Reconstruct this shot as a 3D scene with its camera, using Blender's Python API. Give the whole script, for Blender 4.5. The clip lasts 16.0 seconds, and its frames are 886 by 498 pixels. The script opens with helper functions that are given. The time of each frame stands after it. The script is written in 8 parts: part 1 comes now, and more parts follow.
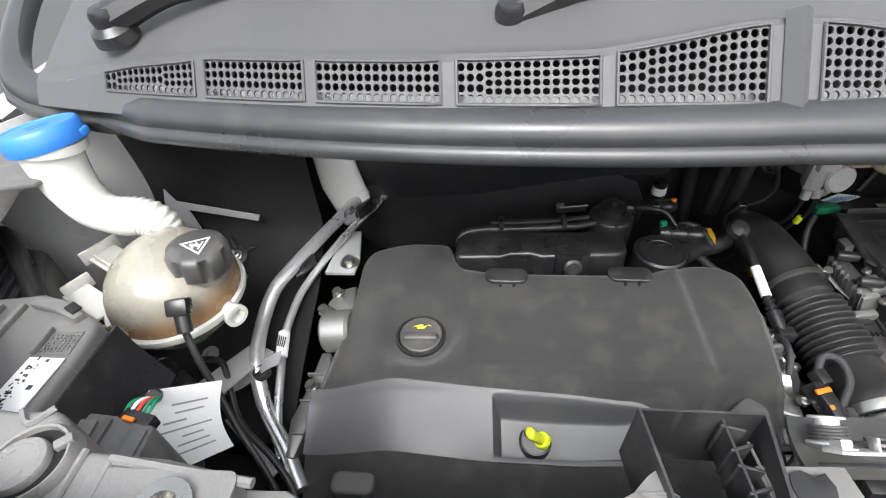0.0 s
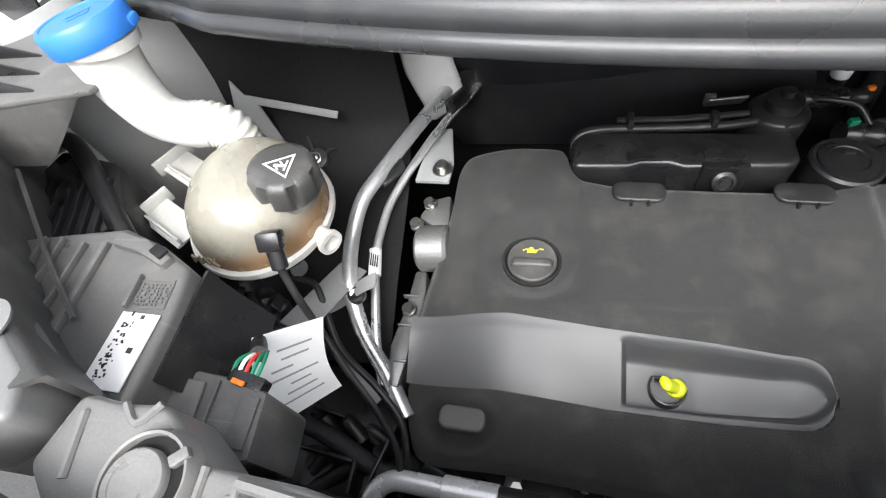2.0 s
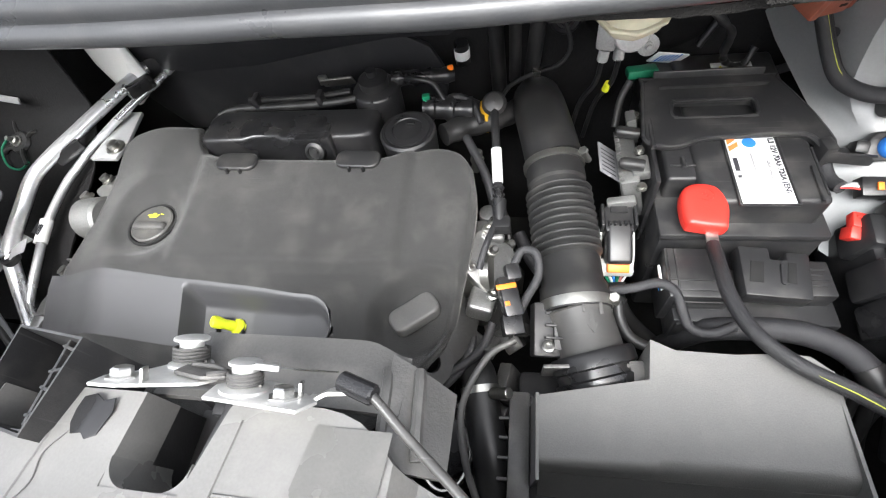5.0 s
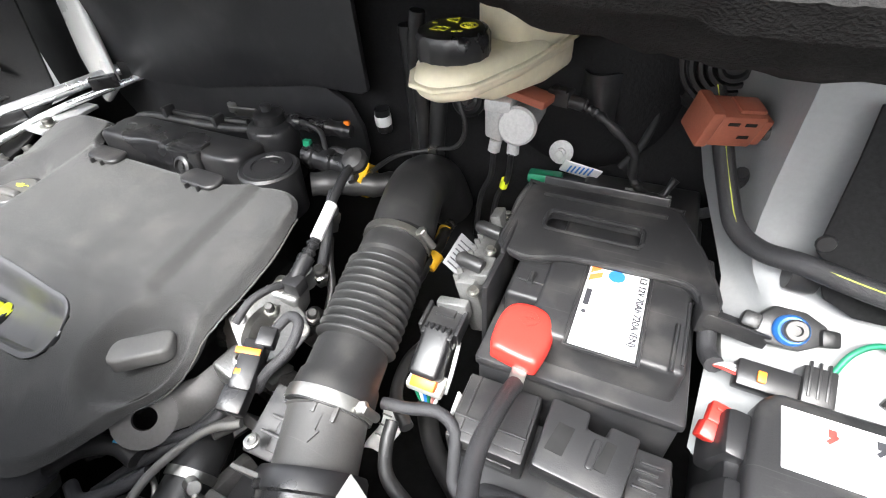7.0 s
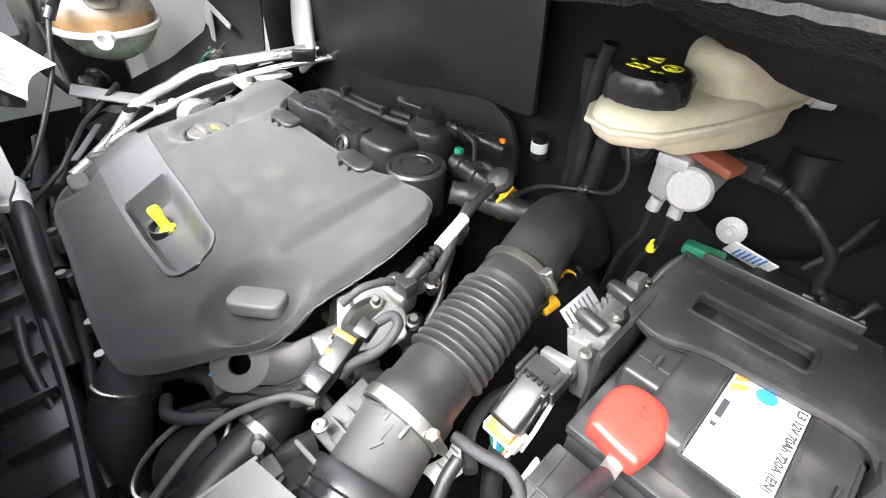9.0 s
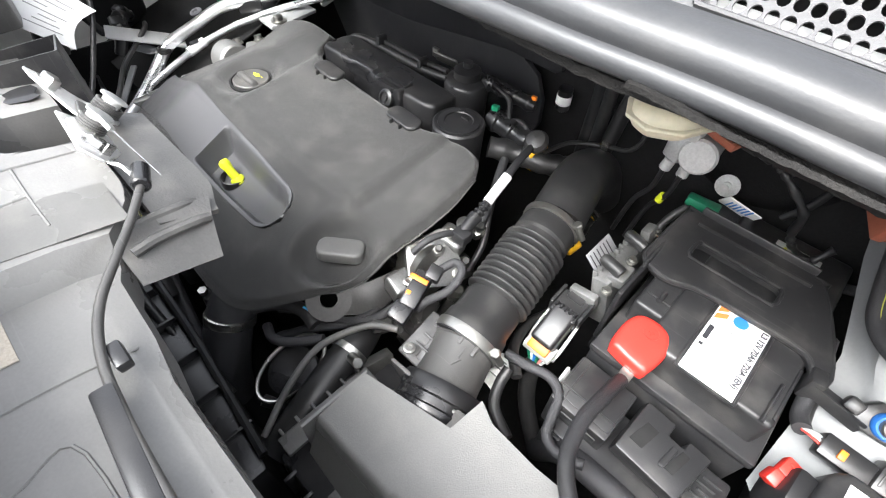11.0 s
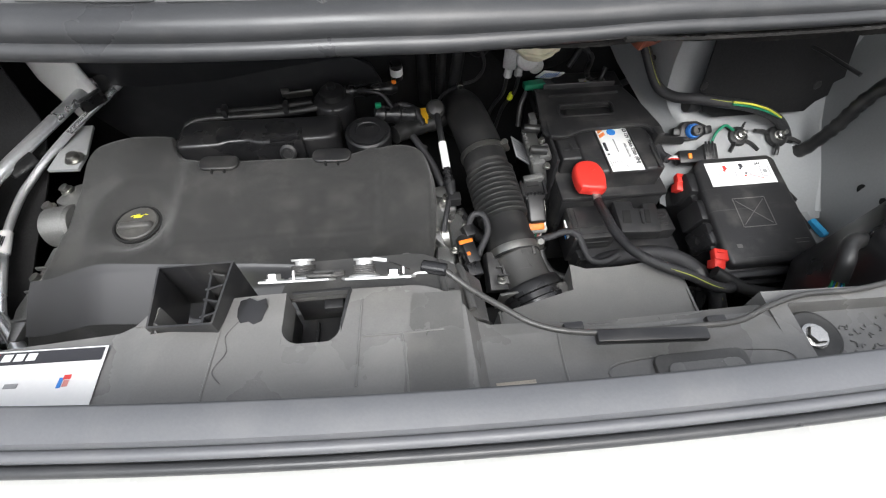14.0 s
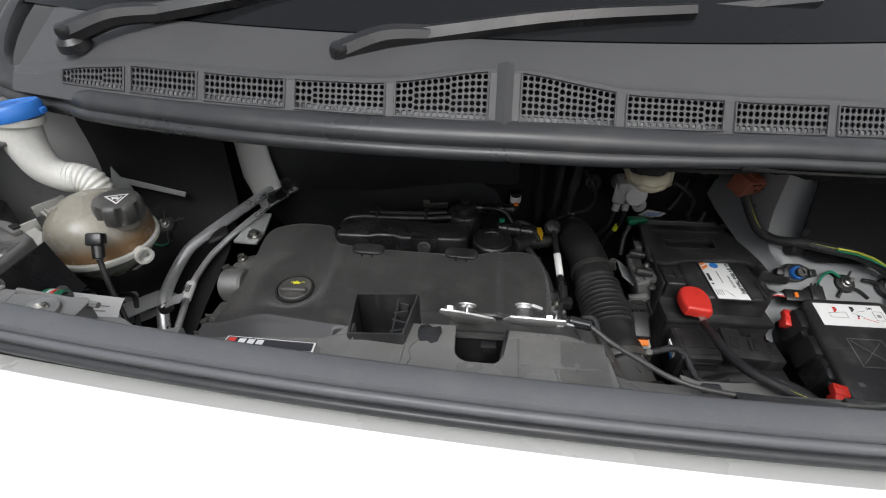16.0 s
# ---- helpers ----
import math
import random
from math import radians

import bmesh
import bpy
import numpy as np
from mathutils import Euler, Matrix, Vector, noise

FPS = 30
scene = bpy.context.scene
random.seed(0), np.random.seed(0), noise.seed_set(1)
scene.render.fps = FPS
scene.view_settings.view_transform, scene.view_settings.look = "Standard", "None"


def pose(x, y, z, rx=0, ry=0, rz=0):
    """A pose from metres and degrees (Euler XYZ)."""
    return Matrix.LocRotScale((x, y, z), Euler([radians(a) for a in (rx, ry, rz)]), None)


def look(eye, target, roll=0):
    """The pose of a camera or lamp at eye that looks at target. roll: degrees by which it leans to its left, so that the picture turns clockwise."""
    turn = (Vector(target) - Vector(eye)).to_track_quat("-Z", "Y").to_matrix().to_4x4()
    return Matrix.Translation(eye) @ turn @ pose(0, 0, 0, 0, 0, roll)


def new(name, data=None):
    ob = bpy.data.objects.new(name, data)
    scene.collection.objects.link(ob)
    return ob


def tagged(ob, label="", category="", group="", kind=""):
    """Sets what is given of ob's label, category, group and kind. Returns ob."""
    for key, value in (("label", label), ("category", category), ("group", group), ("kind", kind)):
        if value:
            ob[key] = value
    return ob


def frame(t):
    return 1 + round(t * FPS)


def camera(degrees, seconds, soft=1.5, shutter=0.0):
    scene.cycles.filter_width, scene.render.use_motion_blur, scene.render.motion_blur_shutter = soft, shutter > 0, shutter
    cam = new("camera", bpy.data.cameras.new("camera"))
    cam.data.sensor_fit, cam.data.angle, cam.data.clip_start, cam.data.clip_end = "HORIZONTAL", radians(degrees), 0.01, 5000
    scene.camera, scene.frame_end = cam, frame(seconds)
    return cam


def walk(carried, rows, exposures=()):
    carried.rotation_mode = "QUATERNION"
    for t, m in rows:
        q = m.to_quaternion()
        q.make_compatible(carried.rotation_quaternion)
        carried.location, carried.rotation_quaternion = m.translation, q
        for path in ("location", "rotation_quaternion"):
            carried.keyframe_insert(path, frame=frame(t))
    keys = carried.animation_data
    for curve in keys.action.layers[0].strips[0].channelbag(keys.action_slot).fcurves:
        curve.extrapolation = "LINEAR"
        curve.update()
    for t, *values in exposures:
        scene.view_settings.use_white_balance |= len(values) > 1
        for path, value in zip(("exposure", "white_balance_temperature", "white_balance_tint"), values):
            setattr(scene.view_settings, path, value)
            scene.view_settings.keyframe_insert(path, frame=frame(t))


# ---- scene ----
cam = camera(87.3, 16.0, soft=1.15)
PATH = [
    (0, (0.004, -0.006, 1.44), (-0.161, 1.507, 0.143), -4.9),
    (0.5, (-0.046, 0.027, 1.431), (-0.257, 1.36, -0.046), -6.2),
    (1, (-0.066, 0.039, 1.432), (-0.352, 1.268, -0.119), -8.4),
    (1.5, (-0.076, 0.065, 1.435), (-0.432, 1.218, -0.16), -12.0),
    (2, (-0.074, 0.092, 1.415), (-0.466, 1.174, -0.22), -14.4),
    (2.5, (0.007, 0.095, 1.411), (-0.413, 1.151, -0.234), -15.9),
    (3, (0.115, 0.091, 1.412), (-0.325, 1.134, -0.238), -16.5),
    (3.5, (0.2, 0.086, 1.41), (-0.243, 1.142, -0.229), -16.5),
    (4, (0.274, 0.083, 1.408), (-0.165, 1.146, -0.228), -16.3),
    (4.5, (0.354, 0.082, 1.401), (-0.067, 1.143, -0.241), -16.0),
    (5, (0.412, 0.073, 1.39), (0.054, 1.137, -0.265), -14.7),
    (5.2, (0.433, 0.066, 1.382), (0.116, 1.134, -0.279), -14.0),
    (7.3, (0.678, 0.183, 1.253), (-0.103, 1.514, -0.019), -3.0),
    (7.5, (0.682, 0.187, 1.242), (-0.155, 1.513, 0.0), -2.5),
    (8, (0.685, 0.191, 1.231), (-0.255, 1.489, 0.033), -1.7),
    (8.5, (0.668, 0.19, 1.244), (-0.361, 1.405, 0.033), -1.0),
    (9, (0.639, 0.185, 1.261), (-0.47, 1.277, 0.004), 1.2),
    (9.2, (0.629, 0.183, 1.264), (-0.507, 1.226, -0.01), 2.2),
    (11.3, (0.603, 0.078, 1.388), (-0.158, 1.052, -0.184), 4.9),
    (11.5, (0.595, 0.057, 1.406), (-0.07, 1.086, -0.174), 4.5),
    (12, (0.556, 0.008, 1.444), (0.144, 1.142, -0.151), 2.2),
    (12.5, (0.521, -0.024, 1.464), (0.322, 1.135, -0.154), 0.6),
    (13, (0.456, -0.047, 1.476), (0.437, 1.098, -0.164), 0.3),
    (13.5, (0.383, -0.058, 1.484), (0.481, 1.066, -0.167), 0.5),
    (14, (0.309, -0.071, 1.487), (0.452, 1.062, -0.155), 1.1),
    (14.5, (0.251, -0.085, 1.486), (0.325, 1.15, -0.085), 0.4),
    (15, (0.207, -0.102, 1.487), (0.195, 1.168, -0.057), -0.8),
    (15.5, (0.191, -0.134, 1.483), (0.141, 1.242, 0.033), 0.0),
    (16, (0.217, -0.19, 1.49), (0.105, 1.402, 0.285), 0.4),
]
walk(cam, [(t, look(eye, target, roll)) for t, eye, target, roll in PATH],
     exposures=[(0, 1.62), (0.5, 1.64), (1.5, 1.63), (2, 1.7), (3, 2.15), (3.5, 2.2), (5, 2.2), (7.5, 3.02), (9, 3.26), (11.5, 2.31), (12, 2.11), (13, 1.45), (14, 1.2), (14.5, 1.3), (15, 1.1), (15.5, 0.87), (16, 0.27)])

# ---- daylight: bright overcast sky over an open bonnet ----
world = bpy.data.worlds.new("World")
scene.world = world
world.use_nodes = True
wn = world.node_tree.nodes
sky = wn.new("ShaderNodeTexSky")
sky.sky_type = "NISHITA"
sky.sun_disc = False
sky.sun_elevation, sky.sun_rotation = radians(54), radians(162)
sky.air_density, sky.dust_density, sky.ozone_density = 1.0, 4.0, 1.0
hsv = wn.new("ShaderNodeHueSaturation")
hsv.inputs["Saturation"].default_value = 0.25
world.node_tree.links.new(sky.outputs[0], hsv.inputs["Color"])
world.node_tree.links.new(hsv.outputs[0], wn["Background"].inputs[0])
wn["Background"].inputs[1].default_value = 0.15
sun = new("sun", bpy.data.lights.new("sun", "SUN"))
sun.data.energy, sun.data.angle, sun.data.color = 1.4, radians(30), (0.965, 0.985, 1.0)
sun.matrix_world = look((0, 0, 0), (0.24, 0.68, -1.0))


# ---- materials ----
def mat(name, color, rough=0.5, metal=0.0, grain=400.0, vary=0.12, bump=0.15, coat=0.0, stain=9.0, rvary=0.12,
        trans=0.0, sss=0.0, sheen=0.0, spec=0.5, dust=0.0, dustcol=(0.35, 0.33, 0.3), anis=None, obrand=0.0, scratch=0.0, level=None):
    """A procedural surface: fine grain, broad stains, uneven gloss, settled dust, scuffs, a liquid level inside."""
    m = bpy.data.materials.new(name)
    m.use_nodes = True
    nt = m.node_tree
    n, l = nt.nodes, nt.links
    b = n["Principled BSDF"]
    tc = n.new("ShaderNodeTexCoord")
    fine = n.new("ShaderNodeTexNoise")
    fine.inputs["Scale"].default_value, fine.inputs["Detail"].default_value = grain, 3.0
    broad = n.new("ShaderNodeTexNoise")
    broad.inputs["Scale"].default_value, broad.inputs["Detail"].default_value = stain, 6.0
    if anis:
        mp = n.new("ShaderNodeMapping")
        mp.inputs["Scale"].default_value = anis
        l.new(tc.outputs["Object"], mp.inputs["Vector"])
        l.new(mp.outputs[0], fine.inputs["Vector"])
    else:
        l.new(tc.outputs["Object"], fine.inputs["Vector"])
    l.new(tc.outputs["Object"], broad.inputs["Vector"])
    mix = n.new("ShaderNodeMath")
    mix.operation = "ADD"
    l.new(fine.outputs["Fac"], mix.inputs[0])
    l.new(broad.outputs["Fac"], mix.inputs[1])
    ramp = n.new("ShaderNodeMapRange")
    ramp.inputs["From Min"].default_value, ramp.inputs["From Max"].default_value = 0.6, 1.4
    ramp.inputs["To Min"].default_value, ramp.inputs["To Max"].default_value = 1 - vary, 1 + vary
    l.new(mix.outputs[0], ramp.inputs["Value"])
    col = n.new("ShaderNodeMix")
    col.data_type, col.blend_type = "RGBA", "MULTIPLY"
    col.inputs["Factor"].default_value = 1.0
    col.inputs["A"].default_value = (*color, 1)
    l.new(ramp.outputs[0], col.inputs["B"])
    out = col.outputs["Result"]
    if dust:
        dn = n.new("ShaderNodeTexNoise")
        dn.inputs["Scale"].default_value, dn.inputs["Detail"].default_value = 28.0, 8.0
        l.new(tc.outputs["Object"], dn.inputs["Vector"])
        dr = n.new("ShaderNodeMapRange")
        dr.inputs["From Min"].default_value, dr.inputs["From Max"].default_value = 0.5, 0.75
        dr.inputs["To Max"].default_value = dust
        l.new(dn.outputs["Fac"], dr.inputs["Value"])
        dm = n.new("ShaderNodeMix")
        dm.data_type = "RGBA"
        dm.inputs["B"].default_value = (*dustcol, 1)
        l.new(dr.outputs[0], dm.inputs["Factor"])
        l.new(out, dm.inputs["A"])
        out = dm.outputs["Result"]
    for turn, seed in ((0.6, 3.0), (-0.9, 11.0)) if scratch else ():
        sm = n.new("ShaderNodeMapping")
        sm.inputs["Rotation"].default_value = (0.0, 0.0, turn)
        sm.inputs["Location"].default_value = (seed, seed, 0.0)
        sm.inputs["Scale"].default_value = (9.0, 420.0, 9.0)
        l.new(tc.outputs["Object"], sm.inputs["Vector"])
        sn = n.new("ShaderNodeTexNoise")
        sn.inputs["Scale"].default_value, sn.inputs["Detail"].default_value = 1.0, 2.0
        l.new(sm.outputs[0], sn.inputs["Vector"])
        sr = n.new("ShaderNodeMapRange")
        sr.inputs["From Min"].default_value, sr.inputs["From Max"].default_value = 0.69, 0.76
        sr.inputs["To Max"].default_value = scratch
        l.new(sn.outputs["Fac"], sr.inputs["Value"])
        sx = n.new("ShaderNodeMix")
        sx.data_type = "RGBA"
        sx.inputs["B"].default_value = (0.38, 0.37, 0.355, 1)
        l.new(sr.outputs[0], sx.inputs["Factor"])
        l.new(out, sx.inputs["A"])
        out = sx.outputs["Result"]
    if level:
        z_full, z_clear, tint = level
        gp = n.new("ShaderNodeNewGeometry")
        sp_ = n.new("ShaderNodeSeparateXYZ")
        l.new(gp.outputs["Position"], sp_.inputs[0])
        wv = n.new("ShaderNodeMath")
        wv.operation = "MULTIPLY_ADD"
        l.new(broad.outputs["Fac"], wv.inputs[0])
        wv.inputs[1].default_value = 0.02
        l.new(sp_.outputs["Z"], wv.inputs[2])
        lr = n.new("ShaderNodeMapRange")
        lr.interpolation_type = "SMOOTHSTEP"
        lr.inputs["From Min"].default_value, lr.inputs["From Max"].default_value = z_full + 0.01, z_clear + 0.01
        lr.inputs["To Min"].default_value, lr.inputs["To Max"].default_value = 1.0, 0.0
        l.new(wv.outputs[0], lr.inputs["Value"])
        lm = n.new("ShaderNodeMix")
        lm.data_type = "RGBA"
        lm.inputs["B"].default_value = (*tint, 1)
        l.new(lr.outputs[0], lm.inputs["Factor"])
        l.new(out, lm.inputs["A"])
        out = lm.outputs["Result"]
    l.new(out, b.inputs["Base Color"])
    rr = n.new("ShaderNodeMapRange")
    rr.inputs["From Min"].default_value, rr.inputs["From Max"].default_value = 0.3, 0.7
    rr.inputs["To Min"].default_value = max(0.02, rough - rvary)
    rr.inputs["To Max"].default_value = min(1.0, rough + rvary)
    l.new(broad.outputs["Fac"], rr.inputs["Value"])
    l.new(rr.outputs[0], b.inputs["Roughness"])
    b.inputs["Metallic"].default_value = metal
    b.inputs["Specular IOR Level"].default_value = spec
    b.inputs["Coat Weight"].default_value = coat
    b.inputs["Transmission Weight"].default_value = trans
    if sss:
        b.inputs["Subsurface Weight"].default_value = sss
        b.inputs["Subsurface Radius"].default_value = (0.02, 0.018, 0.015)
        b.inputs["Subsurface Scale"].default_value = 0.6
    if sheen:
        b.inputs["Sheen Weight"].default_value, b.inputs["Sheen Roughness"].default_value = sheen, 0.5
    if bump:
        bp = n.new("ShaderNodeBump")
        bp.inputs["Strength"].default_value, bp.inputs["Distance"].default_value = bump, 0.001
        l.new(fine.outputs["Fac"], bp.inputs["Height"])
        l.new(bp.outputs[0], b.inputs["Normal"])
    return m


FOAM = mat("cover_foam", (0.022, 0.022, 0.0213), 0.62, grain=1100, vary=0.5, bump=0.9, stain=9, dust=0.07, spec=0.34, sheen=0.2, anis=(0.5, 1.4, 1.0))
BAND = mat("cover_band", (0.07, 0.07, 0.073), 0.42, grain=1200, vary=0.06, bump=0.1)
PLAST = mat("black_plastic", (0.015, 0.015, 0.016), 0.32, grain=900, vary=0.15, bump=0.07, dust=0.05)
GREYP = mat("grey_black_plastic", (0.105, 0.103, 0.099), 0.38, grain=700, vary=0.2, bump=0.15, dust=0.22, scratch=0.15)
PANELP = mat("carrier_plastic", (0.148, 0.146, 0.141), 0.29, grain=600, vary=0.1, bump=0.08, dust=0.2, scratch=0.06, dustcol=(0.33, 0.32, 0.3))
PALEP = mat("pale_wing_edge", (0.16, 0.16, 0.157), 0.42, grain=500, vary=0.08, bump=0.12, dust=0.15)
FRONTS = mat("front_strip_rubber", (0.105, 0.108, 0.115), 0.42, grain=500, vary=0.08, bump=0.1, dust=0.08)
MATP = mat("mat_skin", (0.02, 0.0205, 0.022), 0.42, grain=500, vary=0.2, bump=0.12, stain=12, dust=0.04, spec=0.55)
PADR = mat("pad_rubber", (0.095, 0.094, 0.091), 0.5, grain=700, vary=0.15, bump=0.25, dust=0.1)
FLOWP = mat("flow_meter_plastic", (0.055, 0.054, 0.052), 0.36, grain=900, vary=0.2, bump=0.12, dust=0.15, scratch=0.1)
BATP = mat("battery_plastic", (0.021, 0.021, 0.022), 0.38, grain=900, vary=0.2, bump=0.14, dust=0.12, scratch=0.06)
ALUB = mat("bright_alloy_tube", (0.85, 0.85, 0.85), 0.24, 0.45, grain=300, vary=0.15, bump=0.1)
STEELG = mat("phosphated_steel", (0.06, 0.059, 0.057), 0.42, 0.3, grain=350, vary=0.2, bump=0.15)
BOXP = mat("filter_box_plastic", (0.17, 0.168, 0.161), 0.4, grain=800, vary=0.15, bump=0.3, dust=0.1)
COWLP = mat("cowl_plastic", (0.066, 0.066, 0.068), 0.55, grain=1500, vary=0.08, bump=0.35)
RUBBER = mat("seal_rubber", (0.034, 0.035, 0.037), 0.36, grain=500, vary=0.12, bump=0.12, dust=0.05)
HOSE = mat("black_rubber_hose", (0.018, 0.018, 0.0183), 0.4, grain=600, vary=0.2, bump=0.08, dust=0.08)
INSUL = mat("black_insulation", (0.016, 0.016, 0.0165), 0.7, grain=300, vary=0.3, bump=0.6, spec=0.12)
FELT = mat("grey_felt", (0.016, 0.0155, 0.015), 0.9, grain=700, vary=0.5, bump=1.0, spec=0.08, dust=0.03)
# near black for deep parts, and painted shade in holes, slots and gaps
DARK = mat("dark_parts_and_cavity_shade", (0.018, 0.018, 0.018), 0.8, grain=80, vary=0.4, bump=0.4, spec=0.15)
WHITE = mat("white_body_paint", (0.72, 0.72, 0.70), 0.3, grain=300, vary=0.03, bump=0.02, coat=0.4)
# the body white again, its colour darkened for the shade inside the bay
WHITE_SHADED = mat("white_paint_shaded", (0.29, 0.296, 0.296), 0.45, grain=250, vary=0.06, bump=0.05, dust=0.1)
# same white, darkened less for the better lit tower
WHITE_HALF_SHADED = mat("white_paint_half_shaded", (0.46, 0.465, 0.46), 0.38, grain=250, vary=0.06, bump=0.05, dust=0.1)
PIPE = mat("zinc_pipe", (0.82, 0.83, 0.84), 0.3, 0.8, grain=200, vary=0.1, bump=0.05, rvary=0.06)
ALU = mat("cast_aluminium", (0.24, 0.24, 0.236), 0.42, 0.75, grain=500, vary=0.2, bump=0.4)
PLATEZ = mat("zinc_plate", (0.66, 0.66, 0.645), 0.36, 0.6, grain=300, vary=0.1, bump=0.08)
ZINC = mat("bright_zinc", (0.52, 0.515, 0.5), 0.26, 0.95, grain=300, vary=0.15, bump=0.1)
STEEL = mat("zinc_plated_steel", (0.4, 0.395, 0.37), 0.3, 0.95, grain=300, vary=0.12, bump=0.1)
DSTEEL = mat("dark_steel", (0.09, 0.088, 0.085), 0.4, 0.35, grain=400, vary=0.2, bump=0.3)
ENDP = mat("carrier_end_plastic", (0.165, 0.163, 0.159), 0.32, grain=600, vary=0.15, bump=0.12, dust=0.22, scratch=0.12)
CASTB = mat("bright_casting", (0.53, 0.53, 0.52), 0.42, 0.35, grain=350, vary=0.2, bump=0.3)
RECESS_SHADE = mat("recess_shade_plastic", (0.03, 0.03, 0.029), 0.45, grain=600, vary=0.15, bump=0.15, dust=0.1)
FIBRE = mat("torn_fibre", (0.12, 0.118, 0.112), 0.9, grain=1500, vary=0.6, bump=0.8, spec=0.1)
TAPE = mat("glossy_tape", (0.02, 0.02, 0.021), 0.16, grain=60, vary=0.2, bump=0.25)
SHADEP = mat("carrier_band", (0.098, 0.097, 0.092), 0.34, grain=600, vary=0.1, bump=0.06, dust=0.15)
SCOOPP = mat("scoop_plastic", (0.06, 0.059, 0.057), 0.45, grain=600, vary=0.18, bump=0.25, dust=0.2)
TANKP = mat("tank_translucent", (0.26, 0.245, 0.205), 0.28, grain=160, vary=0.14, bump=0.15, sss=0.35, stain=22, level=(1.068, 1.094, (0.27, 0.165, 0.085)))
TANKL = mat("tank_lower", (0.16, 0.18, 0.14), 0.3, grain=150, vary=0.2, bump=0.1)
FILLERW = mat("filler_white", (0.58, 0.58, 0.55), 0.42, grain=200, vary=0.08, bump=0.06, sss=0.25)
RESV = mat("reservoir_plastic", (0.66, 0.6, 0.44), 0.4, grain=120, vary=0.1, bump=0.06, sss=0.3)
BLUE = mat("blue_plastic", (0.03, 0.17, 0.55), 0.4, grain=400, vary=0.08, bump=0.08)
BLUEL = mat("light_blue_plastic", (0.05, 0.4, 0.75), 0.4, grain=400, vary=0.08, bump=0.08)
RED = mat("red_plastic", (0.62, 0.035, 0.025), 0.38, grain=500, vary=0.1, bump=0.1)
LIME = mat("lime_plastic", (0.72, 0.8, 0.03), 0.38, grain=300, vary=0.06, bump=0.05)
YELLOW = mat("yellow_plastic", (0.75, 0.42, 0.02), 0.42, grain=300, vary=0.08, bump=0.06)
ORANGE = mat("orange_plastic", (0.8, 0.2, 0.015), 0.45, grain=300, vary=0.08, bump=0.06)
GREEN = mat("green_plastic", (0.01, 0.2, 0.1), 0.45, grain=300, vary=0.08, bump=0.06)
BROWN = mat("brown_plastic", (0.28, 0.085, 0.05), 0.5, grain=400, vary=0.1, bump=0.15)
PAPER = mat("white_paper", (0.8, 0.8, 0.79), 0.6, grain=300, vary=0.03, bump=0.05)
INK = mat("dark_ink", (0.03, 0.03, 0.035), 0.6, grain=300, vary=0.05, bump=0.0)
GREYINK = mat("grey_ink", (0.3, 0.3, 0.3), 0.6, grain=300, vary=0.05, bump=0.0)
PINK = mat("pale_red_ink", (0.6, 0.25, 0.22), 0.6, grain=300, vary=0.05, bump=0.0)
INKB = mat("blue_ink", (0.03, 0.2, 0.6), 0.5, grain=300, vary=0.05, bump=0.0)
INKO = mat("orange_ink", (0.8, 0.22, 0.05), 0.5, grain=300, vary=0.05, bump=0.0)
INKR = mat("red_ink", (0.65, 0.05, 0.04), 0.5, grain=300, vary=0.05, bump=0.0)
WHITEINK = mat("white_ink", (0.75, 0.75, 0.75), 0.5, grain=300, vary=0.05, bump=0.0)
YINK = mat("yellow_ink", (0.75, 0.7, 0.05), 0.5, grain=300, vary=0.05, bump=0.0)
TRACER = mat("tracer_yellow", (0.5, 0.52, 0.06), 0.5, grain=300, vary=0.1, bump=0.05)
BRAID = mat("braided_sleeve", (0.026, 0.026, 0.028), 0.5, grain=1300, vary=0.9, bump=0.7, anis=(1, 1, 2))
GLASS = mat("windscreen_black_glass", (0.01, 0.011, 0.012), 0.08, grain=50, vary=0.1, bump=0.0, rvary=0.03, spec=0.2)
ASPHALT = mat("asphalt", (0.05, 0.05, 0.05), 0.85, grain=120, vary=0.4, bump=0.6, stain=0.6)
GREYSTEEL = mat("grey_gauze", (0.24, 0.24, 0.25), 0.6, grain=900, vary=0.15, bump=0.3)


# ---- mesh helpers ----
def merge(bm, tmp):
    me = bpy.data.meshes.new("t")
    tmp.to_mesh(me)
    tmp.free()
    bm.from_mesh(me)
    bpy.data.meshes.remove(me)


def box(bm, c, s, rot=(0, 0, 0), bev=0.002, seg=2, taper=1.0):
    """A bevelled block; taper narrows its top."""
    t = bmesh.new()
    bmesh.ops.create_cube(t, size=1)
    for v in t.verts:
        k = taper if v.co.z > 0 else 1
        v.co = Vector((v.co.x * s[0] * k, v.co.y * s[1] * k, v.co.z * s[2]))
    if bev:
        bmesh.ops.bevel(t, geom=t.edges[:], offset=min(bev, 0.45 * min(s)), segments=seg, profile=0.5, affect="EDGES")
    t.transform(pose(*c, *rot))
    merge(bm, t)
    return bm


def frame_of(p0, p1):
    d = Vector(p1) - Vector(p0)
    return Matrix.Translation(p0) @ d.to_track_quat("Z", "Y").to_matrix().to_4x4(), d.length


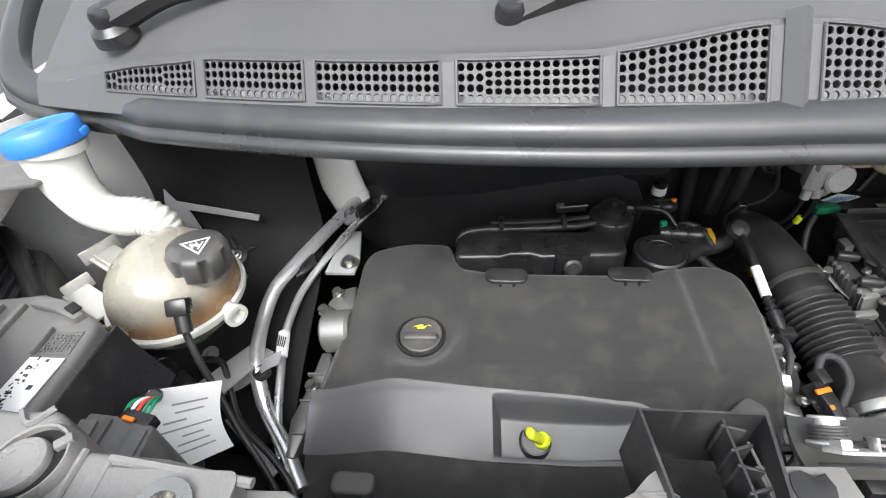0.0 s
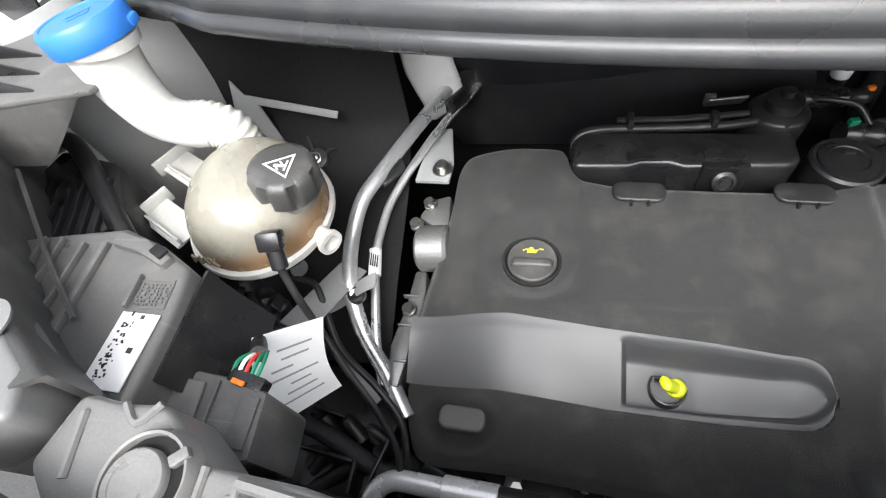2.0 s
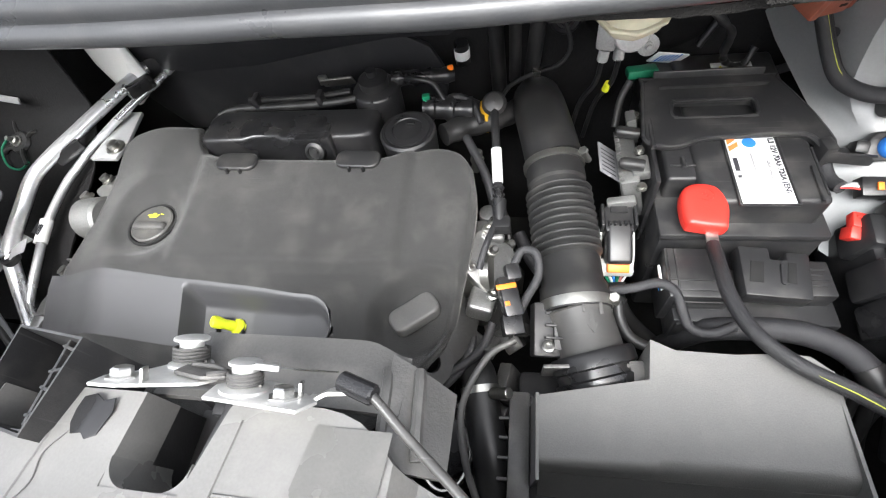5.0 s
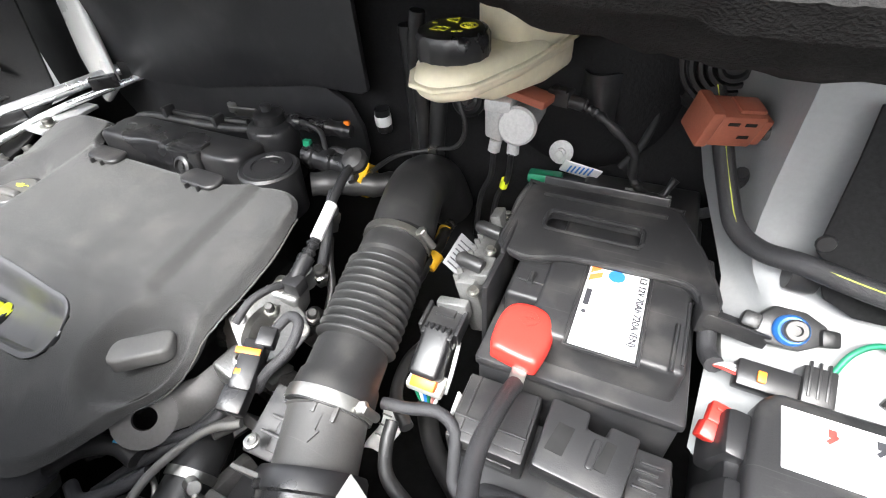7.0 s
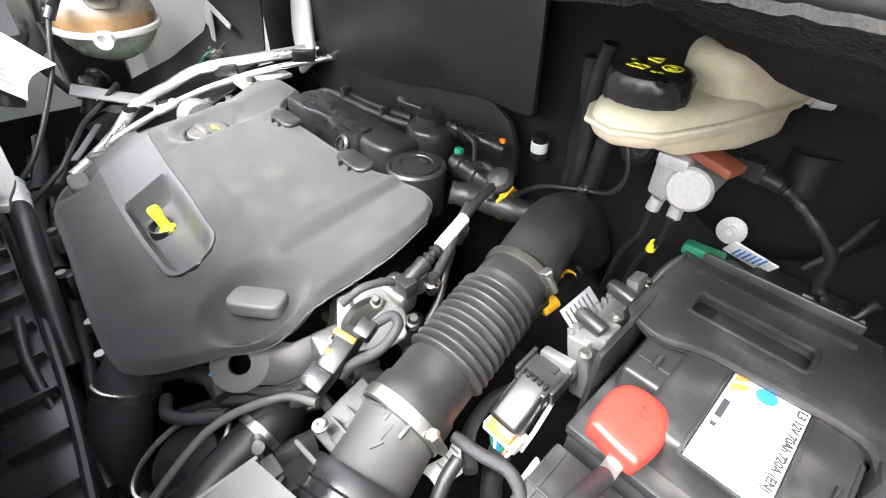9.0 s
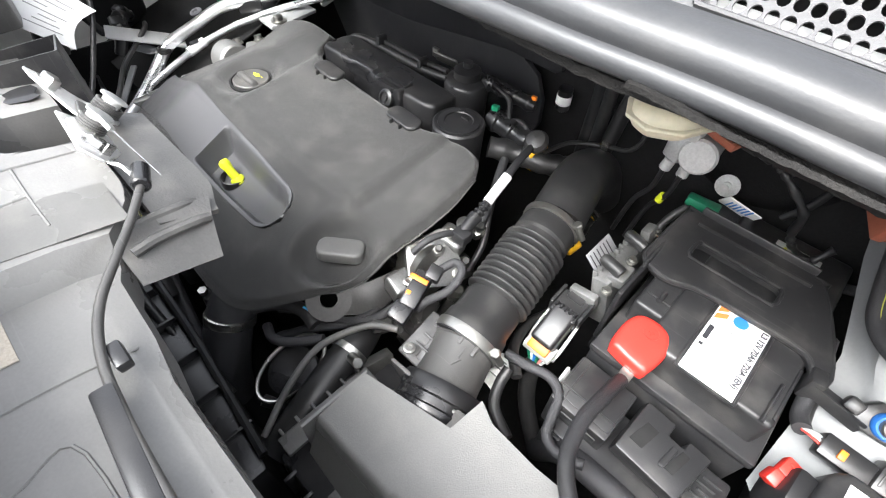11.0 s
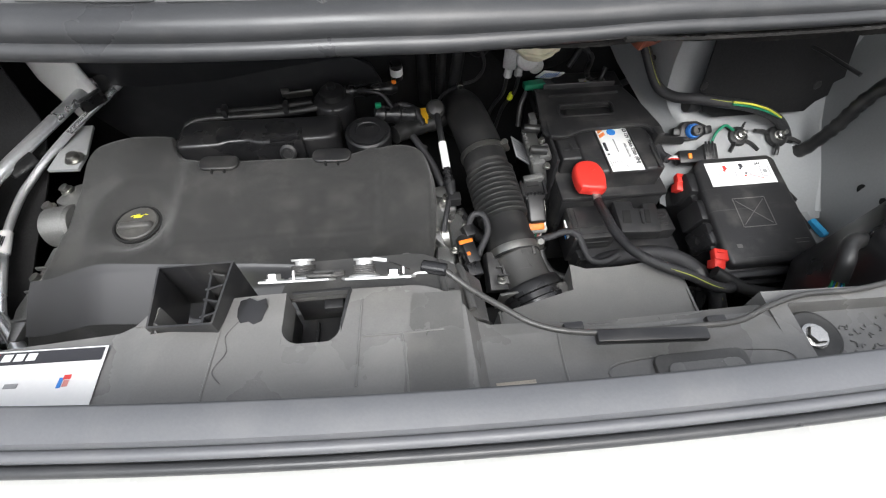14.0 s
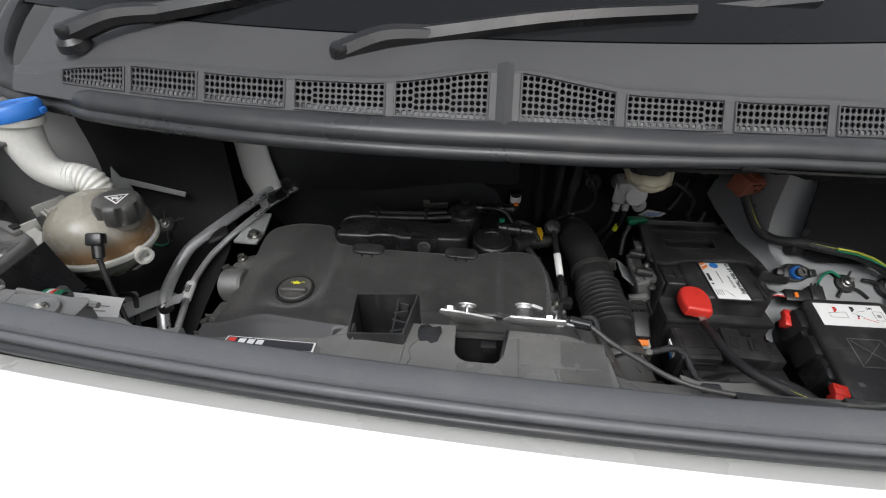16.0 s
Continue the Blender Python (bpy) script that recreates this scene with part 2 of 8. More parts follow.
def lathe(bm, profile, p0, p1=None, n=28, wob=None):
    """Turns (radius, height) pairs round the axis from p0 towards p1."""
    m, _ = frame_of(p0, p1 if p1 is not None else (p0[0], p0[1], p0[2] + 1))
    t = bmesh.new()
    rings = []
    for r, h in profile:
        ring = []
        for i in range(n):
            a = 2 * math.pi * i / n
            k = wob(a, h) if wob else 1.0
            ring.append(t.verts.new((max(r, 1e-5) * k * math.cos(a), max(r, 1e-5) * k * math.sin(a), h)))
        rings.append(ring)
    for a, b in zip(rings, rings[1:]):
        for i in range(n):
            t.faces.new((a[i], a[(i + 1) % n], b[(i + 1) % n], b[i]))
    t.faces.new(rings[0][::-1])
    t.faces.new(rings[-1])
    bmesh.ops.recalc_face_normals(t, faces=t.faces[:])
    t.transform(m)
    merge(bm, t)
    return bm


def cyl(bm, p0, p1, r, r1=None, n=20, bev=0.001):
    r1 = r if r1 is None else r1
    h = (Vector(p1) - Vector(p0)).length
    b = min(bev, h * 0.3, r * 0.4)
    return lathe(bm, [(r - b, 0), (r, b), (r1, h - b), (r1 - b, h)], p0, p1, n)


def spline(pts, res=8):
    """Points of a smooth line through pts."""
    p = [Vector(a) for a in pts]
    p = [2 * p[0] - p[1]] + p + [2 * p[-1] - p[-2]]
    out = []
    for i in range(1, len(p) - 2):
        for k in range(res):
            s = k / res
            out.append(0.5 * (2 * p[i] + (p[i + 1] - p[i - 1]) * s + (2 * p[i - 1] - 5 * p[i] + 4 * p[i + 1] - p[i + 2]) * s * s
                              + (3 * p[i] - p[i - 1] - 3 * p[i + 1] + p[i + 2]) * s ** 3))
    out.append(p[-2])
    return out


def tube(bm, pts, r, n=10, res=8, rfun=None, section=None):
    """Sweeps a round section (or the given section of (side, up) pairs) along a smooth line."""
    line = spline(pts, res) if res else [Vector(p) for p in pts]
    t = bmesh.new()
    up = Vector((0, 0, 1))
    rings, dist = [], 0.0
    for i, p in enumerate(line):
        d = (line[min(i + 1, len(line) - 1)] - line[max(i - 1, 0)]).normalized()
        side = d.cross(up)
        side = side.normalized() if side.length > 1e-4 else Vector((1, 0, 0))
        u = side.cross(d).normalized()
        up = u if not section else Vector((0, 0, 1))
        if i:
            dist += (p - line[i - 1]).length
        rr = rfun(dist, i / (len(line) - 1)) if rfun else r
        k = rfun(dist, i / (len(line) - 1)) if rfun else 1.0
        if section:
            ring = [t.verts.new(p + side * a + Vector((0, 0, 1)) * b) for a, b in [(c * k, e * k) for c, e in section]]
        else:
            ring = [t.verts.new(p + (side * math.cos(2 * math.pi * k / n) + u * math.sin(2 * math.pi * k / n)) * rr) for k in range(n)]
        rings.append(ring)
    n = len(rings[0])
    for a, b in zip(rings, rings[1:]):
        for i in range(n):
            t.faces.new((a[i], a[(i + 1) % n], b[(i + 1) % n], b[i]))
    t.faces.new(rings[0][::-1])
    t.faces.new(rings[-1])
    bmesh.ops.recalc_face_normals(t, faces=t.faces[:])
    merge(bm, t)
    return bm


def prism(bm, outline, z0, z1, m=None, bev=0.0015, seg=2):
    """An outline of (x, y) pairs, drawn up from z0 to z1, laid out by the pose m."""
    t = bmesh.new()
    f = t.faces.new([t.verts.new((x, y, z0)) for x, y in outline])
    g = bmesh.ops.extrude_face_region(t, geom=[f])
    bmesh.ops.translate(t, vec=(0, 0, z1 - z0), verts=[v for v in g["geom"] if isinstance(v, bmesh.types.BMVert)])
    bmesh.ops.recalc_face_normals(t, faces=t.faces[:])
    if bev:
        sharp = [e for e in t.edges if len(e.link_faces) == 2 and e.calc_face_angle(0) > 0.6]
        bmesh.ops.bevel(t, geom=sharp, offset=bev, segments=seg, profile=0.5, affect="EDGES")
    bmesh.ops.triangulate(t, faces=[f for f in t.faces if len(f.verts) > 4])
    if m is not None:
        t.transform(m)
    merge(bm, t)
    return bm


def pillow(bm, outline, h, m, steps=((1.0, 0.0), (1.02, 0.25), (1.02, 0.6), (0.985, 0.78), (0.92, 0.9), (0.8, 0.97), (0.5, 1.0), (0.2, 1.0))):
    """A soft cushion-like form over an outline."""
    t = bmesh.new()
    line = [Vector((x, y, 0)) for x, y in outline]
    line = spline([(p.x, p.y, 0) for p in line + [line[0]]], 5)[:-1]
    c = sum(line, Vector()) / len(line)
    rings = [[t.verts.new(c + (p - c) * s + Vector((0, 0, h * z))) for p in line] for s, z in steps]
    n = len(line)
    for a, b in zip(rings, rings[1:]):
        for i in range(n):
            t.faces.new((a[i], a[(i + 1) % n], b[(i + 1) % n], b[i]))
    t.faces.new(rings[0][::-1])
    t.faces.new(rings[-1])
    bmesh.ops.recalc_face_normals(t, faces=t.faces[:])
    t.transform(m)
    merge(bm, t)
    return bm


def rrect(w, h, r, n=5, cx=0.0, cy=0.0):
    pts = []
    for sx, sy, a0 in ((1, 1, 0), (-1, 1, 90), (-1, -1, 180), (1, -1, 270)):
        for k in range(n + 1):
            a = radians(a0 + 90 * k / n)
            pts.append((cx + sx * (w / 2 - r) + r * math.cos(a), cy + sy * (h / 2 - r) + r * math.sin(a)))
    return pts


def sheet(bm, nu, nv, fn, thick=0.0):
    """A grid of points fn(u, v), with u and v from 0 to 1; thick gives it a back, that far below."""
    t = bmesh.new()
    g = [[t.verts.new(fn(i / nu, j / nv)) for j in range(nv + 1)] for i in range(nu + 1)]
    for i in range(nu):
        for j in range(nv):
            t.faces.new((g[i][j], g[i + 1][j], g[i + 1][j + 1], g[i][j + 1]))
    if thick:
        bmesh.ops.recalc_face_normals(t, faces=t.faces[:])
        bmesh.ops.solidify(t, geom=t.faces[:], thickness=thick)
    merge(bm, t)
    return bm


def gridplate(bm, xs, ys, solid, z, depth):
    """A plate cut along the lines xs and ys; cells for which solid(x, y) is false are open. z(x, y) is its top."""
    t = bmesh.new()
    vs = {}

    def v(i, j, low):
        if (i, j, low) not in vs:
            vs[i, j, low] = t.verts.new((xs[i], ys[j], z(xs[i], ys[j]) - (depth if low else 0)))
        return vs[i, j, low]

    def is_solid(i, j):
        return 0 <= i < len(xs) - 1 and 0 <= j < len(ys) - 1 and solid((xs[i] + xs[i + 1]) / 2, (ys[j] + ys[j + 1]) / 2)

    for i in range(len(xs) - 1):
        for j in range(len(ys) - 1):
            if not is_solid(i, j):
                continue
            t.faces.new((v(i, j, 0), v(i + 1, j, 0), v(i + 1, j + 1, 0), v(i, j + 1, 0)))
            t.faces.new((v(i, j + 1, 1), v(i + 1, j + 1, 1), v(i + 1, j, 1), v(i, j, 1)))
            for di, dj, a, b in ((-1, 0, (i, j + 1), (i, j)), (1, 0, (i + 1, j), (i + 1, j + 1)),
                                 (0, -1, (i, j), (i + 1, j)), (0, 1, (i + 1, j + 1), (i, j + 1))):
                if not is_solid(i + di, j + dj):
                    t.faces.new((v(*a, 0), v(*a, 1), v(*b, 1), v(*b, 0)))
    bmesh.ops.recalc_face_normals(t, faces=t.faces[:])
    merge(bm, t)
    return bm


def part(name, bm, material, parent=None, label="", angle=38):
    """Links a bmesh as one mesh object, under a thing or a part."""
    me = bpy.data.meshes.new(name)
    bm.to_mesh(me)
    bm.free()
    me.materials.append(material)
    me.polygons.foreach_set("use_smooth", [True] * len(me.polygons))
    me.set_sharp_from_angle(angle=radians(angle))
    ob = new(name, me)
    if parent is not None:
        ob.parent = parent
        ob.matrix_parent_inverse = Matrix.Translation(-offset_of(parent))
    if label:
        tagged(ob, label)
    return ob


def offset_of(ob):
    return ob.location.copy() if ob.parent is None else Vector((0, 0, 0))


def thing(name, label, category, base, group="", kind=""):
    ob = new(name)
    ob.location = base
    ob.empty_display_size = 0.02
    return tagged(ob, label, category, group, kind)


def pieces(name, boxes, material, parent, bev=0.002):
    """Bevelled blocks of (centre, size, turn), each a part of its own."""
    for row in boxes:
        part(name, box(bmesh.new(), row[0], row[1], row[2] if len(row) > 2 else (0, 0, 0), bev), material, parent)


def B():
    return bmesh.new()


def lerp(a, b, t):
    return a + (b - a) * t


def smooth(a, b, x):
    t = max(0.0, min(1.0, (x - a) / (b - a)))
    return t * t * (3 - 2 * t)


def interp(x, table):
    """Piecewise linear through rows of (x, value)."""
    if x <= table[0][0]:
        return table[0][1]
    for (a, va), (b, vb) in zip(table, table[1:]):
        if x <= b:
            return va + (vb - va) * (x - a) / (b - a)
    return table[-1][1]


def words(text, size, m, material, parent, extrude=0.0002, align="LEFT", name="lettering"):
    """Printed words as a flat mesh on a surface."""
    cu = bpy.data.curves.new("words", "FONT")
    cu.body, cu.size, cu.extrude, cu.align_x = text, size, extrude, align
    cu.resolution_u = 3
    cu.offset = size * 0.025
    tmp = bpy.data.objects.new("words", cu)
    scene.collection.objects.link(tmp)
    me = bpy.data.meshes.new_from_object(tmp.evaluated_get(bpy.context.evaluated_depsgraph_get()))
    bpy.data.objects.remove(tmp)
    bpy.data.curves.remove(cu)
    bm = bmesh.new()
    bm.from_mesh(me)
    bpy.data.meshes.remove(me)
    bm.transform(m)
    return part(name, bm, material, parent)


MID = 0.251  # the car's middle


def front_edge(x):
    return 0.009 + 0.115 * (x - 0.5) ** 2


def cowl_y(x):
    d = x - MID
    return 0.364 + (0.26 * d * d if d < 0 else -0.03 * d + 0.2 * max(0.0, d - 0.2) ** 2)


def cowl_z(x):
    d = x - MID
    return 1.272 - (0.015 if d < 0 else 0.045) * d * d


def grille_y(x):
    d = x - MID
    return 0.3575 + 0.0067 * d + (0.2445 if d < 0 else 0.1015) * d * d


def grille_z(x):
    d = x - MID
    return 1.2695 - 0.0161 * d - 0.0272 * d * d


# ---- ground and body shell ----
def plain(name, bm, material, label, category, kind="structure", angle=38):
    return tagged(part(name, bm, material, None, "", angle), label, category, "", kind)


bm = B()
sheet(bm, 24, 24, lambda u, v: (lerp(-60, 60, u), lerp(-60, 60, v), 0))
plain("ground", bm, ASPHALT, "grey asphalt ground under the parked van", "ground")

# white front skin below the bonnet's leading edge
bm = B()
sheet(bm, 60, 14, lambda u, v: (lerp(-0.75, 1.25, u),
      front_edge(lerp(-0.75, 1.25, u)) + interp(v, [(0, -0.026), (0.06, -0.037), (0.25, -0.14), (0.6, -0.225), (1, -0.245)]),
      interp(v, [(0, 1.2), (0.06, 1.211), (0.25, 1.16), (0.6, 0.9), (1, 0.35)]) - 0.05 * (lerp(-0.75, 1.25, u) - MID) ** 2), 0.004)
plain("front_panel", bm, WHITE, "glossy white painted front bodywork of the van", "bodywork")


def fender(side):
    s = 1 if side > 0 else -1
    b = B()
    sheet(b, 20, 14, lambda u, v: (MID + s * interp(v, [(0, 0.89), (0.1, 0.915), (0.35, 0.97), (1, 1.0)]),
                                   lerp(0.1, 1.3, u), interp(v, [(0, 1.16), (0.1, 1.18), (0.35, 1.12), (1, 0.4)]) + 0.12 * u), 0.004)
    return b


plain("wing_left", fender(-1), WHITE, "white painted front wing of the van", "wing")
plain("wing_right", fender(1), WHITE, "white painted front wing of the van", "wing")

# firewall with its black insulation
bm = B()
box(bm, (MID, 0.73, 0.8), (1.56, 0.03, 0.9), bev=0.004)
plain("firewall", bm, INSUL, "black insulated firewall behind the engine", "firewall")


def wall_sheet(outline, y, thick):
    """A stiff mat cut to an outline of (x, z), hung at y."""
    return prism(B(), outline, 0, thick, Matrix.Translation((0, y, 0)) @ pose(0, 0, 0, 90, 0, 0), bev=0.002)


fmat = thing("firewall_mat", "black sound-deadening mat hung on the firewall", "insulation mat", (0.03, 0.67, 0.95), kind="structure")
part("upper_layer", wall_sheet([(-0.275, 1.2), (-0.236, 1.1), (-0.262, 1.035), (-0.22, 1.0), (-0.12, 0.985), (0.0, 0.99), (0.12, 1.008), (0.215, 1.02), (0.3, 1.018), (0.311, 1.024), (0.307, 1.2)][::-1], 0.672, 0.009), MATP, fmat)
part("lower_layer", wall_sheet([(-0.262, 1.04), (-0.25, 0.94), (-0.2, 0.86), (0.2, 0.86), (0.27, 0.88), (0.286, 0.92), (0.284, 0.96), (0.268, 0.995), (0.235, 1.015), (0.2, 1.03)], 0.684, 0.01), MATP, fmat)

# cowl underside
bm = B()


def felt_pt(u, v):
    x = lerp(-0.5, 1.0, u)
    hang = interp(x, [(-0.5, 0.036), (0.5, 0.037), (0.55, 0.044), (0.6, 0.055), (0.64, 0.061), (0.68, 0.066), (0.74, 0.067), (0.8, 0.058), (1.0, 0.045)])
    z = cowl_z(x) - 0.037 + 0.009 * smooth(0.5, 0.6, x) - max(0.0, hang - 0.028) * smooth(0.5, 0.6, x) * smooth(0.0, 0.17, v) - 0.012 * v + 0.003 * noise.noise((u * 60, v * 12, 0)) * smooth(0.0, 0.08, v) + 0.002 * noise.noise((u * 260, v * 60, 3))
    return (x, lerp(cowl_y(x) - 0.022, 0.72, v), z)


sheet(bm, 220, 24, felt_pt, 0.006)
plain("cowl_underside", bm, FELT, "fuzzy black felt underside of the cowl", "insulation")

# felt edge hanging below the seal on the battery side
bm = B()


def felt_strip(u, v):
    x = lerp(0.53, 0.98, u)
    tear = 0.008 + 0.004 * smooth(0.3, 0.32, u) * smooth(0.5, 0.48, u) + 0.005 * smooth(0.58, 0.6, u) * smooth(0.8, 0.78, u)
    return (x, cowl_y(x) - 0.036 + 0.01 * v, cowl_z(x) - 0.0265 - v * smooth(0.02, 0.18, u) * tear + 0.001 * noise.noise((u * 90, v * 3, 7)))


sheet(bm, 160, 4, felt_strip, 0.003)
plain("felt_edge", bm, FELT, "torn black felt edge hanging below the bonnet seal", "insulation")

# bay floor
bm = B()
box(bm, (MID, 0.36, 0.52), (1.5, 0.76, 0.02), bev=0.003)
plain("undertray", bm, DARK, "dark undertray below the engine", "undertray")
bm = B()
box(bm, (MID, 0.0, 0.8), (1.5, 0.02, 0.6), bev=0.003)
plain("radiator_panel", bm, DARK, "dark panel behind the radiator grille", "panel")


# wheel arch liners close the bay low on both sides
for nm, x in (("arch_liner_left", -0.47), ("arch_liner_right", 0.985)):
    bm = B()
    sheet(bm, 20, 8, lambda u, v: (x + (0.012 if x > 0 else -0.012) * math.sin(u * 7) * v, lerp(-0.01, 0.72, u), lerp(0.5, 0.9 if x < 0 else 0.78, v)), 0.004)
    plain(nm, bm, INSUL, "black plastic wheel arch liner low in the bay", "arch liner")

# ---- cowl panel with its hole grilles ----
def grille_h(x):
    d = abs(x - MID)
    return interp(d, [(0, 0.064), (0.04, 0.062), (0.09, 0.053), (0.15, 0.043), (0.3, 0.04), (0.5, 0.04), (0.6, 0.03), (0.7, 0.012), (0.72, 0.008)])


def cowl_pt(x, h):
    """A point of the cowl's sloping face, h metres up it."""
    return Vector((x, grille_y(x) + 0.002 + h * 0.56, grille_z(x) + h * 0.83))


cowl = thing("cowl_panel", "dark grey plastic cowl panel with round-hole grilles", "cowl panel", (MID, 0.4, 1.26), kind="structure")
spans = []
edges = [0.02, 0.135, 0.148, 0.266, 0.28, 0.395, 0.407, 0.513, 0.525, 0.64]
for a, b in zip(edges[::2], edges[1::2]):
    spans += [(MID + a, MID + b), (MID - b, MID - a)]


def solid_strip(x0, x1, h0, h1, nx):
    b = B()
    sheet(b, nx, 1, lambda u, v: cowl_pt(lerp(x0, x1, u), lerp(h0(lerp(x0, x1, u)), h1(lerp(x0, x1, u)), v)))
    part("face_strip", b, COWLP, cowl)


spans.sort()
gl = lambda x: 0.004
gh = lambda x: grille_h(x) - 0.002
prev = -0.5
for a, b in spans:
    solid_strip(prev, a, lambda x: -0.02, gh, 3)
    solid_strip(a, b, lambda x: -0.02, gl, 6)
    prev = b
solid_strip(prev, 1.0, lambda x: -0.02, gh, 3)
# smooth deck behind the grilles, up to the glass


def glass_line(x):
    return Vector((x, 0.472 + 0.22 * (x - 0.35) ** 2, 1.337))


def deck_pt(u, v):
    x = lerp(-0.5, 1.0, u)
    return cowl_pt(x, gh(x)).lerp(glass_line(x), v) + Vector((0, 0, 0.003 * smooth(0, 0.04, v) - 0.005 * smooth(0.04, 0.15, v) * (1 - v)))


bm = B()
sheet(bm, 80, 14, deck_pt)
panel = part("deck", bm, COWLP, cowl)
for a, b in spans:
    bm = B()
    pitch = 0.0078
    cols = max(1, round((b - a) / pitch))
    px = (b - a) / cols
    for i in range(cols):
        x0 = a + i * px
        top = gh(x0 + px / 2)
        rows = max(1, round((top - gl(0)) / pitch))
        py = (top - gl(0)) / rows
        for j in range(rows):
            h0 = gl(0) + j * py
            sq, ci, ci2 = [], [], []
            n = 12
            for k in range(n):
                t = 2 * math.pi * (k + 0.5) / n
                c, s = math.cos(t), math.sin(t)
                q = 0.5 / max(abs(c), abs(s))
                sq.append(bm.verts.new(cowl_pt(x0 + px * (0.5 + c * q), h0 + py * (0.5 + s * q))))
                p = cowl_pt(x0 + px * (0.5 + c * 0.40), h0 + py * (0.5 + s * 0.40))
                ci.append(bm.verts.new(p))
                ci2.append(bm.verts.new(p + Vector((0, 0.0018, -0.0012))))
            for k in range(n):
                bm.faces.new((sq[k], sq[(k + 1) % n], ci[(k + 1) % n], ci[k]))
                bm.faces.new((ci[k], ci[(k + 1) % n], ci2[(k + 1) % n], ci2[k]))
    part("grille", bm, COWLP, cowl, "round-hole air grille")
# frames round the grilles
for a, b in spans:
    bm = B()
    pts = [cowl_pt(lerp(a, b, k / 8), 0.003) for k in range(9)] + [cowl_pt(lerp(b, a, k / 8), gh(lerp(b, a, k / 8)) + 0.001) for k in range(9)]
    pts = [p + Vector((0, -0.0008, 0.0008)) for p in pts]
    tube(bm, pts + [pts[0]], 0.0016, n=6, res=0)
    part("grille_rim", bm, COWLP, cowl)
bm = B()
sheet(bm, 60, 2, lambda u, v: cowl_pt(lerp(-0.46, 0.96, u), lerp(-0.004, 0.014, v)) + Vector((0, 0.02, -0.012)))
part("water_channel", bm, WHITE_SHADED, cowl, "white painted body channel behind the grilles")
# dark sheet standing in for the unlit space behind the holes
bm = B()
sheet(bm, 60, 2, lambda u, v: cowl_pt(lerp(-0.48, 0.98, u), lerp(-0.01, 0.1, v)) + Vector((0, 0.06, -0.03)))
part("plenum_shade_sheet", bm, DARK, cowl)
# raised middle rib
bm = B()
tube(bm, [cowl_pt(MID, h) + Vector((0, -0.001, 0.001)) for h in (-0.004, 0.02, 0.05, 0.072)], 0.01, n=4, res=3)
part("middle_rib", bm, COWLP, cowl)

# ---- windscreen and wipers ----
bm = B()
sheet(bm, 40, 12, lambda u, v: glass_line(lerp(-0.6, 1.1, u)) + Vector((0, 0.004 + 0.75 * v, 0.004 + 0.56 * v)), 0.005)
plain("windscreen", bm, GLASS, "wet dark windscreen glass above the cowl", "windscreen")


def wiper(pivot, elbow, tip, label):
    w = thing("wiper", label, "wiper", pivot, "windscreen wipers")
    p = Vector(pivot)
    b = B()
    lathe(b, [(0.0, 0.034), (0.011, 0.033), (0.014, 0.027), (0.014, 0.018), (0.022, 0.012), (0.024, 0.0)][::-1], p, p + Vector((0, -0.3, 1)), 24)
    part("pivot_cap", b, PLAST, w)
    b = B()
    e, t = Vector(elbow), Vector(tip)
    tube(b, [p + Vector((0.005, 0, 0.02)), lerp(p, e, 0.5) + Vector((0, 0, 0.018)), e], 0.009, n=8, rfun=lambda d, k: lerp(0.017, 0.014, k))
    part("arm", b, PLAST, w)
    b = B()
    tube(b, [e - (t - e) * 0.05, lerp(e, t, 0.5) + Vector((0, 0, 0.006)), t], 0.008, n=6, rfun=lambda d, k: lerp(0.0145, 0.0105, k))
    part("blade_carrier", b, PLAST, w)
    b = B()
    off = Vector((0, 0.02, -0.004))
    tube(b, [lerp(e, t, 0.3) + off, lerp(e, t, 0.7) + off, t + off + (t - e) * 0.5], 0.009, n=6)
    part("blade", b, RUBBER, w)
    return w


wiper((0.033, 0.456, 1.305), (0.15, 0.48, 1.342), (0.5, 0.515, 1.372), "black wiper arm lying along the windscreen")
wiper((-0.384, 0.505, 1.31), (-0.26, 0.545, 1.352), (0.14, 0.59, 1.4), "black wiper arm lying along the windscreen")

# ---- bonnet seal along the cowl ----
seal_line = []
for k in range(-31, 38):
    x = MID + k * 0.019
    seal_line.append((x, cowl_y(x) - 0.006, cowl_z(x) - 0.008 + 0.004 * smooth(0.48, 0.6, x)))
left_end = [(-0.6, 0.74, 1.37), (-0.598, 0.66, 1.33), (-0.585, 0.59, 1.29), (-0.555, 0.543, 1.264), (-0.5, 0.52, 1.253), (-0.42, 0.5, 1.25)]
seal_line = left_end + seal_line + [(1.02, 0.46, 1.24), (1.06, 0.52, 1.26), (1.08, 0.62, 1.31)]
flap = [(0.004, 0.008), (-0.006, 0.012), (0.012, 0.012), (0.026, 0.006), (0.034, -0.005), (0.033, -0.017), (0.024, -0.026), (0.008, -0.026), (-0.008, -0.02), (-0.01, 0.0)][1:]
bulb = [(0.014 + 0.0145 * math.cos(2 * math.pi * k / 14) + 0.014, -0.0285 + 0.0125 * math.sin(2 * math.pi * k / 14)) for k in range(14)]
seal = thing("bonnet_seal", "thick black rubber bonnet seal along the cowl edge", "rubber seal", (MID, 0.36, 1.23))
bm = B()
seal_size = lambda d, k: 0.78 - 0.16 * smooth(0.54, 0.68, k)
tube(bm, seal_line, 0, res=2, section=flap, rfun=seal_size)
part("lip", bm, RUBBER, seal, angle=60)
bm = B()
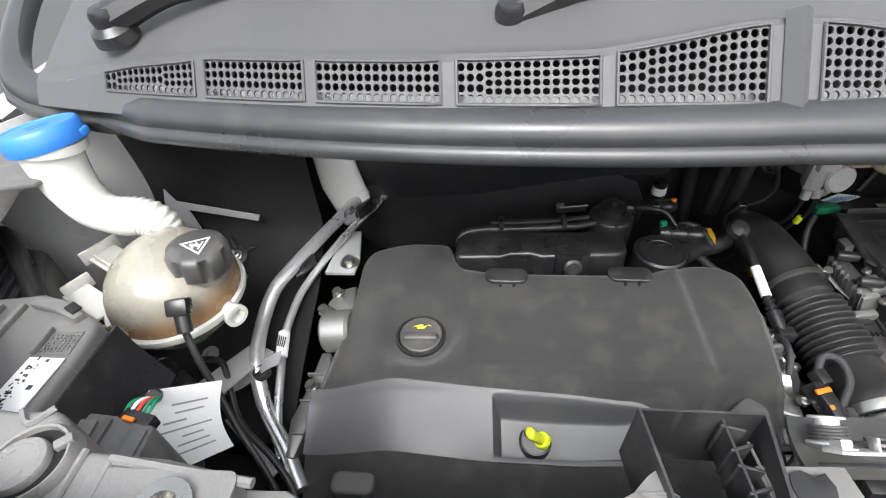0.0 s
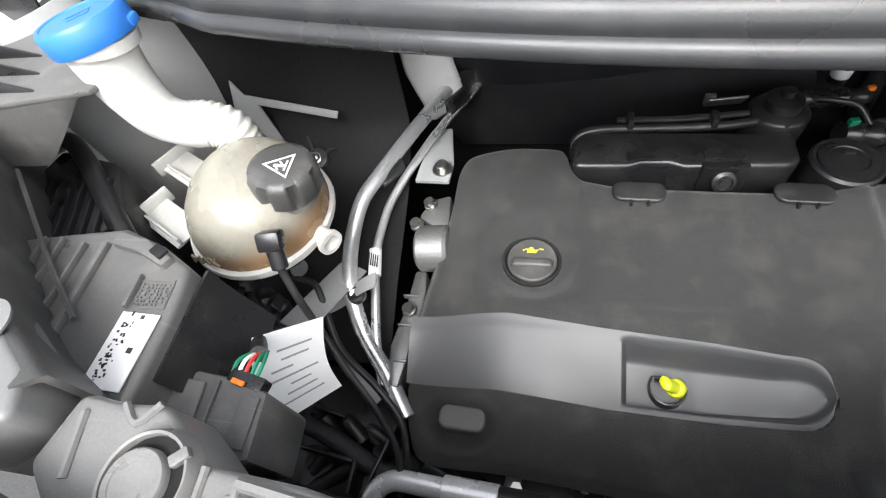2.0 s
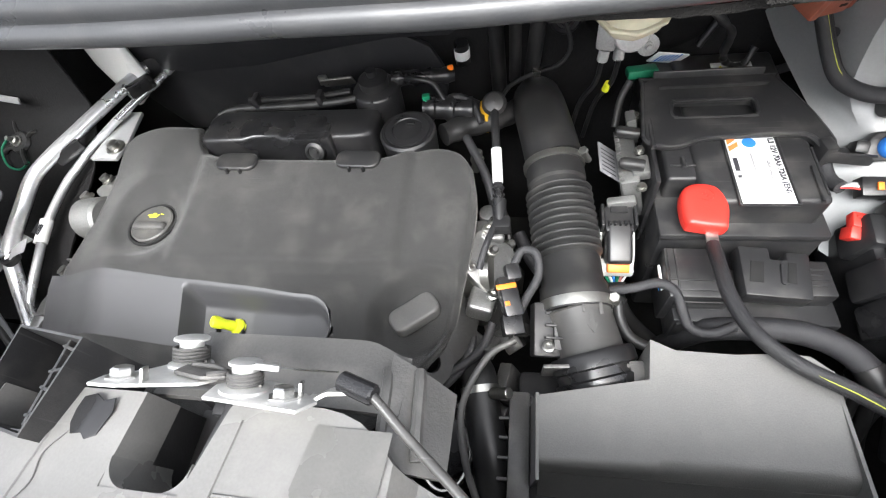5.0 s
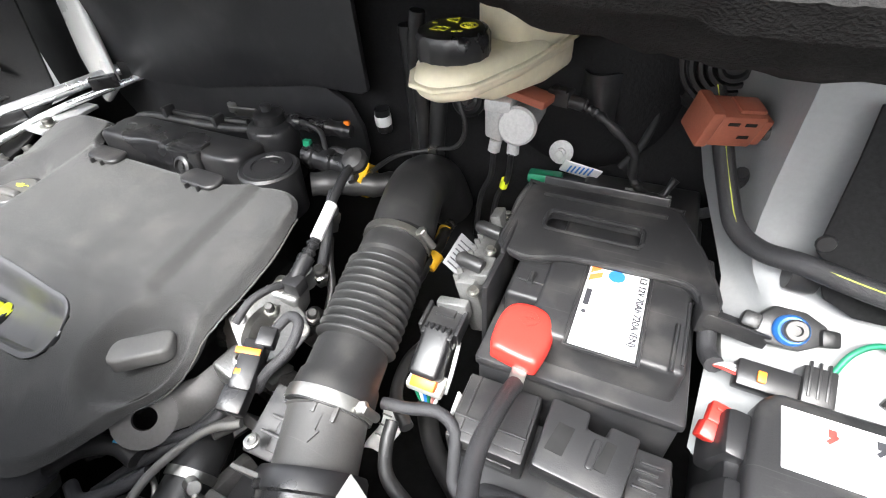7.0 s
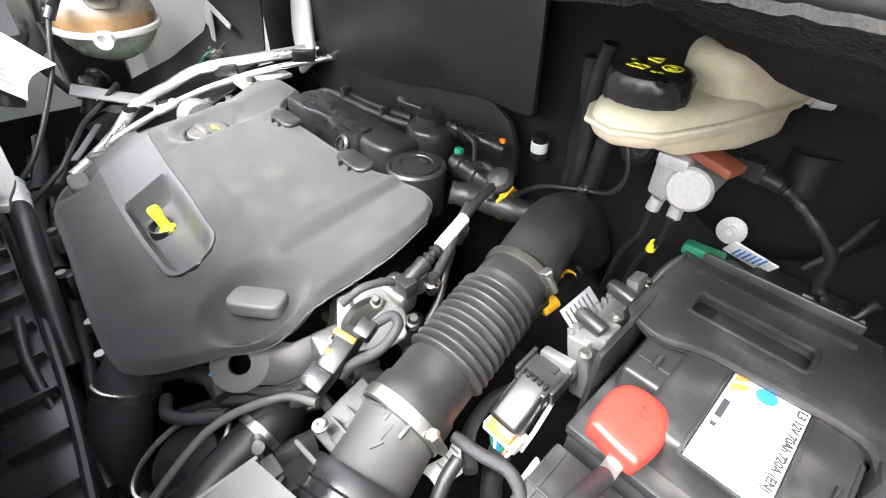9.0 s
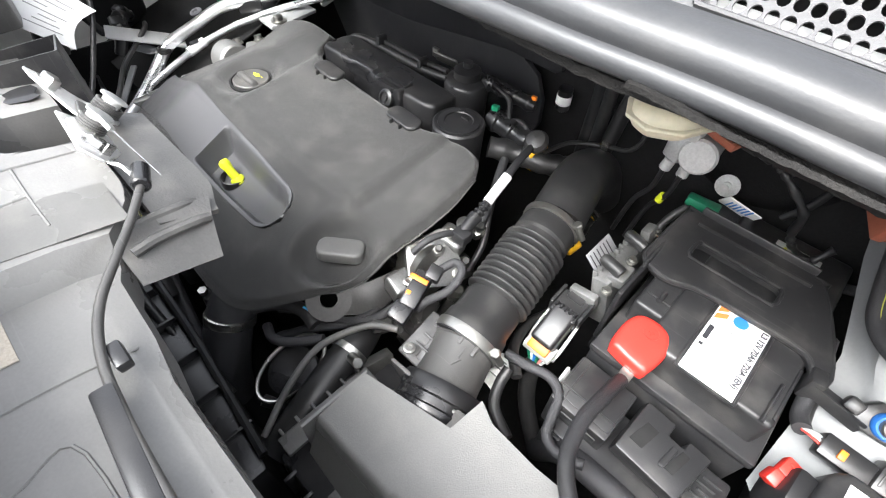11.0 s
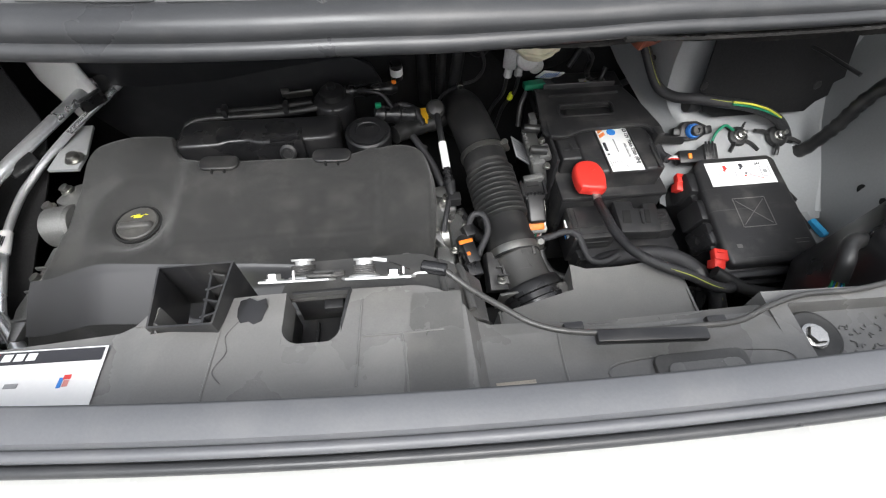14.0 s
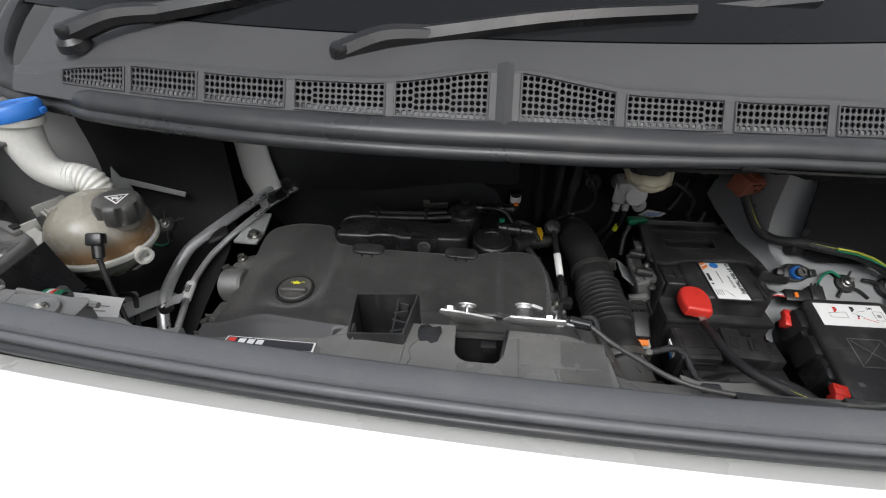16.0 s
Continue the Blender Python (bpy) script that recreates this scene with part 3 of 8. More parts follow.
tube(bm, seal_line, 0, res=2, section=bulb, rfun=seal_size)
part("bulb", bm, RUBBER, seal, angle=60)

# front seal strip over the slam panel's edge
bm = B()
strip = []
for k in range(-40, 41):
    x = MID + k * 0.02
    strip.append((x, front_edge(x) - 0.021, 1.223 - 0.01 * (x - MID) ** 2))
fs = thing("front_seal", "flat black rubber strip along the front edge", "rubber seal", (MID, 0.0, 1.2))
tube(bm, strip, 0, res=1, section=[(-0.021, 0.003), (-0.019, 0.0045), (-0.008, 0.0045), (-0.001, 0.003), (0.001, -0.001), (0.001, -0.03), (-0.018, -0.03), (-0.022, -0.004)])
part("upper_lip", bm, FRONTS, fs, angle=50)
bm = B()
tube(bm, strip, 0, res=1, section=[(0.0042 + 0.0036 * math.cos(2 * math.pi * k / 12), -0.0035 + 0.0042 * math.sin(2 * math.pi * k / 12)) for k in range(12)])
part("bead", bm, FRONTS, fs, angle=60)
bm = B()
tube(bm, strip, 0, res=1, section=[(0.0108 + 0.0036 * math.cos(2 * math.pi * k / 12), -0.0085 + 0.0046 * math.sin(2 * math.pi * k / 12)) for k in range(12)])
part("lower_bead", bm, RUBBER, fs, "dusty black lower bead", angle=60)


# ---- slam panel across the front ----
def slam_z(x, y):
    return interp(x, [(-0.3, 1.205), (-0.13, 1.19), (-0.04, 1.152), (-0.01, 1.156), (0.09, 1.156), (0.11, 1.161), (0.16, 1.164), (0.2, 1.165), (0.352, 1.158), (0.358, 1.14), (0.6, 1.138), (0.8, 1.115)]) - 0.12 * (y - 0.08)


def slam_solid(x, y):
    if 0.108 < x < 0.16 and 0.1 < y:
        return False  # scoop
    if x > 0.6205:
        return False  # tray beside the battery
    if y > 0.078 and 0.208 < x < 0.252:
        return False
    return True


def slam_back(x):
    return interp(x, [(-0.05, 0.095), (-0.04, 0.1), (0.085, 0.107), (0.105, 0.125), (0.315, 0.125), (0.335, 0.118), (0.352, 0.1), (0.37, 0.092), (0.42, 0.09), (0.45, 0.086), (0.64, 0.088)])


slam = thing("lock_carrier", "dusty grey-black plastic lock carrier across the front", "lock carrier", (MID, 0.06, 1.1))
bm = B()
xs = sorted(set([round(-0.05 + 0.01 * k, 4) for k in range(71)] + [0.108, 0.16, 0.208, 0.252, 0.355, 0.362]))
ys = [-0.03, -0.01, 0.012, 0.03, 0.05, 0.078, 0.085, 0.1, 0.112, 0.118, 0.125]
gridplate(bm, xs, ys, slam_solid, slam_z, 0.03)
for v in bm.verts:
    if v.co.y > 0.07 and 0.2515 < v.co.x < 0.2525:
        v.co.x += 0.2 * (v.co.y - 0.085)
    if v.co.y > 0.078:
        v.co.y = 0.078 + (v.co.y - 0.078) * (slam_back(v.co.x) - 0.078) / 0.047
for cx, sx in ((0.208, 1), (0.252, -1)):
    q = [(0.0, 0.0)] + [(sx * 0.014 * (1 - math.sin(radians(15 * k))), 0.014 * (1 - math.cos(radians(15 * k)))) for k in range(7)]
    prism(bm, q if sx < 0 else q[::-1], -0.05, -0.0004, Matrix.Translation((cx, 0.078, slam_z(cx, 0.082))), bev=0)
part("top_panel", bm, PANELP, slam, angle=30)


# ---- engine ----
bm = B()
box(bm, (0.05, 0.37, 0.69), (0.44, 0.26, 0.34), bev=0.02)
eng = thing("engine_block", "dark engine block under the acoustic cover", "engine", (0.08, 0.35, 0.53))
part("block", bm, DARK, eng)


def cover_z(x, y):
    z = interp(y, [(0.14, 0.885), (0.2, 0.912), (0.25, 0.935), (0.3, 0.958), (0.33, 0.966), (0.46, 0.979), (0.53, 0.992)])
    z -= 0.034 * smooth(-0.09, -0.21, x) * (1 - 0.35 * smooth(0.45, 0.53, y))
    z += 0.012 * smooth(0.25, 0.34, x) * smooth(0.3, 0.45, y)
    d = math.hypot((x + 0.078), (y - 0.385))
    z -= 0.006 * smooth(0.07, 0.045, d) + 0.013 * smooth(0.056, 0.034, d)
    for cx, cy, ang, a, b, deep in ((-0.145, 0.21, 0, 0.046, 0.031, 0.011), (0.293, 0.274, 38, 0.056, 0.042, 0.019)):
        u = (x - cx) * math.cos(radians(ang)) + (y - cy) * math.sin(radians(ang))
        w = -(x - cx) * math.sin(radians(ang)) + (y - cy) * math.cos(radians(ang))
        z -= deep * smooth(1.15, 0.65, math.hypot(u / a, w / b))
    # raised main field
    z += 0.008 * smooth(0.312, 0.326, y) * smooth(-0.03, -0.005, x) * smooth(0.278, 0.262, x)
    return z


BACK = [(-0.178, 0.5), (-0.168, 0.528), (-0.145, 0.538), (-0.06, 0.536), (-0.042, 0.528), (-0.034, 0.505), (-0.016, 0.485), (0.02, 0.476), (0.1, 0.472), (0.19, 0.47), (0.235, 0.473), (0.27, 0.484), (0.3, 0.484), (0.33, 0.472), (0.346, 0.45)]
RIGHT = [(0.326, 0.25), (0.338, 0.28), (0.35, 0.34), (0.354, 0.4), (0.346, 0.45)]
FRONT = [(-0.208, 0.21), (-0.203, 0.185), (-0.18, 0.17), (-0.1, 0.166), (0.0, 0.16), (0.1, 0.152), (0.2, 0.15), (0.25, 0.165), (0.3, 0.215), (0.326, 0.25)]
LEFT = [(-0.208, 0.21), (-0.214, 0.27), (-0.205, 0.34), (-0.19, 0.42), (-0.178, 0.5)]


def along(rows, s):
    line = spline([(*p, 0) for p in rows], 6)
    d = [0.0]
    for a, b in zip(line, line[1:]):
        d.append(d[-1] + (b - a).length)
    s *= d[-1]
    for i in range(len(line) - 1):
        if s <= d[i + 1] or i == len(line) - 2:
            return line[i].lerp(line[i + 1], (s - d[i]) / max(1e-9, d[i + 1] - d[i]))


ek = 132
tb = [along(BACK, k / ek) for k in range(ek + 1)]
tf = [along(FRONT, k / ek) for k in range(ek + 1)]
tl = [along(LEFT, k / ek) for k in range(ek + 1)]
tr = [along(RIGHT, k / ek) for k in range(ek + 1)]


band_edge_back = [(-0.212, 0.317), (-0.1, 0.313), (0.0, 0.303), (0.1, 0.296), (0.16, 0.29)]
band_edge_front = [(-0.212, 0.247), (-0.1, 0.239), (0.0, 0.231), (0.1, 0.228), (0.16, 0.229)]


def band_limits(x):
    back, front = interp(x, band_edge_back), interp(x, band_edge_front)
    if x > 0.16:  # rounded end
        k = max(0.0, 1 - ((x - 0.16) / 0.0401) ** 3) ** 0.45
        c = (back + front) / 2
        back, front = c + (back - c) * k, c + (front - c) * k
    return front, back


def cover_pt(u, v):
    i, j = round(u * ek), round(v * ek)
    p = (1 - v) * tf[i] + v * tb[i] + (1 - u) * tl[j] + u * tr[j]
    p -= (1 - u) * (1 - v) * tf[0] + u * v * tb[ek] + u * (1 - v) * tf[ek] + (1 - u) * v * tb[0]
    edge = min((p - tf[i]).length, (p - tb[i]).length, (p - tl[j]).length, (p - tr[j]).length)
    z = cover_z(p.x, p.y) - 0.01 * (1 - smooth(0, 0.014, edge)) ** 2
    # hole under the oil cap and well under the dipstick tray
    z -= 0.012 * smooth(0.0335, 0.029, math.hypot(p.x + 0.078, p.y - 0.387))
    front, back = band_limits(p.x)
    edge2 = min(p.y - front, back - p.y)
    w = smooth(0.006, 0.014, p.x) * smooth(0.001, 0.008, edge2) if p.x < 0.199 else 0.0
    return (p.x, p.y, z - 0.05 * w)


cover = thing("engine_cover", "black foam acoustic engine cover with moulded bulges", "engine cover", (0.08, 0.35, 0.9))
bm = B()
sheet(bm, ek, ek, cover_pt, 0.008)
part("shell", bm, FOAM, cover, angle=60)

# pale torn fibres along the cover's open edge
bm = B()
tube(bm, [(p.x + 0.0008 * noise.noise((k * 3.1, 0, 0)), p.y, cover_z(p.x, p.y) - 0.0125 + 0.0012 * noise.noise((k * 1.7, 4, 0))) for k, p in enumerate(tr)], 0.0011, n=5, res=0)
part("torn_edge", bm, FIBRE, cover, "pale torn fibre edge")

# smooth band with the dipstick tray
def band_pt(u, v):
    x = lerp(-0.214, 0.2, u)
    front, back = band_limits(x)
    y = lerp(front, back, v)
    z = lerp(cover_z(x, front), cover_z(x, back), v) + 0.0022 - 0.006 * (smooth(-0.2, -0.216, x))
    z = max(z, cover_z(x, y) + 0.0012)
    edge = min(y - front, back - y)
    floor = interp(x, [(0.014, 0.0), (0.022, 0.034), (0.09, 0.032), (0.15, 0.022), (0.185, 0.012), (0.2, 0.008)])
    return (x, y, z - floor * smooth(0.004, 0.015, edge))


bm = B()
sheet(bm, 120, 26, band_pt, 0.002)
part("trim_band", bm, BAND, cover, "smooth satin grey band with a sunken dipstick tray", angle=50)


def cover_pad(x, y, w, h, turn, name="cover_pad"):
    b = B()
    z = cover_z(x, y)
    prism(b, rrect(w, h, min(w, h) * 0.36), 0, 0.016, pose(x, y, z + 0.001, -6, 0, turn), bev=0.0035, seg=3)
    return part(name, b, PADR, cover, "rounded rubber fixing pad")


cover_pad(-0.145, 0.212, 0.05, 0.026, -2)
cover_pad(0.293, 0.278, 0.056, 0.03, 38)
for tx in (0.038, 0.204):
    b = B()
    prism(b, rrect(0.058, 0.027, 0.0115), 0, 0.006, pose(tx, 0.461, cover_z(tx, 0.461) - 0.001, 2, 0, -3), bev=0.0026, seg=3)
    tab = part("cover_tab", b, BATP, cover, "oval rubber tab on the cover's rear edge")
    b = B()
    for s in (-0.009, 0.009):
        box(b, (tx + s, 0.449, cover_z(tx, 0.449) + 0.001), (0.003, 0.012, 0.008), bev=0.0008)
    part("tab_clip", b, PLAST, tab)

# oil filler cap
oc = (-0.078, 0.387, cover_z(-0.078, 0.387) - 0.0062)
cap = thing("oil_filler_cap", "black oil filler cap with a yellow oil-can sign", "filler cap", oc)
b = B()
lathe(b, [(0.0285, 0.0), (0.0285, 0.0075), (0.0268, 0.0092), (0.0245, 0.0085), (0.0, 0.0082)], oc, None, 48)
part("cap_disc", b, SCOOPP, cap)
# added dark ring, painting the shaded gap round the cap
b = B()
lathe(b, [(0.0288, -0.006), (0.0338, -0.006), (0.0338, 0.0066), (0.0312, 0.007), (0.0288, 0.003)], oc, None, 48)
part("gap_shade_ring", b, DARK, cap)
b = B()
box(b, (oc[0], oc[1] - 0.006, oc[2] + 0.0108), (0.05, 0.012, 0.007), bev=0.0028, seg=3, taper=0.85)
part("grip_bar", b, SCOOPP, cap)
b = B()
zc = oc[2] + 0.0095
prism(b, [(-0.006, -0.003), (0.004, -0.003), (0.0075, 0.002), (0.003, 0.0005), (0.002, 0.002), (-0.006, 0.002)], 0, 0.0006, pose(oc[0], oc[1] + 0.011, zc), bev=0)
box(b, (oc[0] - 0.0085, oc[1] + 0.0122, zc), (0.005, 0.0012, 0.0006), (0, 0, 25), bev=0)
box(b, (oc[0] + 0.0105, oc[1] + 0.0135, zc), (0.005, 0.0012, 0.0006), (0, 0, -12), bev=0)
box(b, (oc[0] - 0.001, oc[1] + 0.0148, zc), (0.005, 0.001, 0.0006), bev=0)
part("oil_sign", b, YINK, cap, "yellow oil-can sign")

# dipstick
dc = Vector((0.063, 0.263, 0.911))
dip = thing("dipstick", "yellow dipstick handle in its black tube", "dipstick", dc)
b = B()
lathe(b, [(0.0185, -0.03), (0.0185, 0.004), (0.017, 0.0046), (0.016, 0.002), (0.015, -0.02), (0.0, -0.02)], dc, None, 32)
part("tube_collar", b, PLAST, dip)
b = B()
for k in range(4):
    box(b, dc + Vector((-0.006, 0.006 + 0.0024 * k, 0.002)), (0.012, 0.001, 0.006), bev=0)
part("seal_ribs", b, PLAST, dip)
b = B()
foot, tip = dc + Vector((0.008, 0.001, 0.002)), Vector((0.053, 0.259, 0.941))
lathe(b, [(0.0055, -0.016), (0.0058, 0.0), (0.0066, 0.006), (0.0066, 0.016), (0.0076, 0.021), (0.0082, 0.026), (0.0074, 0.03), (0.0045, 0.032), (0.0, 0.0325)], foot, tip, 28, wob=lambda a, h: 1 - 0.3 * abs(math.sin(a)) * smooth(0.004, 0.014, h))
lathe(b, [(0.0095, -0.006), (0.0102, 0.0), (0.009, 0.003), (0.005, 0.004)], foot, tip, 20)
part("handle", b, LIME, dip, "lime yellow handle")

# ---- rear of the engine: black plenum, breather, pipes, plugs ----
plen = thing("oil_separator", "glossy black plastic oil separator housing behind the cover", "housing", (0.09, 0.53, 0.93))
b = B()
prism(b, [(-0.036, 0.505), (-0.03, 0.498), (0.03, 0.499), (0.045, 0.505), (0.075, 0.505), (0.09, 0.498), (0.2, 0.5), (0.214, 0.51), (0.216, 0.555), (-0.02, 0.56), (-0.034, 0.545)],
      0.9, 0.992, bev=0.008, seg=3)
part("housing", b, PLAST, plen)
b = B()
prism(b, rrect(0.05, 0.012, 0.004, cx=0.134, cy=0.499), 0.955, 0.994, bev=0.002)
box(b, (0.134, 0.515, 0.994), (0.044, 0.016, 0.004), bev=0.001)
br = part("clip_bracket", b, PLAST, plen)
b = B()
lathe(b, [(0.013, 0), (0.013, 0.006), (0.009, 0.008), (0.009, 0.004), (0.004, 0.004), (0.004, 0.007), (0, 0.007)], (0.134, 0.492, 0.974), (0.134, 0.4, 1.02), 20)
part("rubber_grommet", b, HOSE, br)
b = B()
tube(b, [(-0.03, 0.535, 0.965), (-0.028, 0.555, 0.984), (0.0, 0.562, 0.991), (0.06, 0.563, 0.991), (0.14, 0.564, 0.993), (0.19, 0.573, 0.994)], 0.0055, n=10)
tube(b, [(0.02, 0.572, 0.997), (0.1, 0.573, 0.997), (0.17, 0.58, 0.998)], 0.004, n=8)
part("breather_line", b, HOSE, plen)
for x in (0.035, 0.13):
    b = B()
    box(b, (x, 0.567, 1.0), (0.008, 0.018, 0.016), bev=0.002)
    part("line_clip", b, PLAST, plen)
b = B()
lathe(b, [(0.031, -0.07), (0.033, -0.01), (0.033, 0.004), (0.03, 0.008), (0.02, 0.011), (0.02, 0.022), (0.015, 0.025), (0.007, 0.026), (0.007, 0.034), (0, 0.034)], (0.205, 0.585, 0.992), None, 28)
dome = part("valve_dome", b, PLAST, plen, "round black valve on the housing")
b = B()
for k in range(8):
    a = k * math.pi / 4
    box(b, (0.205 + 0.03 * math.cos(a), 0.585 + 0.03 * math.sin(a), 0.992), (0.004, 0.004, 0.016), (0, 0, math.degrees(a)), bev=0.0008)
part("rib", b, PLAST, dome)
b = B()
lathe(b, [(0.034, -0.06), (0.036, -0.012), (0.0365, 0.0), (0.034, 0.003), (0.029, 0.0015), (0.029, 0.004), (0.02, 0.005), (0.019, 0.0035), (0.0, 0.0035)], (0.259, 0.511, 0.986), None, 36)
disc = part("breather_disc", b, PLAST, plen, "round black breather diaphragm cover")
b = B()
box(b, (0.262, 0.52, 0.991), (0.012, 0.004, 0.003), bev=0.001)
part("moulded_mark", b, PLAST, disc)


def plug(name, label, p0, p1, r, collars=3, clip=None):
    """A round wiring plug with collars and a coloured latch."""
    t = thing(name, label, "connector", p0)
    p0, p1 = Vector(p0), Vector(p1)
    b = B()
    L = (p1 - p0).length
    prof = [(r * 0.8, 0)]
    for k in range(collars):
        h = L * (k + 0.2) / collars
        prof += [(r * 0.85, h), (r, h + L * 0.05), (r, h + L * 0.4 / collars), (r * 0.85, h + L * 0.5 / collars)]
    prof += [(r * 0.7, L)]
    lathe(b, prof, p0, p1, 16)
    part("plug_body", b, PLAST, t)
    if clip:
        b = B()
        d = (p1 - p0).normalized()
        c = p0 + (p1 - p0) * clip[0] + Vector((0, 0, r))
        box(b, c, (clip[2], clip[2] * 0.7, r * 0.5), (0, 0, math.degrees(math.atan2(d.y, d.x))), bev=0.001)
        part("latch", b, clip[1], t)
    return t


plug("sensor_plug", "black wiring plug with a small orange latch", (0.225, 0.6, 1.0), (0.31, 0.615, 0.99), 0.0115, 4, (0.95, ORANGE, 0.008))
plug("valve_plug", "black wiring plug with a small green seal", (0.27, 0.565, 0.978), (0.345, 0.57, 0.966), 0.017, 3, (0.1, GREEN, 0.01))
yc = thing("hose_clip", "yellow plastic securing clip on the breather hose", "clip", (0.348, 0.577, 0.935))
b = B()
lathe(b, [(0.0165, -0.005), (0.021, -0.005), (0.021, 0.005), (0.0165, 0.005)], (0.352, 0.573, 0.95), (0.452, 0.58, 0.94), 20)
box(b, (0.352, 0.566, 0.965), (0.012, 0.03, 0.008), (20, 0, 0), bev=0.0015)
part("ring", b, YELLOW, yc)
b = B()
tube(b, [(0.3, 0.53, 0.96), (0.33, 0.552, 0.955), (0.37, 0.57, 0.95), (0.405, 0.6, 0.945)], 0.016, n=14, rfun=lambda d, k: 0.015 + 0.001 * math.sin(d * 2500))
t = thing("breather_hose", "ribbed black breather hose to the intake duct", "hose", (0.35, 0.56, 0.93))
part("hose", b, HOSE, t)
# small bracket behind the valve
t = thing("sensor_bracket", "small bright metal bracket beside the valve", "bracket", (0.15, 0.6, 0.98))
b = B()
box(b, (0.148, 0.6, 1.0), (0.045, 0.003, 0.02), (30, 0, 6), bev=0.0008)
box(b, (0.128, 0.598, 1.005), (0.012, 0.006, 0.014), bev=0.001)
part("plate", b, STEEL, t)

# injector return sensor: ball, white band, stem
rod = thing("temperature_probe", "black pressure probe with a white band beside the cover", "sensor", (0.376, 0.41, 0.95))
pb, pe = Vector((0.369, 0.536, 1.003)), Vector((0.378, 0.418, 0.962))
b = B()
lathe(b, [(0.0, -0.013), (0.009, -0.011), (0.014, -0.004), (0.0155, 0.003), (0.012, 0.009), (0.0, 0.012)], pb, pb + Vector((0, -0.4, 0.6)), 20)
part("ball_cap", b, HOSE, rod)
b = B()
tube(b, [pb, lerp(pb, pe, 0.3) + Vector((0, 0, 0.006)), lerp(pb, pe, 0.8), pe], 0.005, n=10)
part("stem", b, PLAST, rod)
b = B()
tube(b, [lerp(pb, pe, 0.5) + Vector((0, 0, 0.003)), lerp(pb, pe, 0.83)], 0.0063, n=12, res=1)
part("white_band", b, PAPER, rod, "white paper band")
b = B()
for k in range(4):
    a = lerp(pb, pe, 0.87 + 0.07 * k)
    cyl(b, a, a + (pe - pb).normalized() * 0.004, 0.0072, n=12)
cyl(b, pe, pe + (pe - pb) * 0.22, 0.009, 0.007, n=12)
box(b, pe + (pe - pb) * 0.25 + Vector((0.002, 0, 0)), (0.02, 0.016, 0.016), bev=0.002)
part("collar", b, PLAST, rod)

# ---- intake duct ----
SLIM = 0.92


def slim(rows):
    return [(r * SLIM, h) for r, h in rows]


duct = thing("intake_duct", "black rubber intake duct with a ribbed bellows", "intake duct", (0.46, 0.42, 0.87))
A, J, L2 = Vector((0.425, 0.578, 0.958)), Vector((0.443, 0.485, 0.945)), Vector((0.462, 0.34, 0.912))
b = B()
tube(b, [(0.425, 0.66, 0.87), (0.422, 0.632, 0.925), A + Vector((0, 0, -0.002)), (0.436, 0.525, 0.953), J + Vector((0, 0.01, 0))], 0.037, n=24, rfun=lambda d, k: SLIM * lerp(0.036, 0.0385, k))
part("elbow", b, HOSE, duct)


def clamp(parent, p, d, r, w=0.009, screw=(1, 0)):
    d = Vector(d).normalized()
    b = B()
    lathe(b, [(r - 0.002, -w / 2), (r + 0.0012, -w / 2), (r + 0.0015, 0), (r + 0.0012, w / 2), (r - 0.002, w / 2)], p, Vector(p) + d, 36)
    c = part("hose_clamp", b, STEEL, parent, "bright steel band clamp")
    b = B()
    s = Vector((1, 0, 0)) * screw[0] + Vector((0, 0, 1)) * screw[1]
    s = (s - d * s.dot(d)).normalized()
    q = Vector(p) + s * (r + 0.004)
    tdir = d.cross(s).normalized()
    cyl(b, q - tdir * 0.012, q + tdir * 0.010, 0.004, n=12)
    cyl(b, q + tdir * 0.010, q + tdir * 0.016, 0.006, n=6)
    part("clamp_screw", b, STEEL, c)
    return c


dirn = (L2 - J).normalized()
clamp(duct, J, dirn, 0.0395 * SLIM, 0.008, (1, 0.4))
b = B()
Bs, Be = J + dirn * 0.008, J + dirn * 0.036
lathe(b, slim([(0.036, -0.008), (0.0385, 0.0), (0.0385, 0.018), (0.035, 0.021), (0.035, 0.028)]), Bs, Bs + dirn, 32)
part("sleeve", b, HOSE, duct)
b = B()
ribs = 10
prof = []
for k in range(ribs):
    h = 0.0088 * k
    prof += [(0.0345, h), (0.0395, h + 0.0016), (0.0428, h + 0.003), (0.0432, h + 0.004), (0.0428, h + 0.005), (0.0395, h + 0.0064), (0.0345, h + 0.008)]
lathe(b, slim(prof + [(0.035, 0.0088 * ribs)]), Be, Be + dirn, 36)
part("bellows", b, HOSE, duct, "deeply ribbed rubber bellows", angle=60)
b = B()
Ce = Be + dirn * (0.0088 * ribs)
lathe(b, slim([(0.035, -0.002), (0.038, 0.004), (0.038, 0.03), (0.0405, 0.034), (0.042, 0.05), (0.0415, 0.062)]), Ce, Ce + dirn, 32)
part("cuff", b, HOSE, duct)
De = Ce + dirn * 0.055
clamp(duct, De, dirn, 0.042 * SLIM, 0.011, (1, 0.25))

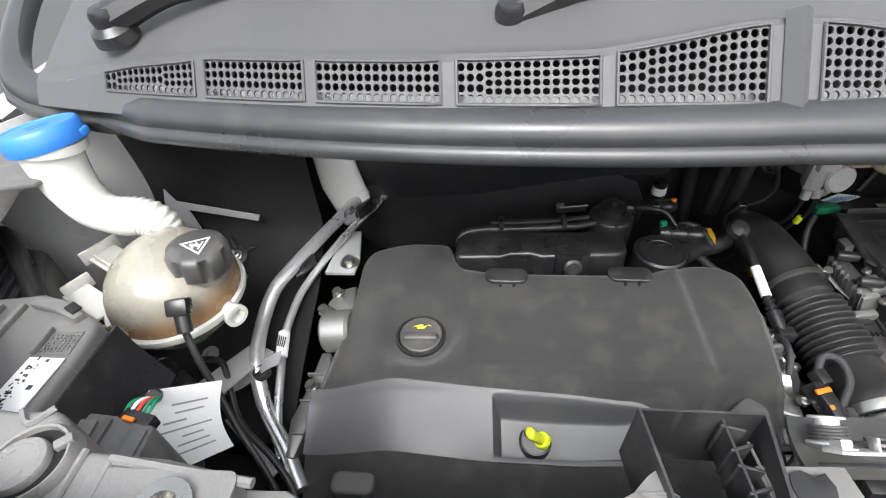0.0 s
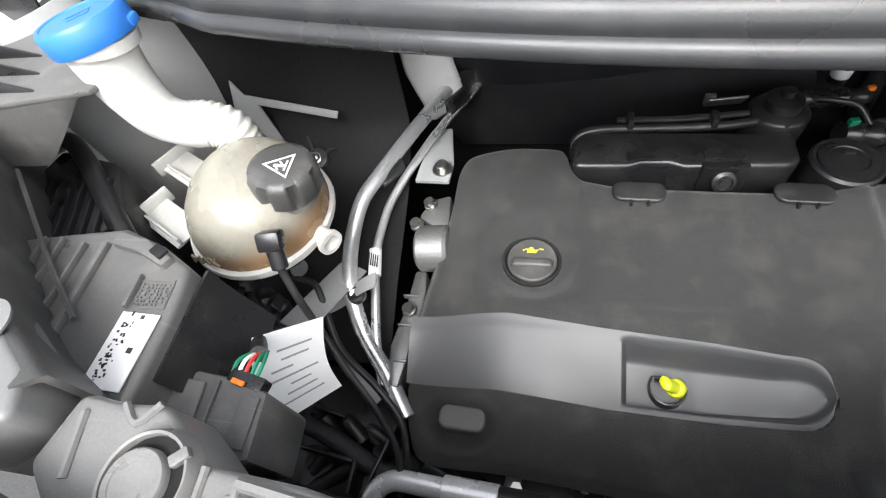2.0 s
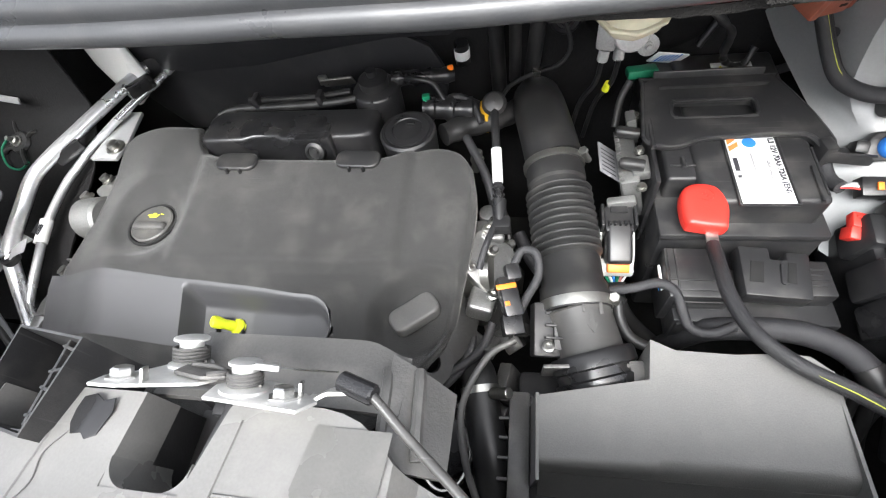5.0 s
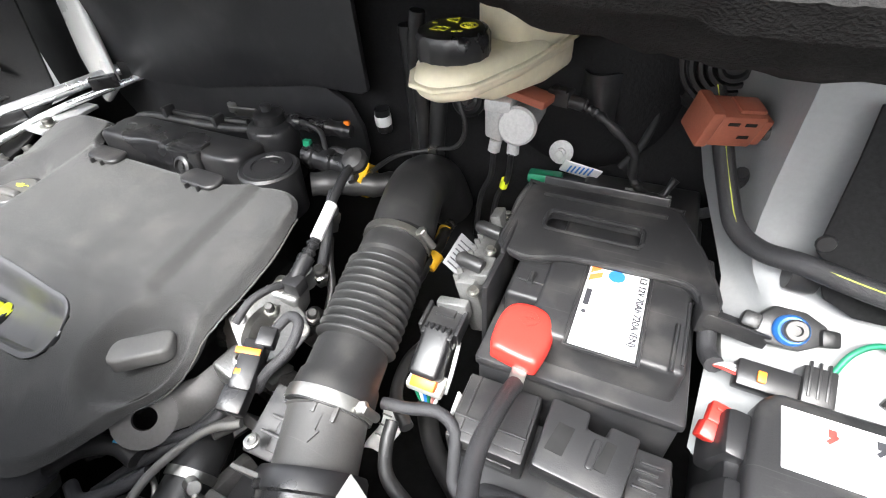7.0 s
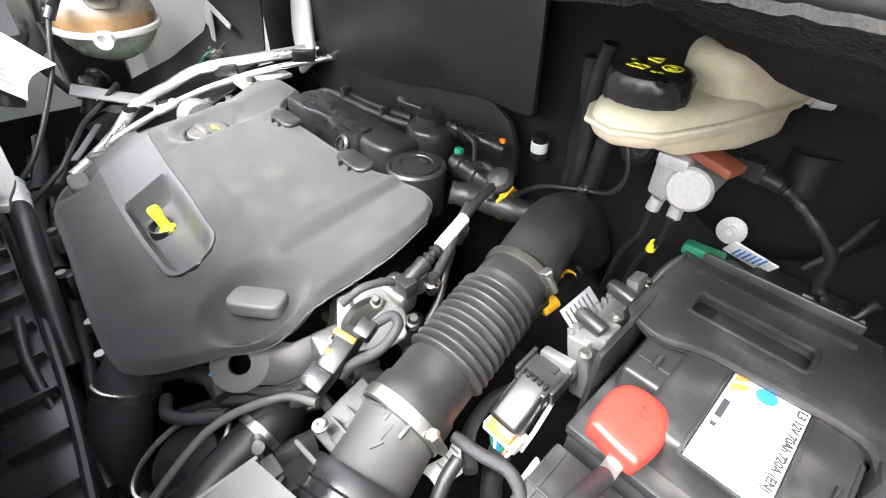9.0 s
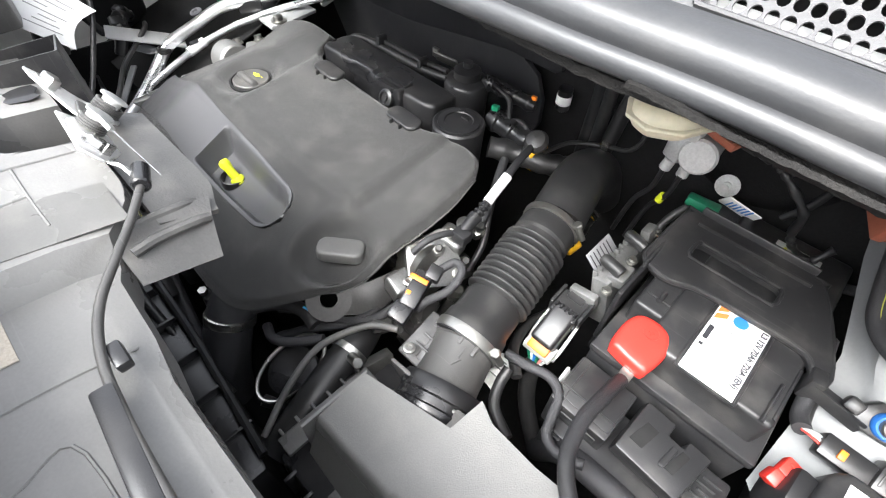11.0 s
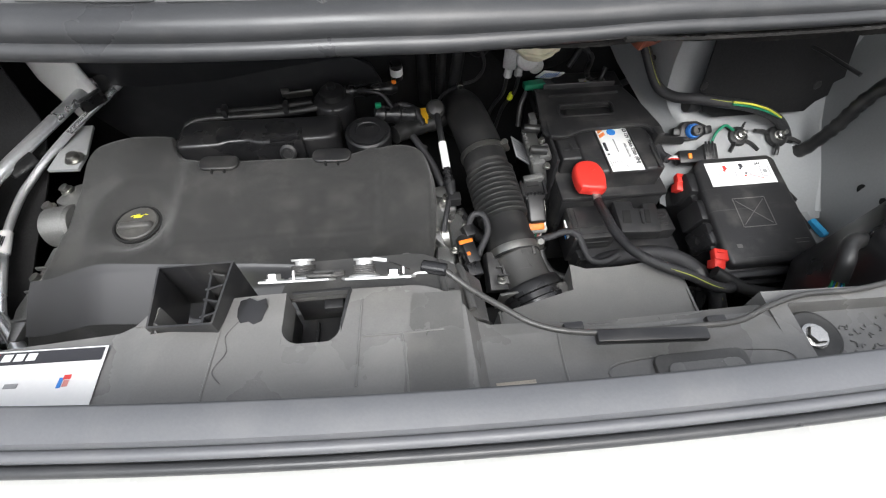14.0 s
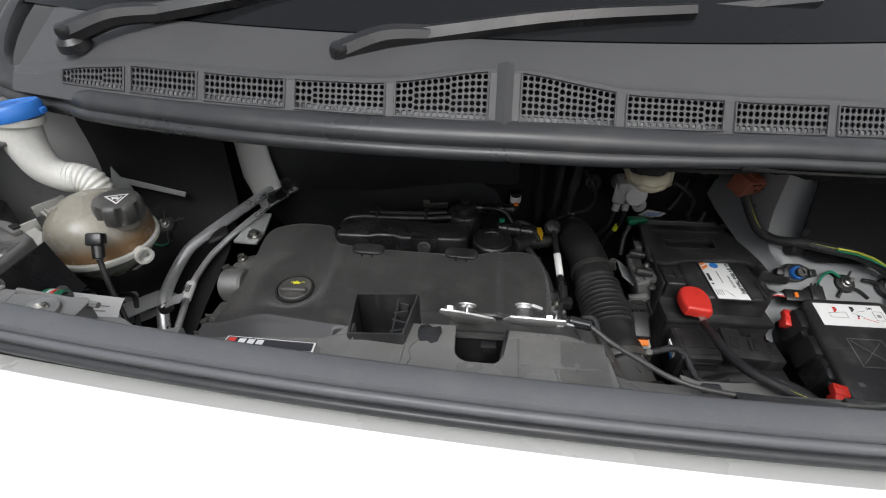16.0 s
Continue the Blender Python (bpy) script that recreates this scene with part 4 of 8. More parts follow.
maf = thing("air_flow_meter", "black plastic air flow meter tube with a sensor block", "flow meter", De)
Ee = Vector((0.484, 0.252, 0.888))
b = B()
lathe(b, slim([(0.041, 0.004), (0.0385, 0.006), (0.0385, 0.052), (0.0395, 0.054), (0.0395, 0.06)]), De, Ee, 32)
part("tube_body", b, FLOWP, maf)
b = B()
dm = (Ee - De).normalized()
blk = De + dm * 0.032 + Vector((-0.036, 0, 0.005))
box(b, blk + Vector((-0.004, 0, 0)), (0.034, 0.058, 0.022), (18, 12, 4), bev=0.002)
box(b, blk + Vector((0.012, 0.0, 0.012)), (0.02, 0.05, 0.004), (18, 12, 4), bev=0.001)
for k in (-0.014, 0.0, 0.014):
    box(b, blk + Vector((0.006, k, 0.0135)), (0.026, 0.0025, 0.006), (18, 12, 4), bev=0.0006)
part("sensor_block", b, BATP, maf)
for k in (-0.027, 0.026):
    b = B()
    c = blk + Vector((-0.004, k, 0.011 + k * -0.3))
    lathe(b, [(0.006, 0), (0.0065, 0.003), (0.0045, 0.0035), (0.0045, 0.005), (0.0025, 0.005), (0.0025, 0.003), (0, 0.003)], c, None, 16)
    part("screw", b, STEEL, maf)
b = B()
ar = De + dm * 0.033
prism(b, [(-0.002, 0.012), (0.002, 0.012), (0.002, -0.002), (0.0055, -0.002), (0, -0.012), (-0.0055, -0.002), (-0.002, -0.002)], 0, 0.0016,
      Matrix.Translation(ar + Vector((0.004, 0.0, 0.0386 * SLIM))) @ pose(0, 0, 0, 10, 0, 6), bev=0)
for s in (0, 1):
    box(b, De + dm * 0.016 + Vector((0.0 + 0.018 * s, 0, 0.0392 * SLIM - 0.004 * s)), (0.004, 0.014, 0.003), (10, 0, 6), bev=0.0006)
part("flow_arrow", b, FLOWP, maf, "raised flow arrow")
mp = thing("flow_meter_plug", "black wiring plug with orange latches on the flow meter", "connector", (0.395, 0.3, 0.92))
b = B()
box(b, (0.393, 0.305, 0.934), (0.02, 0.045, 0.02), (16, 10, 18), bev=0.003)
box(b, (0.397, 0.277, 0.924), (0.022, 0.022, 0.018), (16, 10, 14), bev=0.002)
box(b, (0.396, 0.33, 0.945), (0.016, 0.018, 0.014), (16, 10, 18), bev=0.002)
part("plug_body", b, PLAST, mp)
b = B()
box(b, (0.39, 0.312, 0.946), (0.022, 0.006, 0.003), (16, 10, 18), bev=0.001)
box(b, (0.392, 0.294, 0.941), (0.006, 0.006, 0.003), (16, 10, 18), bev=0.001)
part("orange_latch", b, ORANGE, mp, "orange latch")


def cable(name, label, pts, r, material, n=10, category="cable", stripe=None, rfun=None, group=""):
    t = thing(name, label, category, pts[0], group)
    b = B()
    tube(b, pts, r, n=n, rfun=rfun)
    o = part("sleeve", b, material, t)
    if stripe:
        b = B()
        off = Vector((0.0, -0.6 * r, 0.72 * r))
        tube(b, [Vector(p) + off for p in pts], 0.0006, n=6)
        part("stripe", b, stripe, t, "thin coloured tracer wire")
    return t


cable("flow_meter_cable", "short braided black cable looping from the flow meter plug", [(0.396, 0.335, 0.945), (0.406, 0.352, 0.955), (0.421, 0.347, 0.957), (0.424, 0.325, 0.948), (0.412, 0.305, 0.935), (0.405, 0.295, 0.92)], 0.0048, BRAID)

# throttle body
th = thing("throttle_valve", "bright machined throttle valve under the cover's edge", "throttle", (0.36, 0.345, 0.85))
b = B()
lathe(b, [(0.027, -0.03), (0.03, -0.028), (0.03, 0.012), (0.033, 0.014), (0.033, 0.024), (0.025, 0.026), (0.0, 0.026)], (0.352, 0.352, 0.905), (0.47, 0.345, 0.93), 28)
part("barrel", b, STEEL, th)
b = B()
box(b, (0.36, 0.31, 0.905), (0.03, 0.03, 0.03), (0, 10, -10), bev=0.005, seg=3)
part("motor_housing", b, ALU, th)
b = B()
box(b, (0.365, 0.39, 0.925), (0.035, 0.03, 0.035), (0, 10, 10), bev=0.006, seg=3)
lathe(b, [(0.012, 0), (0.012, 0.02), (0.006, 0.022), (0, 0.022)], (0.365, 0.415, 0.92), (0.365, 0.42, 1.0), 12)
part("casting", b, ALU, th)
for p in ((0.366, 0.385, 0.946), (0.374, 0.31, 0.925), (0.372, 0.4, 0.94)):
    b = B()
    lathe(b, [(0.0065, 0), (0.0065, 0.005), (0.004, 0.006), (0.004, 0.003), (0, 0.003)], p, (p[0] + 0.02, p[1], p[2] + 0.1), 12)
    part("bolt", b, STEEL, th)
b = B()
fm_ = Matrix.Translation((0.372, 0.352, 0.927)) @ Vector((0.55, -0.25, 0.8)).to_track_quat("Z", "Y").to_matrix().to_4x4()
prism(b, [(-0.034, -0.01), (-0.03, -0.028), (-0.012, -0.03), (0.01, -0.034), (0.028, -0.028), (0.034, -0.008), (0.03, 0.014), (0.034, 0.03), (0.018, 0.036), (-0.008, 0.03), (-0.028, 0.026)], -0.012, 0.0, fm_, bev=0.002)
fp = part("flange_plate", b, ALU, th, "machined bright flange plate")
for x, y in ((-0.026, -0.02), (0.024, -0.022), (0.026, 0.026), (-0.02, 0.02)):
    b = B()
    lathe(b, [(0.006, 0), (0.0062, 0.003), (0.0045, 0.0035), (0.0045, 0.006), (0.0025, 0.006), (0.0022, 0.003), (0, 0.003)], fm_ @ Vector((x, y, 0)), fm_ @ Vector((x, y, 1)), 12)
    part("flange_bolt", b, STEEL, fp)
t = thing("engine_side_castings", "dark jumble of castings and brackets beside the engine", "engine castings", (0.37, 0.3, 0.7))
pieces("casting", [((random.uniform(0.335, 0.4), random.uniform(0.2, 0.42), random.uniform(0.78, 0.87)), [random.uniform(0.01, 0.04) for _ in range(3)],
                    [random.uniform(-30, 30) for _ in range(3)]) for _ in range(24)], DSTEEL, t, 0.003)
for k in range(9):
    b = B()
    p = Vector((random.uniform(0.335, 0.4), random.uniform(0.2, 0.42), random.uniform(0.83, 0.885)))
    cyl(b, p, p + Vector((random.uniform(-0.02, 0.02), random.uniform(-0.02, 0.02), random.uniform(0.005, 0.025))), random.uniform(0.004, 0.011), n=12)
    part("stud", b, STEEL if k % 3 == 0 else DSTEEL, t)
# lifting eye
ey = thing("lifting_eye", "dark steel lifting eye bolted to the engine", "lifting eye", (0.335, 0.24, 0.88))
em = Matrix.Translation((0.308, 0.241, 0.892)) @ Vector((0.6, -0.35, 0.72)).to_track_quat("Z", "Y").to_matrix().to_4x4()
b = B()
N = 24
outer = [(0.027 * math.cos(2 * math.pi * k / N), 0.027 * math.sin(2 * math.pi * k / N)) for k in range(N)]
inner = [(0.0105 * math.cos(2 * math.pi * k / N), 0.0105 * math.sin(2 * math.pi * k / N)) for k in range(N)]
to = [[b.verts.new((x, y, z)) for x, y in pts] for pts, z in ((outer, 0.003), (inner, 0.003), (inner, -0.003), (outer, -0.003))]
for a in range(4):
    for k in range(N):
        b.faces.new((to[a][k], to[a][(k + 1) % N], to[(a + 1) % 4][(k + 1) % N], to[(a + 1) % 4][k]))
bmesh.ops.recalc_face_normals(b, faces=b.faces[:])
b.transform(em)
part("eye", b, STEELG, ey)
b = B()
prism(b, [(0.014, -0.0225), (0.05, -0.03), (0.08, -0.012), (0.085, 0.02), (0.05, 0.012), (0.03, 0.016), (0.016, 0.0215), (0.025, 0.0)], -0.0028, 0.0028, em, bev=0.001)
part("shank", b, STEELG, ey)

# ---- airbox ----
air = thing("air_filter_box", "grey-black plastic air filter box with a stepped inlet", "air filter box", (0.54, 0.19, 0.7))


def air_top(u, v):
    x = lerp(0.425, 0.676, u)
    yb = interp(x, [(0.425, 0.205), (0.526, 0.222), (0.529, 0.26), (0.536, 0.257), (0.55, 0.25), (0.6, 0.247), (0.64, 0.249), (0.66, 0.247), (0.676, 0.232)])
    if v < 0.8:
        y = lerp(0.14, yb, v / 0.8)
    else:
        y = yb
    zt = interp(x, [(0.425, 0.925), (0.52, 0.938), (0.676, 0.95)]) + 0.1 * (y - 0.21)
    if v < 0.1:
        zt -= 0.018 * (1 - v / 0.1) ** 2
    if v >= 0.8:
        zt -= 0.14 * (v - 0.8) / 0.2
    return (x, y, zt)


b = B()
sheet(b, 60, 40, air_top, 0.003)
sheet(b, 30, 6, lambda u, v: (lerp(0.425, 0.676, u), 0.14 - 0.03 * v, lerp(0.425, 0.676, u) * 0.12 + 0.846 - 0.07 * v), 0.003)
sheet(b, 2, 12, lambda u, v: (0.425 - 0.012 * (1 - u), lerp(0.13, 0.208, v), 0.922 - 0.16 * (1 - u)), 0.003)
sheet(b, 2, 12, lambda u, v: (0.676 + 0.01 * (1 - u), lerp(0.118, 0.236, v), 0.95 - 0.18 * (1 - u)), 0.003)
part("lid", b, BOXP, air, angle=40)
b = B()
box(b, (0.54, 0.175, 0.81), (0.27, 0.15, 0.1), bev=0.006)
for k in range(9):
    box(b, (0.43 + 0.028 * k, 0.098, 0.835 + 0.003 * k), (0.004, 0.014, 0.05), bev=0.0008)
part("lower_case", b, PLAST, air)
for k in range(6):
    b = B()
    prism(b, [(0.0, 0.0), (-0.026, -0.004), (-0.018, -0.05), (0.0, -0.06)], -0.0016, 0.0016, Matrix.Translation((0.41, 0.115 + 0.02 * k, 0.866)) @ pose(0, 0, 0, 90, 0, 0), bev=0.0006)
    part("side_web", b, GREYP, air)
b = B()
box(b, (0.54, 0.117, 0.862), (0.26, 0.012, 0.008), (0, -5, 0), bev=0.0015)
box(b, (0.406, 0.165, 0.866), (0.022, 0.115, 0.008), (0, 4, 0), bev=0.002)
part("lid_flange", b, GREYP, air)
b = B()
ax = (Ee - De).normalized()
lathe(b, [(0.043, -0.012), (0.045, -0.008), (0.045, 0.004), (0.042, 0.006), (0.042, 0.014), (0.046, 0.016), (0.046, 0.026), (0.044, 0.03), (0.047, 0.034), (0.047, 0.06)], Ee, Ee + ax, 32)
inlet = part("inlet_collar", b, PLAST, air)
b = B()
box(b, (0.478, 0.244, 0.89), (0.098, 0.004, 0.06), (10, 0, 4), bev=0.001)
box(b, (0.522, 0.232, 0.9), (0.014, 0.03, 0.04), (0, 0, 8), bev=0.002)
part("inlet_flange", b, GREYP, air)
for p in ((0.412, 0.145, 0.858), (0.415, 0.215, 0.86)):
    b = B()
    lathe(b, [(0.007, 0), (0.007, 0.006), (0.004, 0.007), (0.004, 0.004), (0, 0.004)], p, None, 12)
    part("lid_screw", b, DSTEEL, air)

# ---- battery ----
BX, BY = (0.566, 0.742), (0.405, 0.683)
bat = thing("battery", "black car battery with a white and orange label", "battery", ((BX[0] + BX[1]) / 2, 0.54, 0.73))
b = B()
box(b, ((BX[0] + BX[1]) / 2, (BY[0] + BY[1]) / 2, 0.82), (BX[1] - BX[0], BY[1] - BY[0], 0.18), bev=0.006)
box(b, ((BX[0] + BX[1]) / 2, (BY[0] + BY[1]) / 2, 0.907), (BX[1] - BX[0] + 0.004, BY[1] - BY[0] + 0.004, 0.012), bev=0.004)
part("case", b, BATP, bat)
b = B()
box(b, (0.668, 0.552, 0.928), (0.128, 0.262, 0.05), bev=0.006, seg=3)
box(b, (0.60, 0.57, 0.925), (0.055, 0.22, 0.044), bev=0.005, seg=3)
part("lid", b, BATP, bat)
for p, q, r in (((0.578, 0.48, 0.949), (0.632, 0.478, 0.949), 0.0014), ((0.592, 0.475, 0.95), (0.592, 0.49, 0.95), 0.003), ((0.72, 0.42, 0.954), (0.722, 0.47, 0.954), 0.002), ((0.728, 0.43, 0.952), (0.73, 0.5, 0.952), 0.002)):
    b = B()
    tube(b, [p, q], r, n=6, res=1)
    part("lid_rib", b, BATP, bat)
LZ = 0.9545
lm = pose(0.638, 0.527, LZ, 0, 0, -90)   # reads towards the front
b = B()
box(b, (0.6675, 0.4675, LZ - 0.0006), (0.053, 0.1, 0.0012), bev=0.0004)
lab = part("label", b, PAPER, bat, "white battery label")
for c, w in (((0.6385, 0.4675, LZ), (0.0026, 0.106, 0.0032)), ((0.6965, 0.4675, LZ), (0.0026, 0.106, 0.0032)), ((0.6675, 0.415, LZ), (0.058, 0.0026, 0.0032))):
    b = B()
    box(b, c, w, bev=0.0008)
    part("label_frame", b, BATP, bat)
b = B()
prism(b, [(0.0, 0.0), (0.011, 0.0), (0.004, 0.009), (0.0, 0.009)], 0, 0.0004, pose(0.6425, 0.5165, LZ, 0, 0, -90), bev=0)
prism(b, [(0.014, 0.0), (0.022, 0.0), (0.014, 0.011), (0.007, 0.011)], 0, 0.0004, pose(0.6425, 0.5165, LZ, 0, 0, -90), bev=0)
part("orange_flash", b, INKO, lab)
b = B()
lathe(b, [(0.0075, 0), (0.0075, 0.0004), (0, 0.0004)], (0.666, 0.508, LZ), None, 24)
part("blue_roundel", b, INKB, lab)
b = B()
box(b, (0.646, 0.474, LZ + 0.0002), (0.005, 0.02, 0.0003), bev=0)
box(b, (0.646, 0.456, LZ + 0.0002), (0.004, 0.004, 0.0003), bev=0)
part("maker_mark", b, INK, lab)
b = B()
for k in range(4):
    box(b, (0.644 + 0.0035 * k, 0.434, LZ + 0.0002), (0.0012, 0.014, 0.0003), bev=0)
for k in range(8):
    box(b, (0.664, 0.489 - 0.004 * k, LZ + 0.0002), (0.002, 0.004, 0.0003), bev=0)
box(b, (0.665, 0.432, LZ + 0.0002), (0.0012, 0.018, 0.0003), (0, 0, 35), bev=0)
part("print_bars", b, GREYINK, lab)
words("L3 12V 70Ah 720A (EN)", 0.0083, pose(0.6865, 0.5135, LZ + 0.0009, 0, 0, -90), INK, lab)
words("680A (SAE-GS)", 0.0052, pose(0.6775, 0.479, LZ + 0.0009, 0, 0, -90), GREYINK, lab)
# positive terminal cover
rc = thing("terminal_cover", "bright red rubber positive terminal cover", "terminal cover", (0.605, 0.413, 0.93))
b = B()
pillow(b, [(-0.021, -0.029), (0.0, -0.031), (0.02, -0.0305), (0.0245, -0.023), (0.0265, 0.005), (0.0175, 0.026), (0.004, 0.0325), (-0.014, 0.0305), (-0.024, 0.022), (-0.0275, 0.006), (-0.0255, -0.017)], 0.02, pose(0.604, 0.419, 0.936, 5, 3, -4) @ Matrix.Diagonal((0.9, 0.9, 0.95, 1)))
part("boot", b, RED, rc)
b = B()
lathe(b, [(0.0085, 0), (0.0085, 0.0008), (0.007, 0.0008), (0.007, 0)], (0.606, 0.43, 0.9555), (0.606, 0.42, 1.2), 20)
box(b, (0.606, 0.43, 0.9564), (0.008, 0.0016, 0.001), bev=0)
box(b, (0.606, 0.43, 0.9564), (0.0016, 0.008, 0.001), bev=0)
part("plus_mark", b, RED, rc)
b = B()
box(b, (0.6105, 0.385, 0.934), (0.013, 0.024, 0.0025), (12, 0, 0), bev=0.0008)
part("terminal_lug", b, STEEL, rc, "bare metal lug")
# hold-down bracket
hb = thing("battery_bracket", "black moulded bracket clamped over the battery", "bracket", (0.64, 0.54, 0.95))
hbm = Matrix.Translation((0, 0.49, 0.9605)) @ pose(0, 0, 0, 7, 0, 0) @ Matrix.Translation((0, -0.49, 0))
edge = [(0.55, 0.514), (0.556, 0.506), (0.575, 0.5), (0.592, 0.502), (0.612, 0.51), (0.64, 0.513), (0.69, 0.515), (0.722, 0.514), (0.733, 0.506), (0.738, 0.496), (0.745, 0.489), (0.75, 0.503), (0.742, 0.53), (0.732, 0.556), (0.71, 0.6), (0.7, 0.606), (0.566, 0.606), (0.556, 0.6)]
slot = rrect(0.096, 0.027, 0.008, n=4, cx=0.633, cy=0.555)
b = B()
prism(b, edge + [edge[0]] + [slot[(k + 13) % len(slot)] for k in range(len(slot), -1, -1)], -0.012, 0.0, hbm, bev=0)
plate = part("plate", b, BATP, hb, angle=30)
for line, r, z in ((edge + [edge[0]], 0.0035, -0.003), (slot + [slot[0]], 0.0028, -0.0015)):
    b = B()
    tube(b, [hbm @ Vector((x, y, z)) for x, y in line], r, n=8, res=2)
    part("moulded_rim", b, BATP, plate)
pieces("flange", [((0.633, 0.608, 0.972), (0.13, 0.005, 0.022), (-12, 0, 0)), ((0.558, 0.545, 0.953), (0.005, 0.1, 0.028)), ((0.636, 0.588, 0.9745), (0.125, 0.003, 0.006), (7, 0, 0))], BATP, hb)
pieces("arm_piece", [((0.742, 0.495, 0.95), (0.014, 0.02, 0.03), (0, 0, 10)), ((0.765, 0.492, 0.946), (0.05, 0.016, 0.012), (0, 6, -4)), ((0.765, 0.4845, 0.95), (0.05, 0.003, 0.016), (0, 6, -4))], BATP, hb, 0.0025)
bl = thing("bracket_mount", "black rubber mount with a blue bush and bolt", "mount", (0.801, 0.489, 0.94))
b = B()
prism(b, [(-0.03, -0.004), (-0.012, -0.016), (0.01, -0.016), (0.026, -0.006), (0.026, 0.008), (0.01, 0.016), (-0.012, 0.016)], -0.01, 0.004, pose(0.8, 0.494, 0.958, 40, 0, 0), bev=0.002)
part("flange", b, HOSE, bl)
b = B()
mp0 = Vector((0.801, 0.489, 0.962))
mdir = Vector((0, -0.55, 0.6)).normalized()
lathe(b, [(0.0105, -0.01), (0.0125, -0.006), (0.0125, 0.003), (0.0105, 0.006), (0.0, 0.006)], mp0, mp0 + mdir, 24)
part("blue_bush", b, BLUE, bl, "bright blue plastic bush")
b = B()
lathe(b, [(0.0085, 0.006), (0.0088, 0.008), (0.0088, 0.0125), (0.0075, 0.014), (0.0042, 0.014), (0.0038, 0.0105), (0, 0.0105)], mp0, mp0 + mdir, 20)
part("bolt_head", b, STEELG, bl)
for s in (-1, 1):
    b = B()
    box(b, (0.801 + 0.026 * s, 0.496, 0.955), (0.014, 0.014, 0.022), (40, 0, 12 * s), bev=0.003)
    part("lug", b, HOSE, bl)

# fuse carrier in front of the battery
jb = thing("junction_box", "dark grey plastic junction box in front of the battery", "junction box", (0.65, 0.355, 0.8))
b = B()
box(b, (0.6, 0.362, 0.87), (0.066, 0.062, 0.07), (4, 0, 0), bev=0.003)
box(b, (0.662, 0.35, 0.845), (0.17, 0.07, 0.05), bev=0.003)
box(b, (0.725, 0.362, 0.868), (0.032, 0.045, 0.05), bev=0.003)
part("base", b, BATP, jb)
b = B()
prism(b, [(-0.036, -0.03), (0.03, -0.03), (0.036, 0.026), (0.012, 0.026), (0.012, 0.016), (-0.004, 0.016), (-0.004, 0.03), (-0.036, 0.03)], 0, 0.022, pose(0.675, 0.358, 0.892, 4, 4, -2), bev=0.003)
cv = part("cover", b, BATP, jb)
b = B()
prism(b, rrect(0.022, 0.03, 0.003), 0, 0.0018, pose(0.655, 0.356, 0.9135, 4, 4, -2), bev=0.0008)
prism(b, rrect(0.006, 0.026, 0.0028), 0, 0.003, pose(0.681, 0.354, 0.9125, 4, 4, -8), bev=0.0012)
part("moulded_panel", b, BATP, cv)
# near-black panels carry the shade inside the window slots
b = B()
for px, w in ((0.655, 0.017), (0.69, 0.012)):
    prism(b, [(-w / 2, -0.013), (w / 2 - 0.003, -0.013), (w / 2, 0.012), (-w / 2 + 0.004, 0.012)], 0, 0.001, pose(px, 0.356, 0.9152 if px < 0.67 else 0.9128, 4, 4, -4), bev=0.0003)
part("window_slot", b, DARK, cv)
b = B()
box(b, (0.6, 0.362, 0.9062), (0.06, 0.052, 0.002), (4, 0, 0), bev=0.0008)
box(b, (0.6, 0.348, 0.9075), (0.062, 0.002, 0.003), (4, 0, 0), bev=0.0005)
box(b, (0.578, 0.362, 0.9075), (0.002, 0.05, 0.003), (4, 0, 0), bev=0.0005)
box(b, (0.6, 0.33, 0.885), (0.05, 0.003, 0.012), (4, 0, 0), bev=0.0008)
part("fuse_lid", b, BATP, jb)
for k in range(5):
    b = B()
    box(b, (0.59 + 0.032 * k, 0.3135, 0.853), (0.02, 0.004, 0.03), bev=0.001)
    part("side_rib", b, BATP, jb)
for k in range(4):
    b = B()
    box(b, (0.722 + 0.004 * (k % 2), 0.352 + 0.007 * k, 0.8935), (0.018, 0.0025, 0.004), bev=0.0006)
    part("latch_rib", b, BATP, jb)
b = B()
box(b, (0.567, 0.362, 0.88), (0.003, 0.026, 0.034), (10, -15, 0), bev=0.0008)
sl = part("side_label", b, PAPER, jb, "small white and blue label")
b = B()
box(b, (0.5651, 0.357, 0.874), (0.0012, 0.008, 0.01), (10, -15, 0), bev=0)
part("blue_patch", b, INKB, sl)

# engine control unit with its connector
ecu = thing("control_unit", "finned aluminium control unit on a black bracket", "control unit", (0.535, 0.5, 0.82))
b = B()
box(b, (0.54, 0.5, 0.91), (0.022, 0.085, 0.07), (0, -14, 0), bev=0.003)
box(b, (0.54, 0.545, 0.95), (0.012, 0.02, 0.04), (0, -14, 0), bev=0.002)
box(b, (0.545, 0.48, 0.945), (0.02, 0.03, 0.014), (0, -14, 0), bev=0.003)
box(b, (0.525, 0.448, 0.915), (0.034, 0.012, 0.02), (0, -10, 0), bev=0.003)
part("casting", b, ALU, ecu)
pieces("fin", [((0.5285, 0.463 + 0.0095 * k, 0.918), (0.006, 0.003, 0.06), (0, -14, 0)) for k in range(9)], ALU, ecu, 0.0006)
for y, z in ((0.452, 0.94), (0.5, 0.952), (0.553, 0.958)):
    b = B()
    lathe(b, [(0.006, 0), (0.006, 0.003), (0.004, 0.0035), (0.004, 0.007), (0, 0.007)], (0.544, y, z), (0.54, y, z + 0.1), 12)
    part("bolt", b, STEEL, ecu)
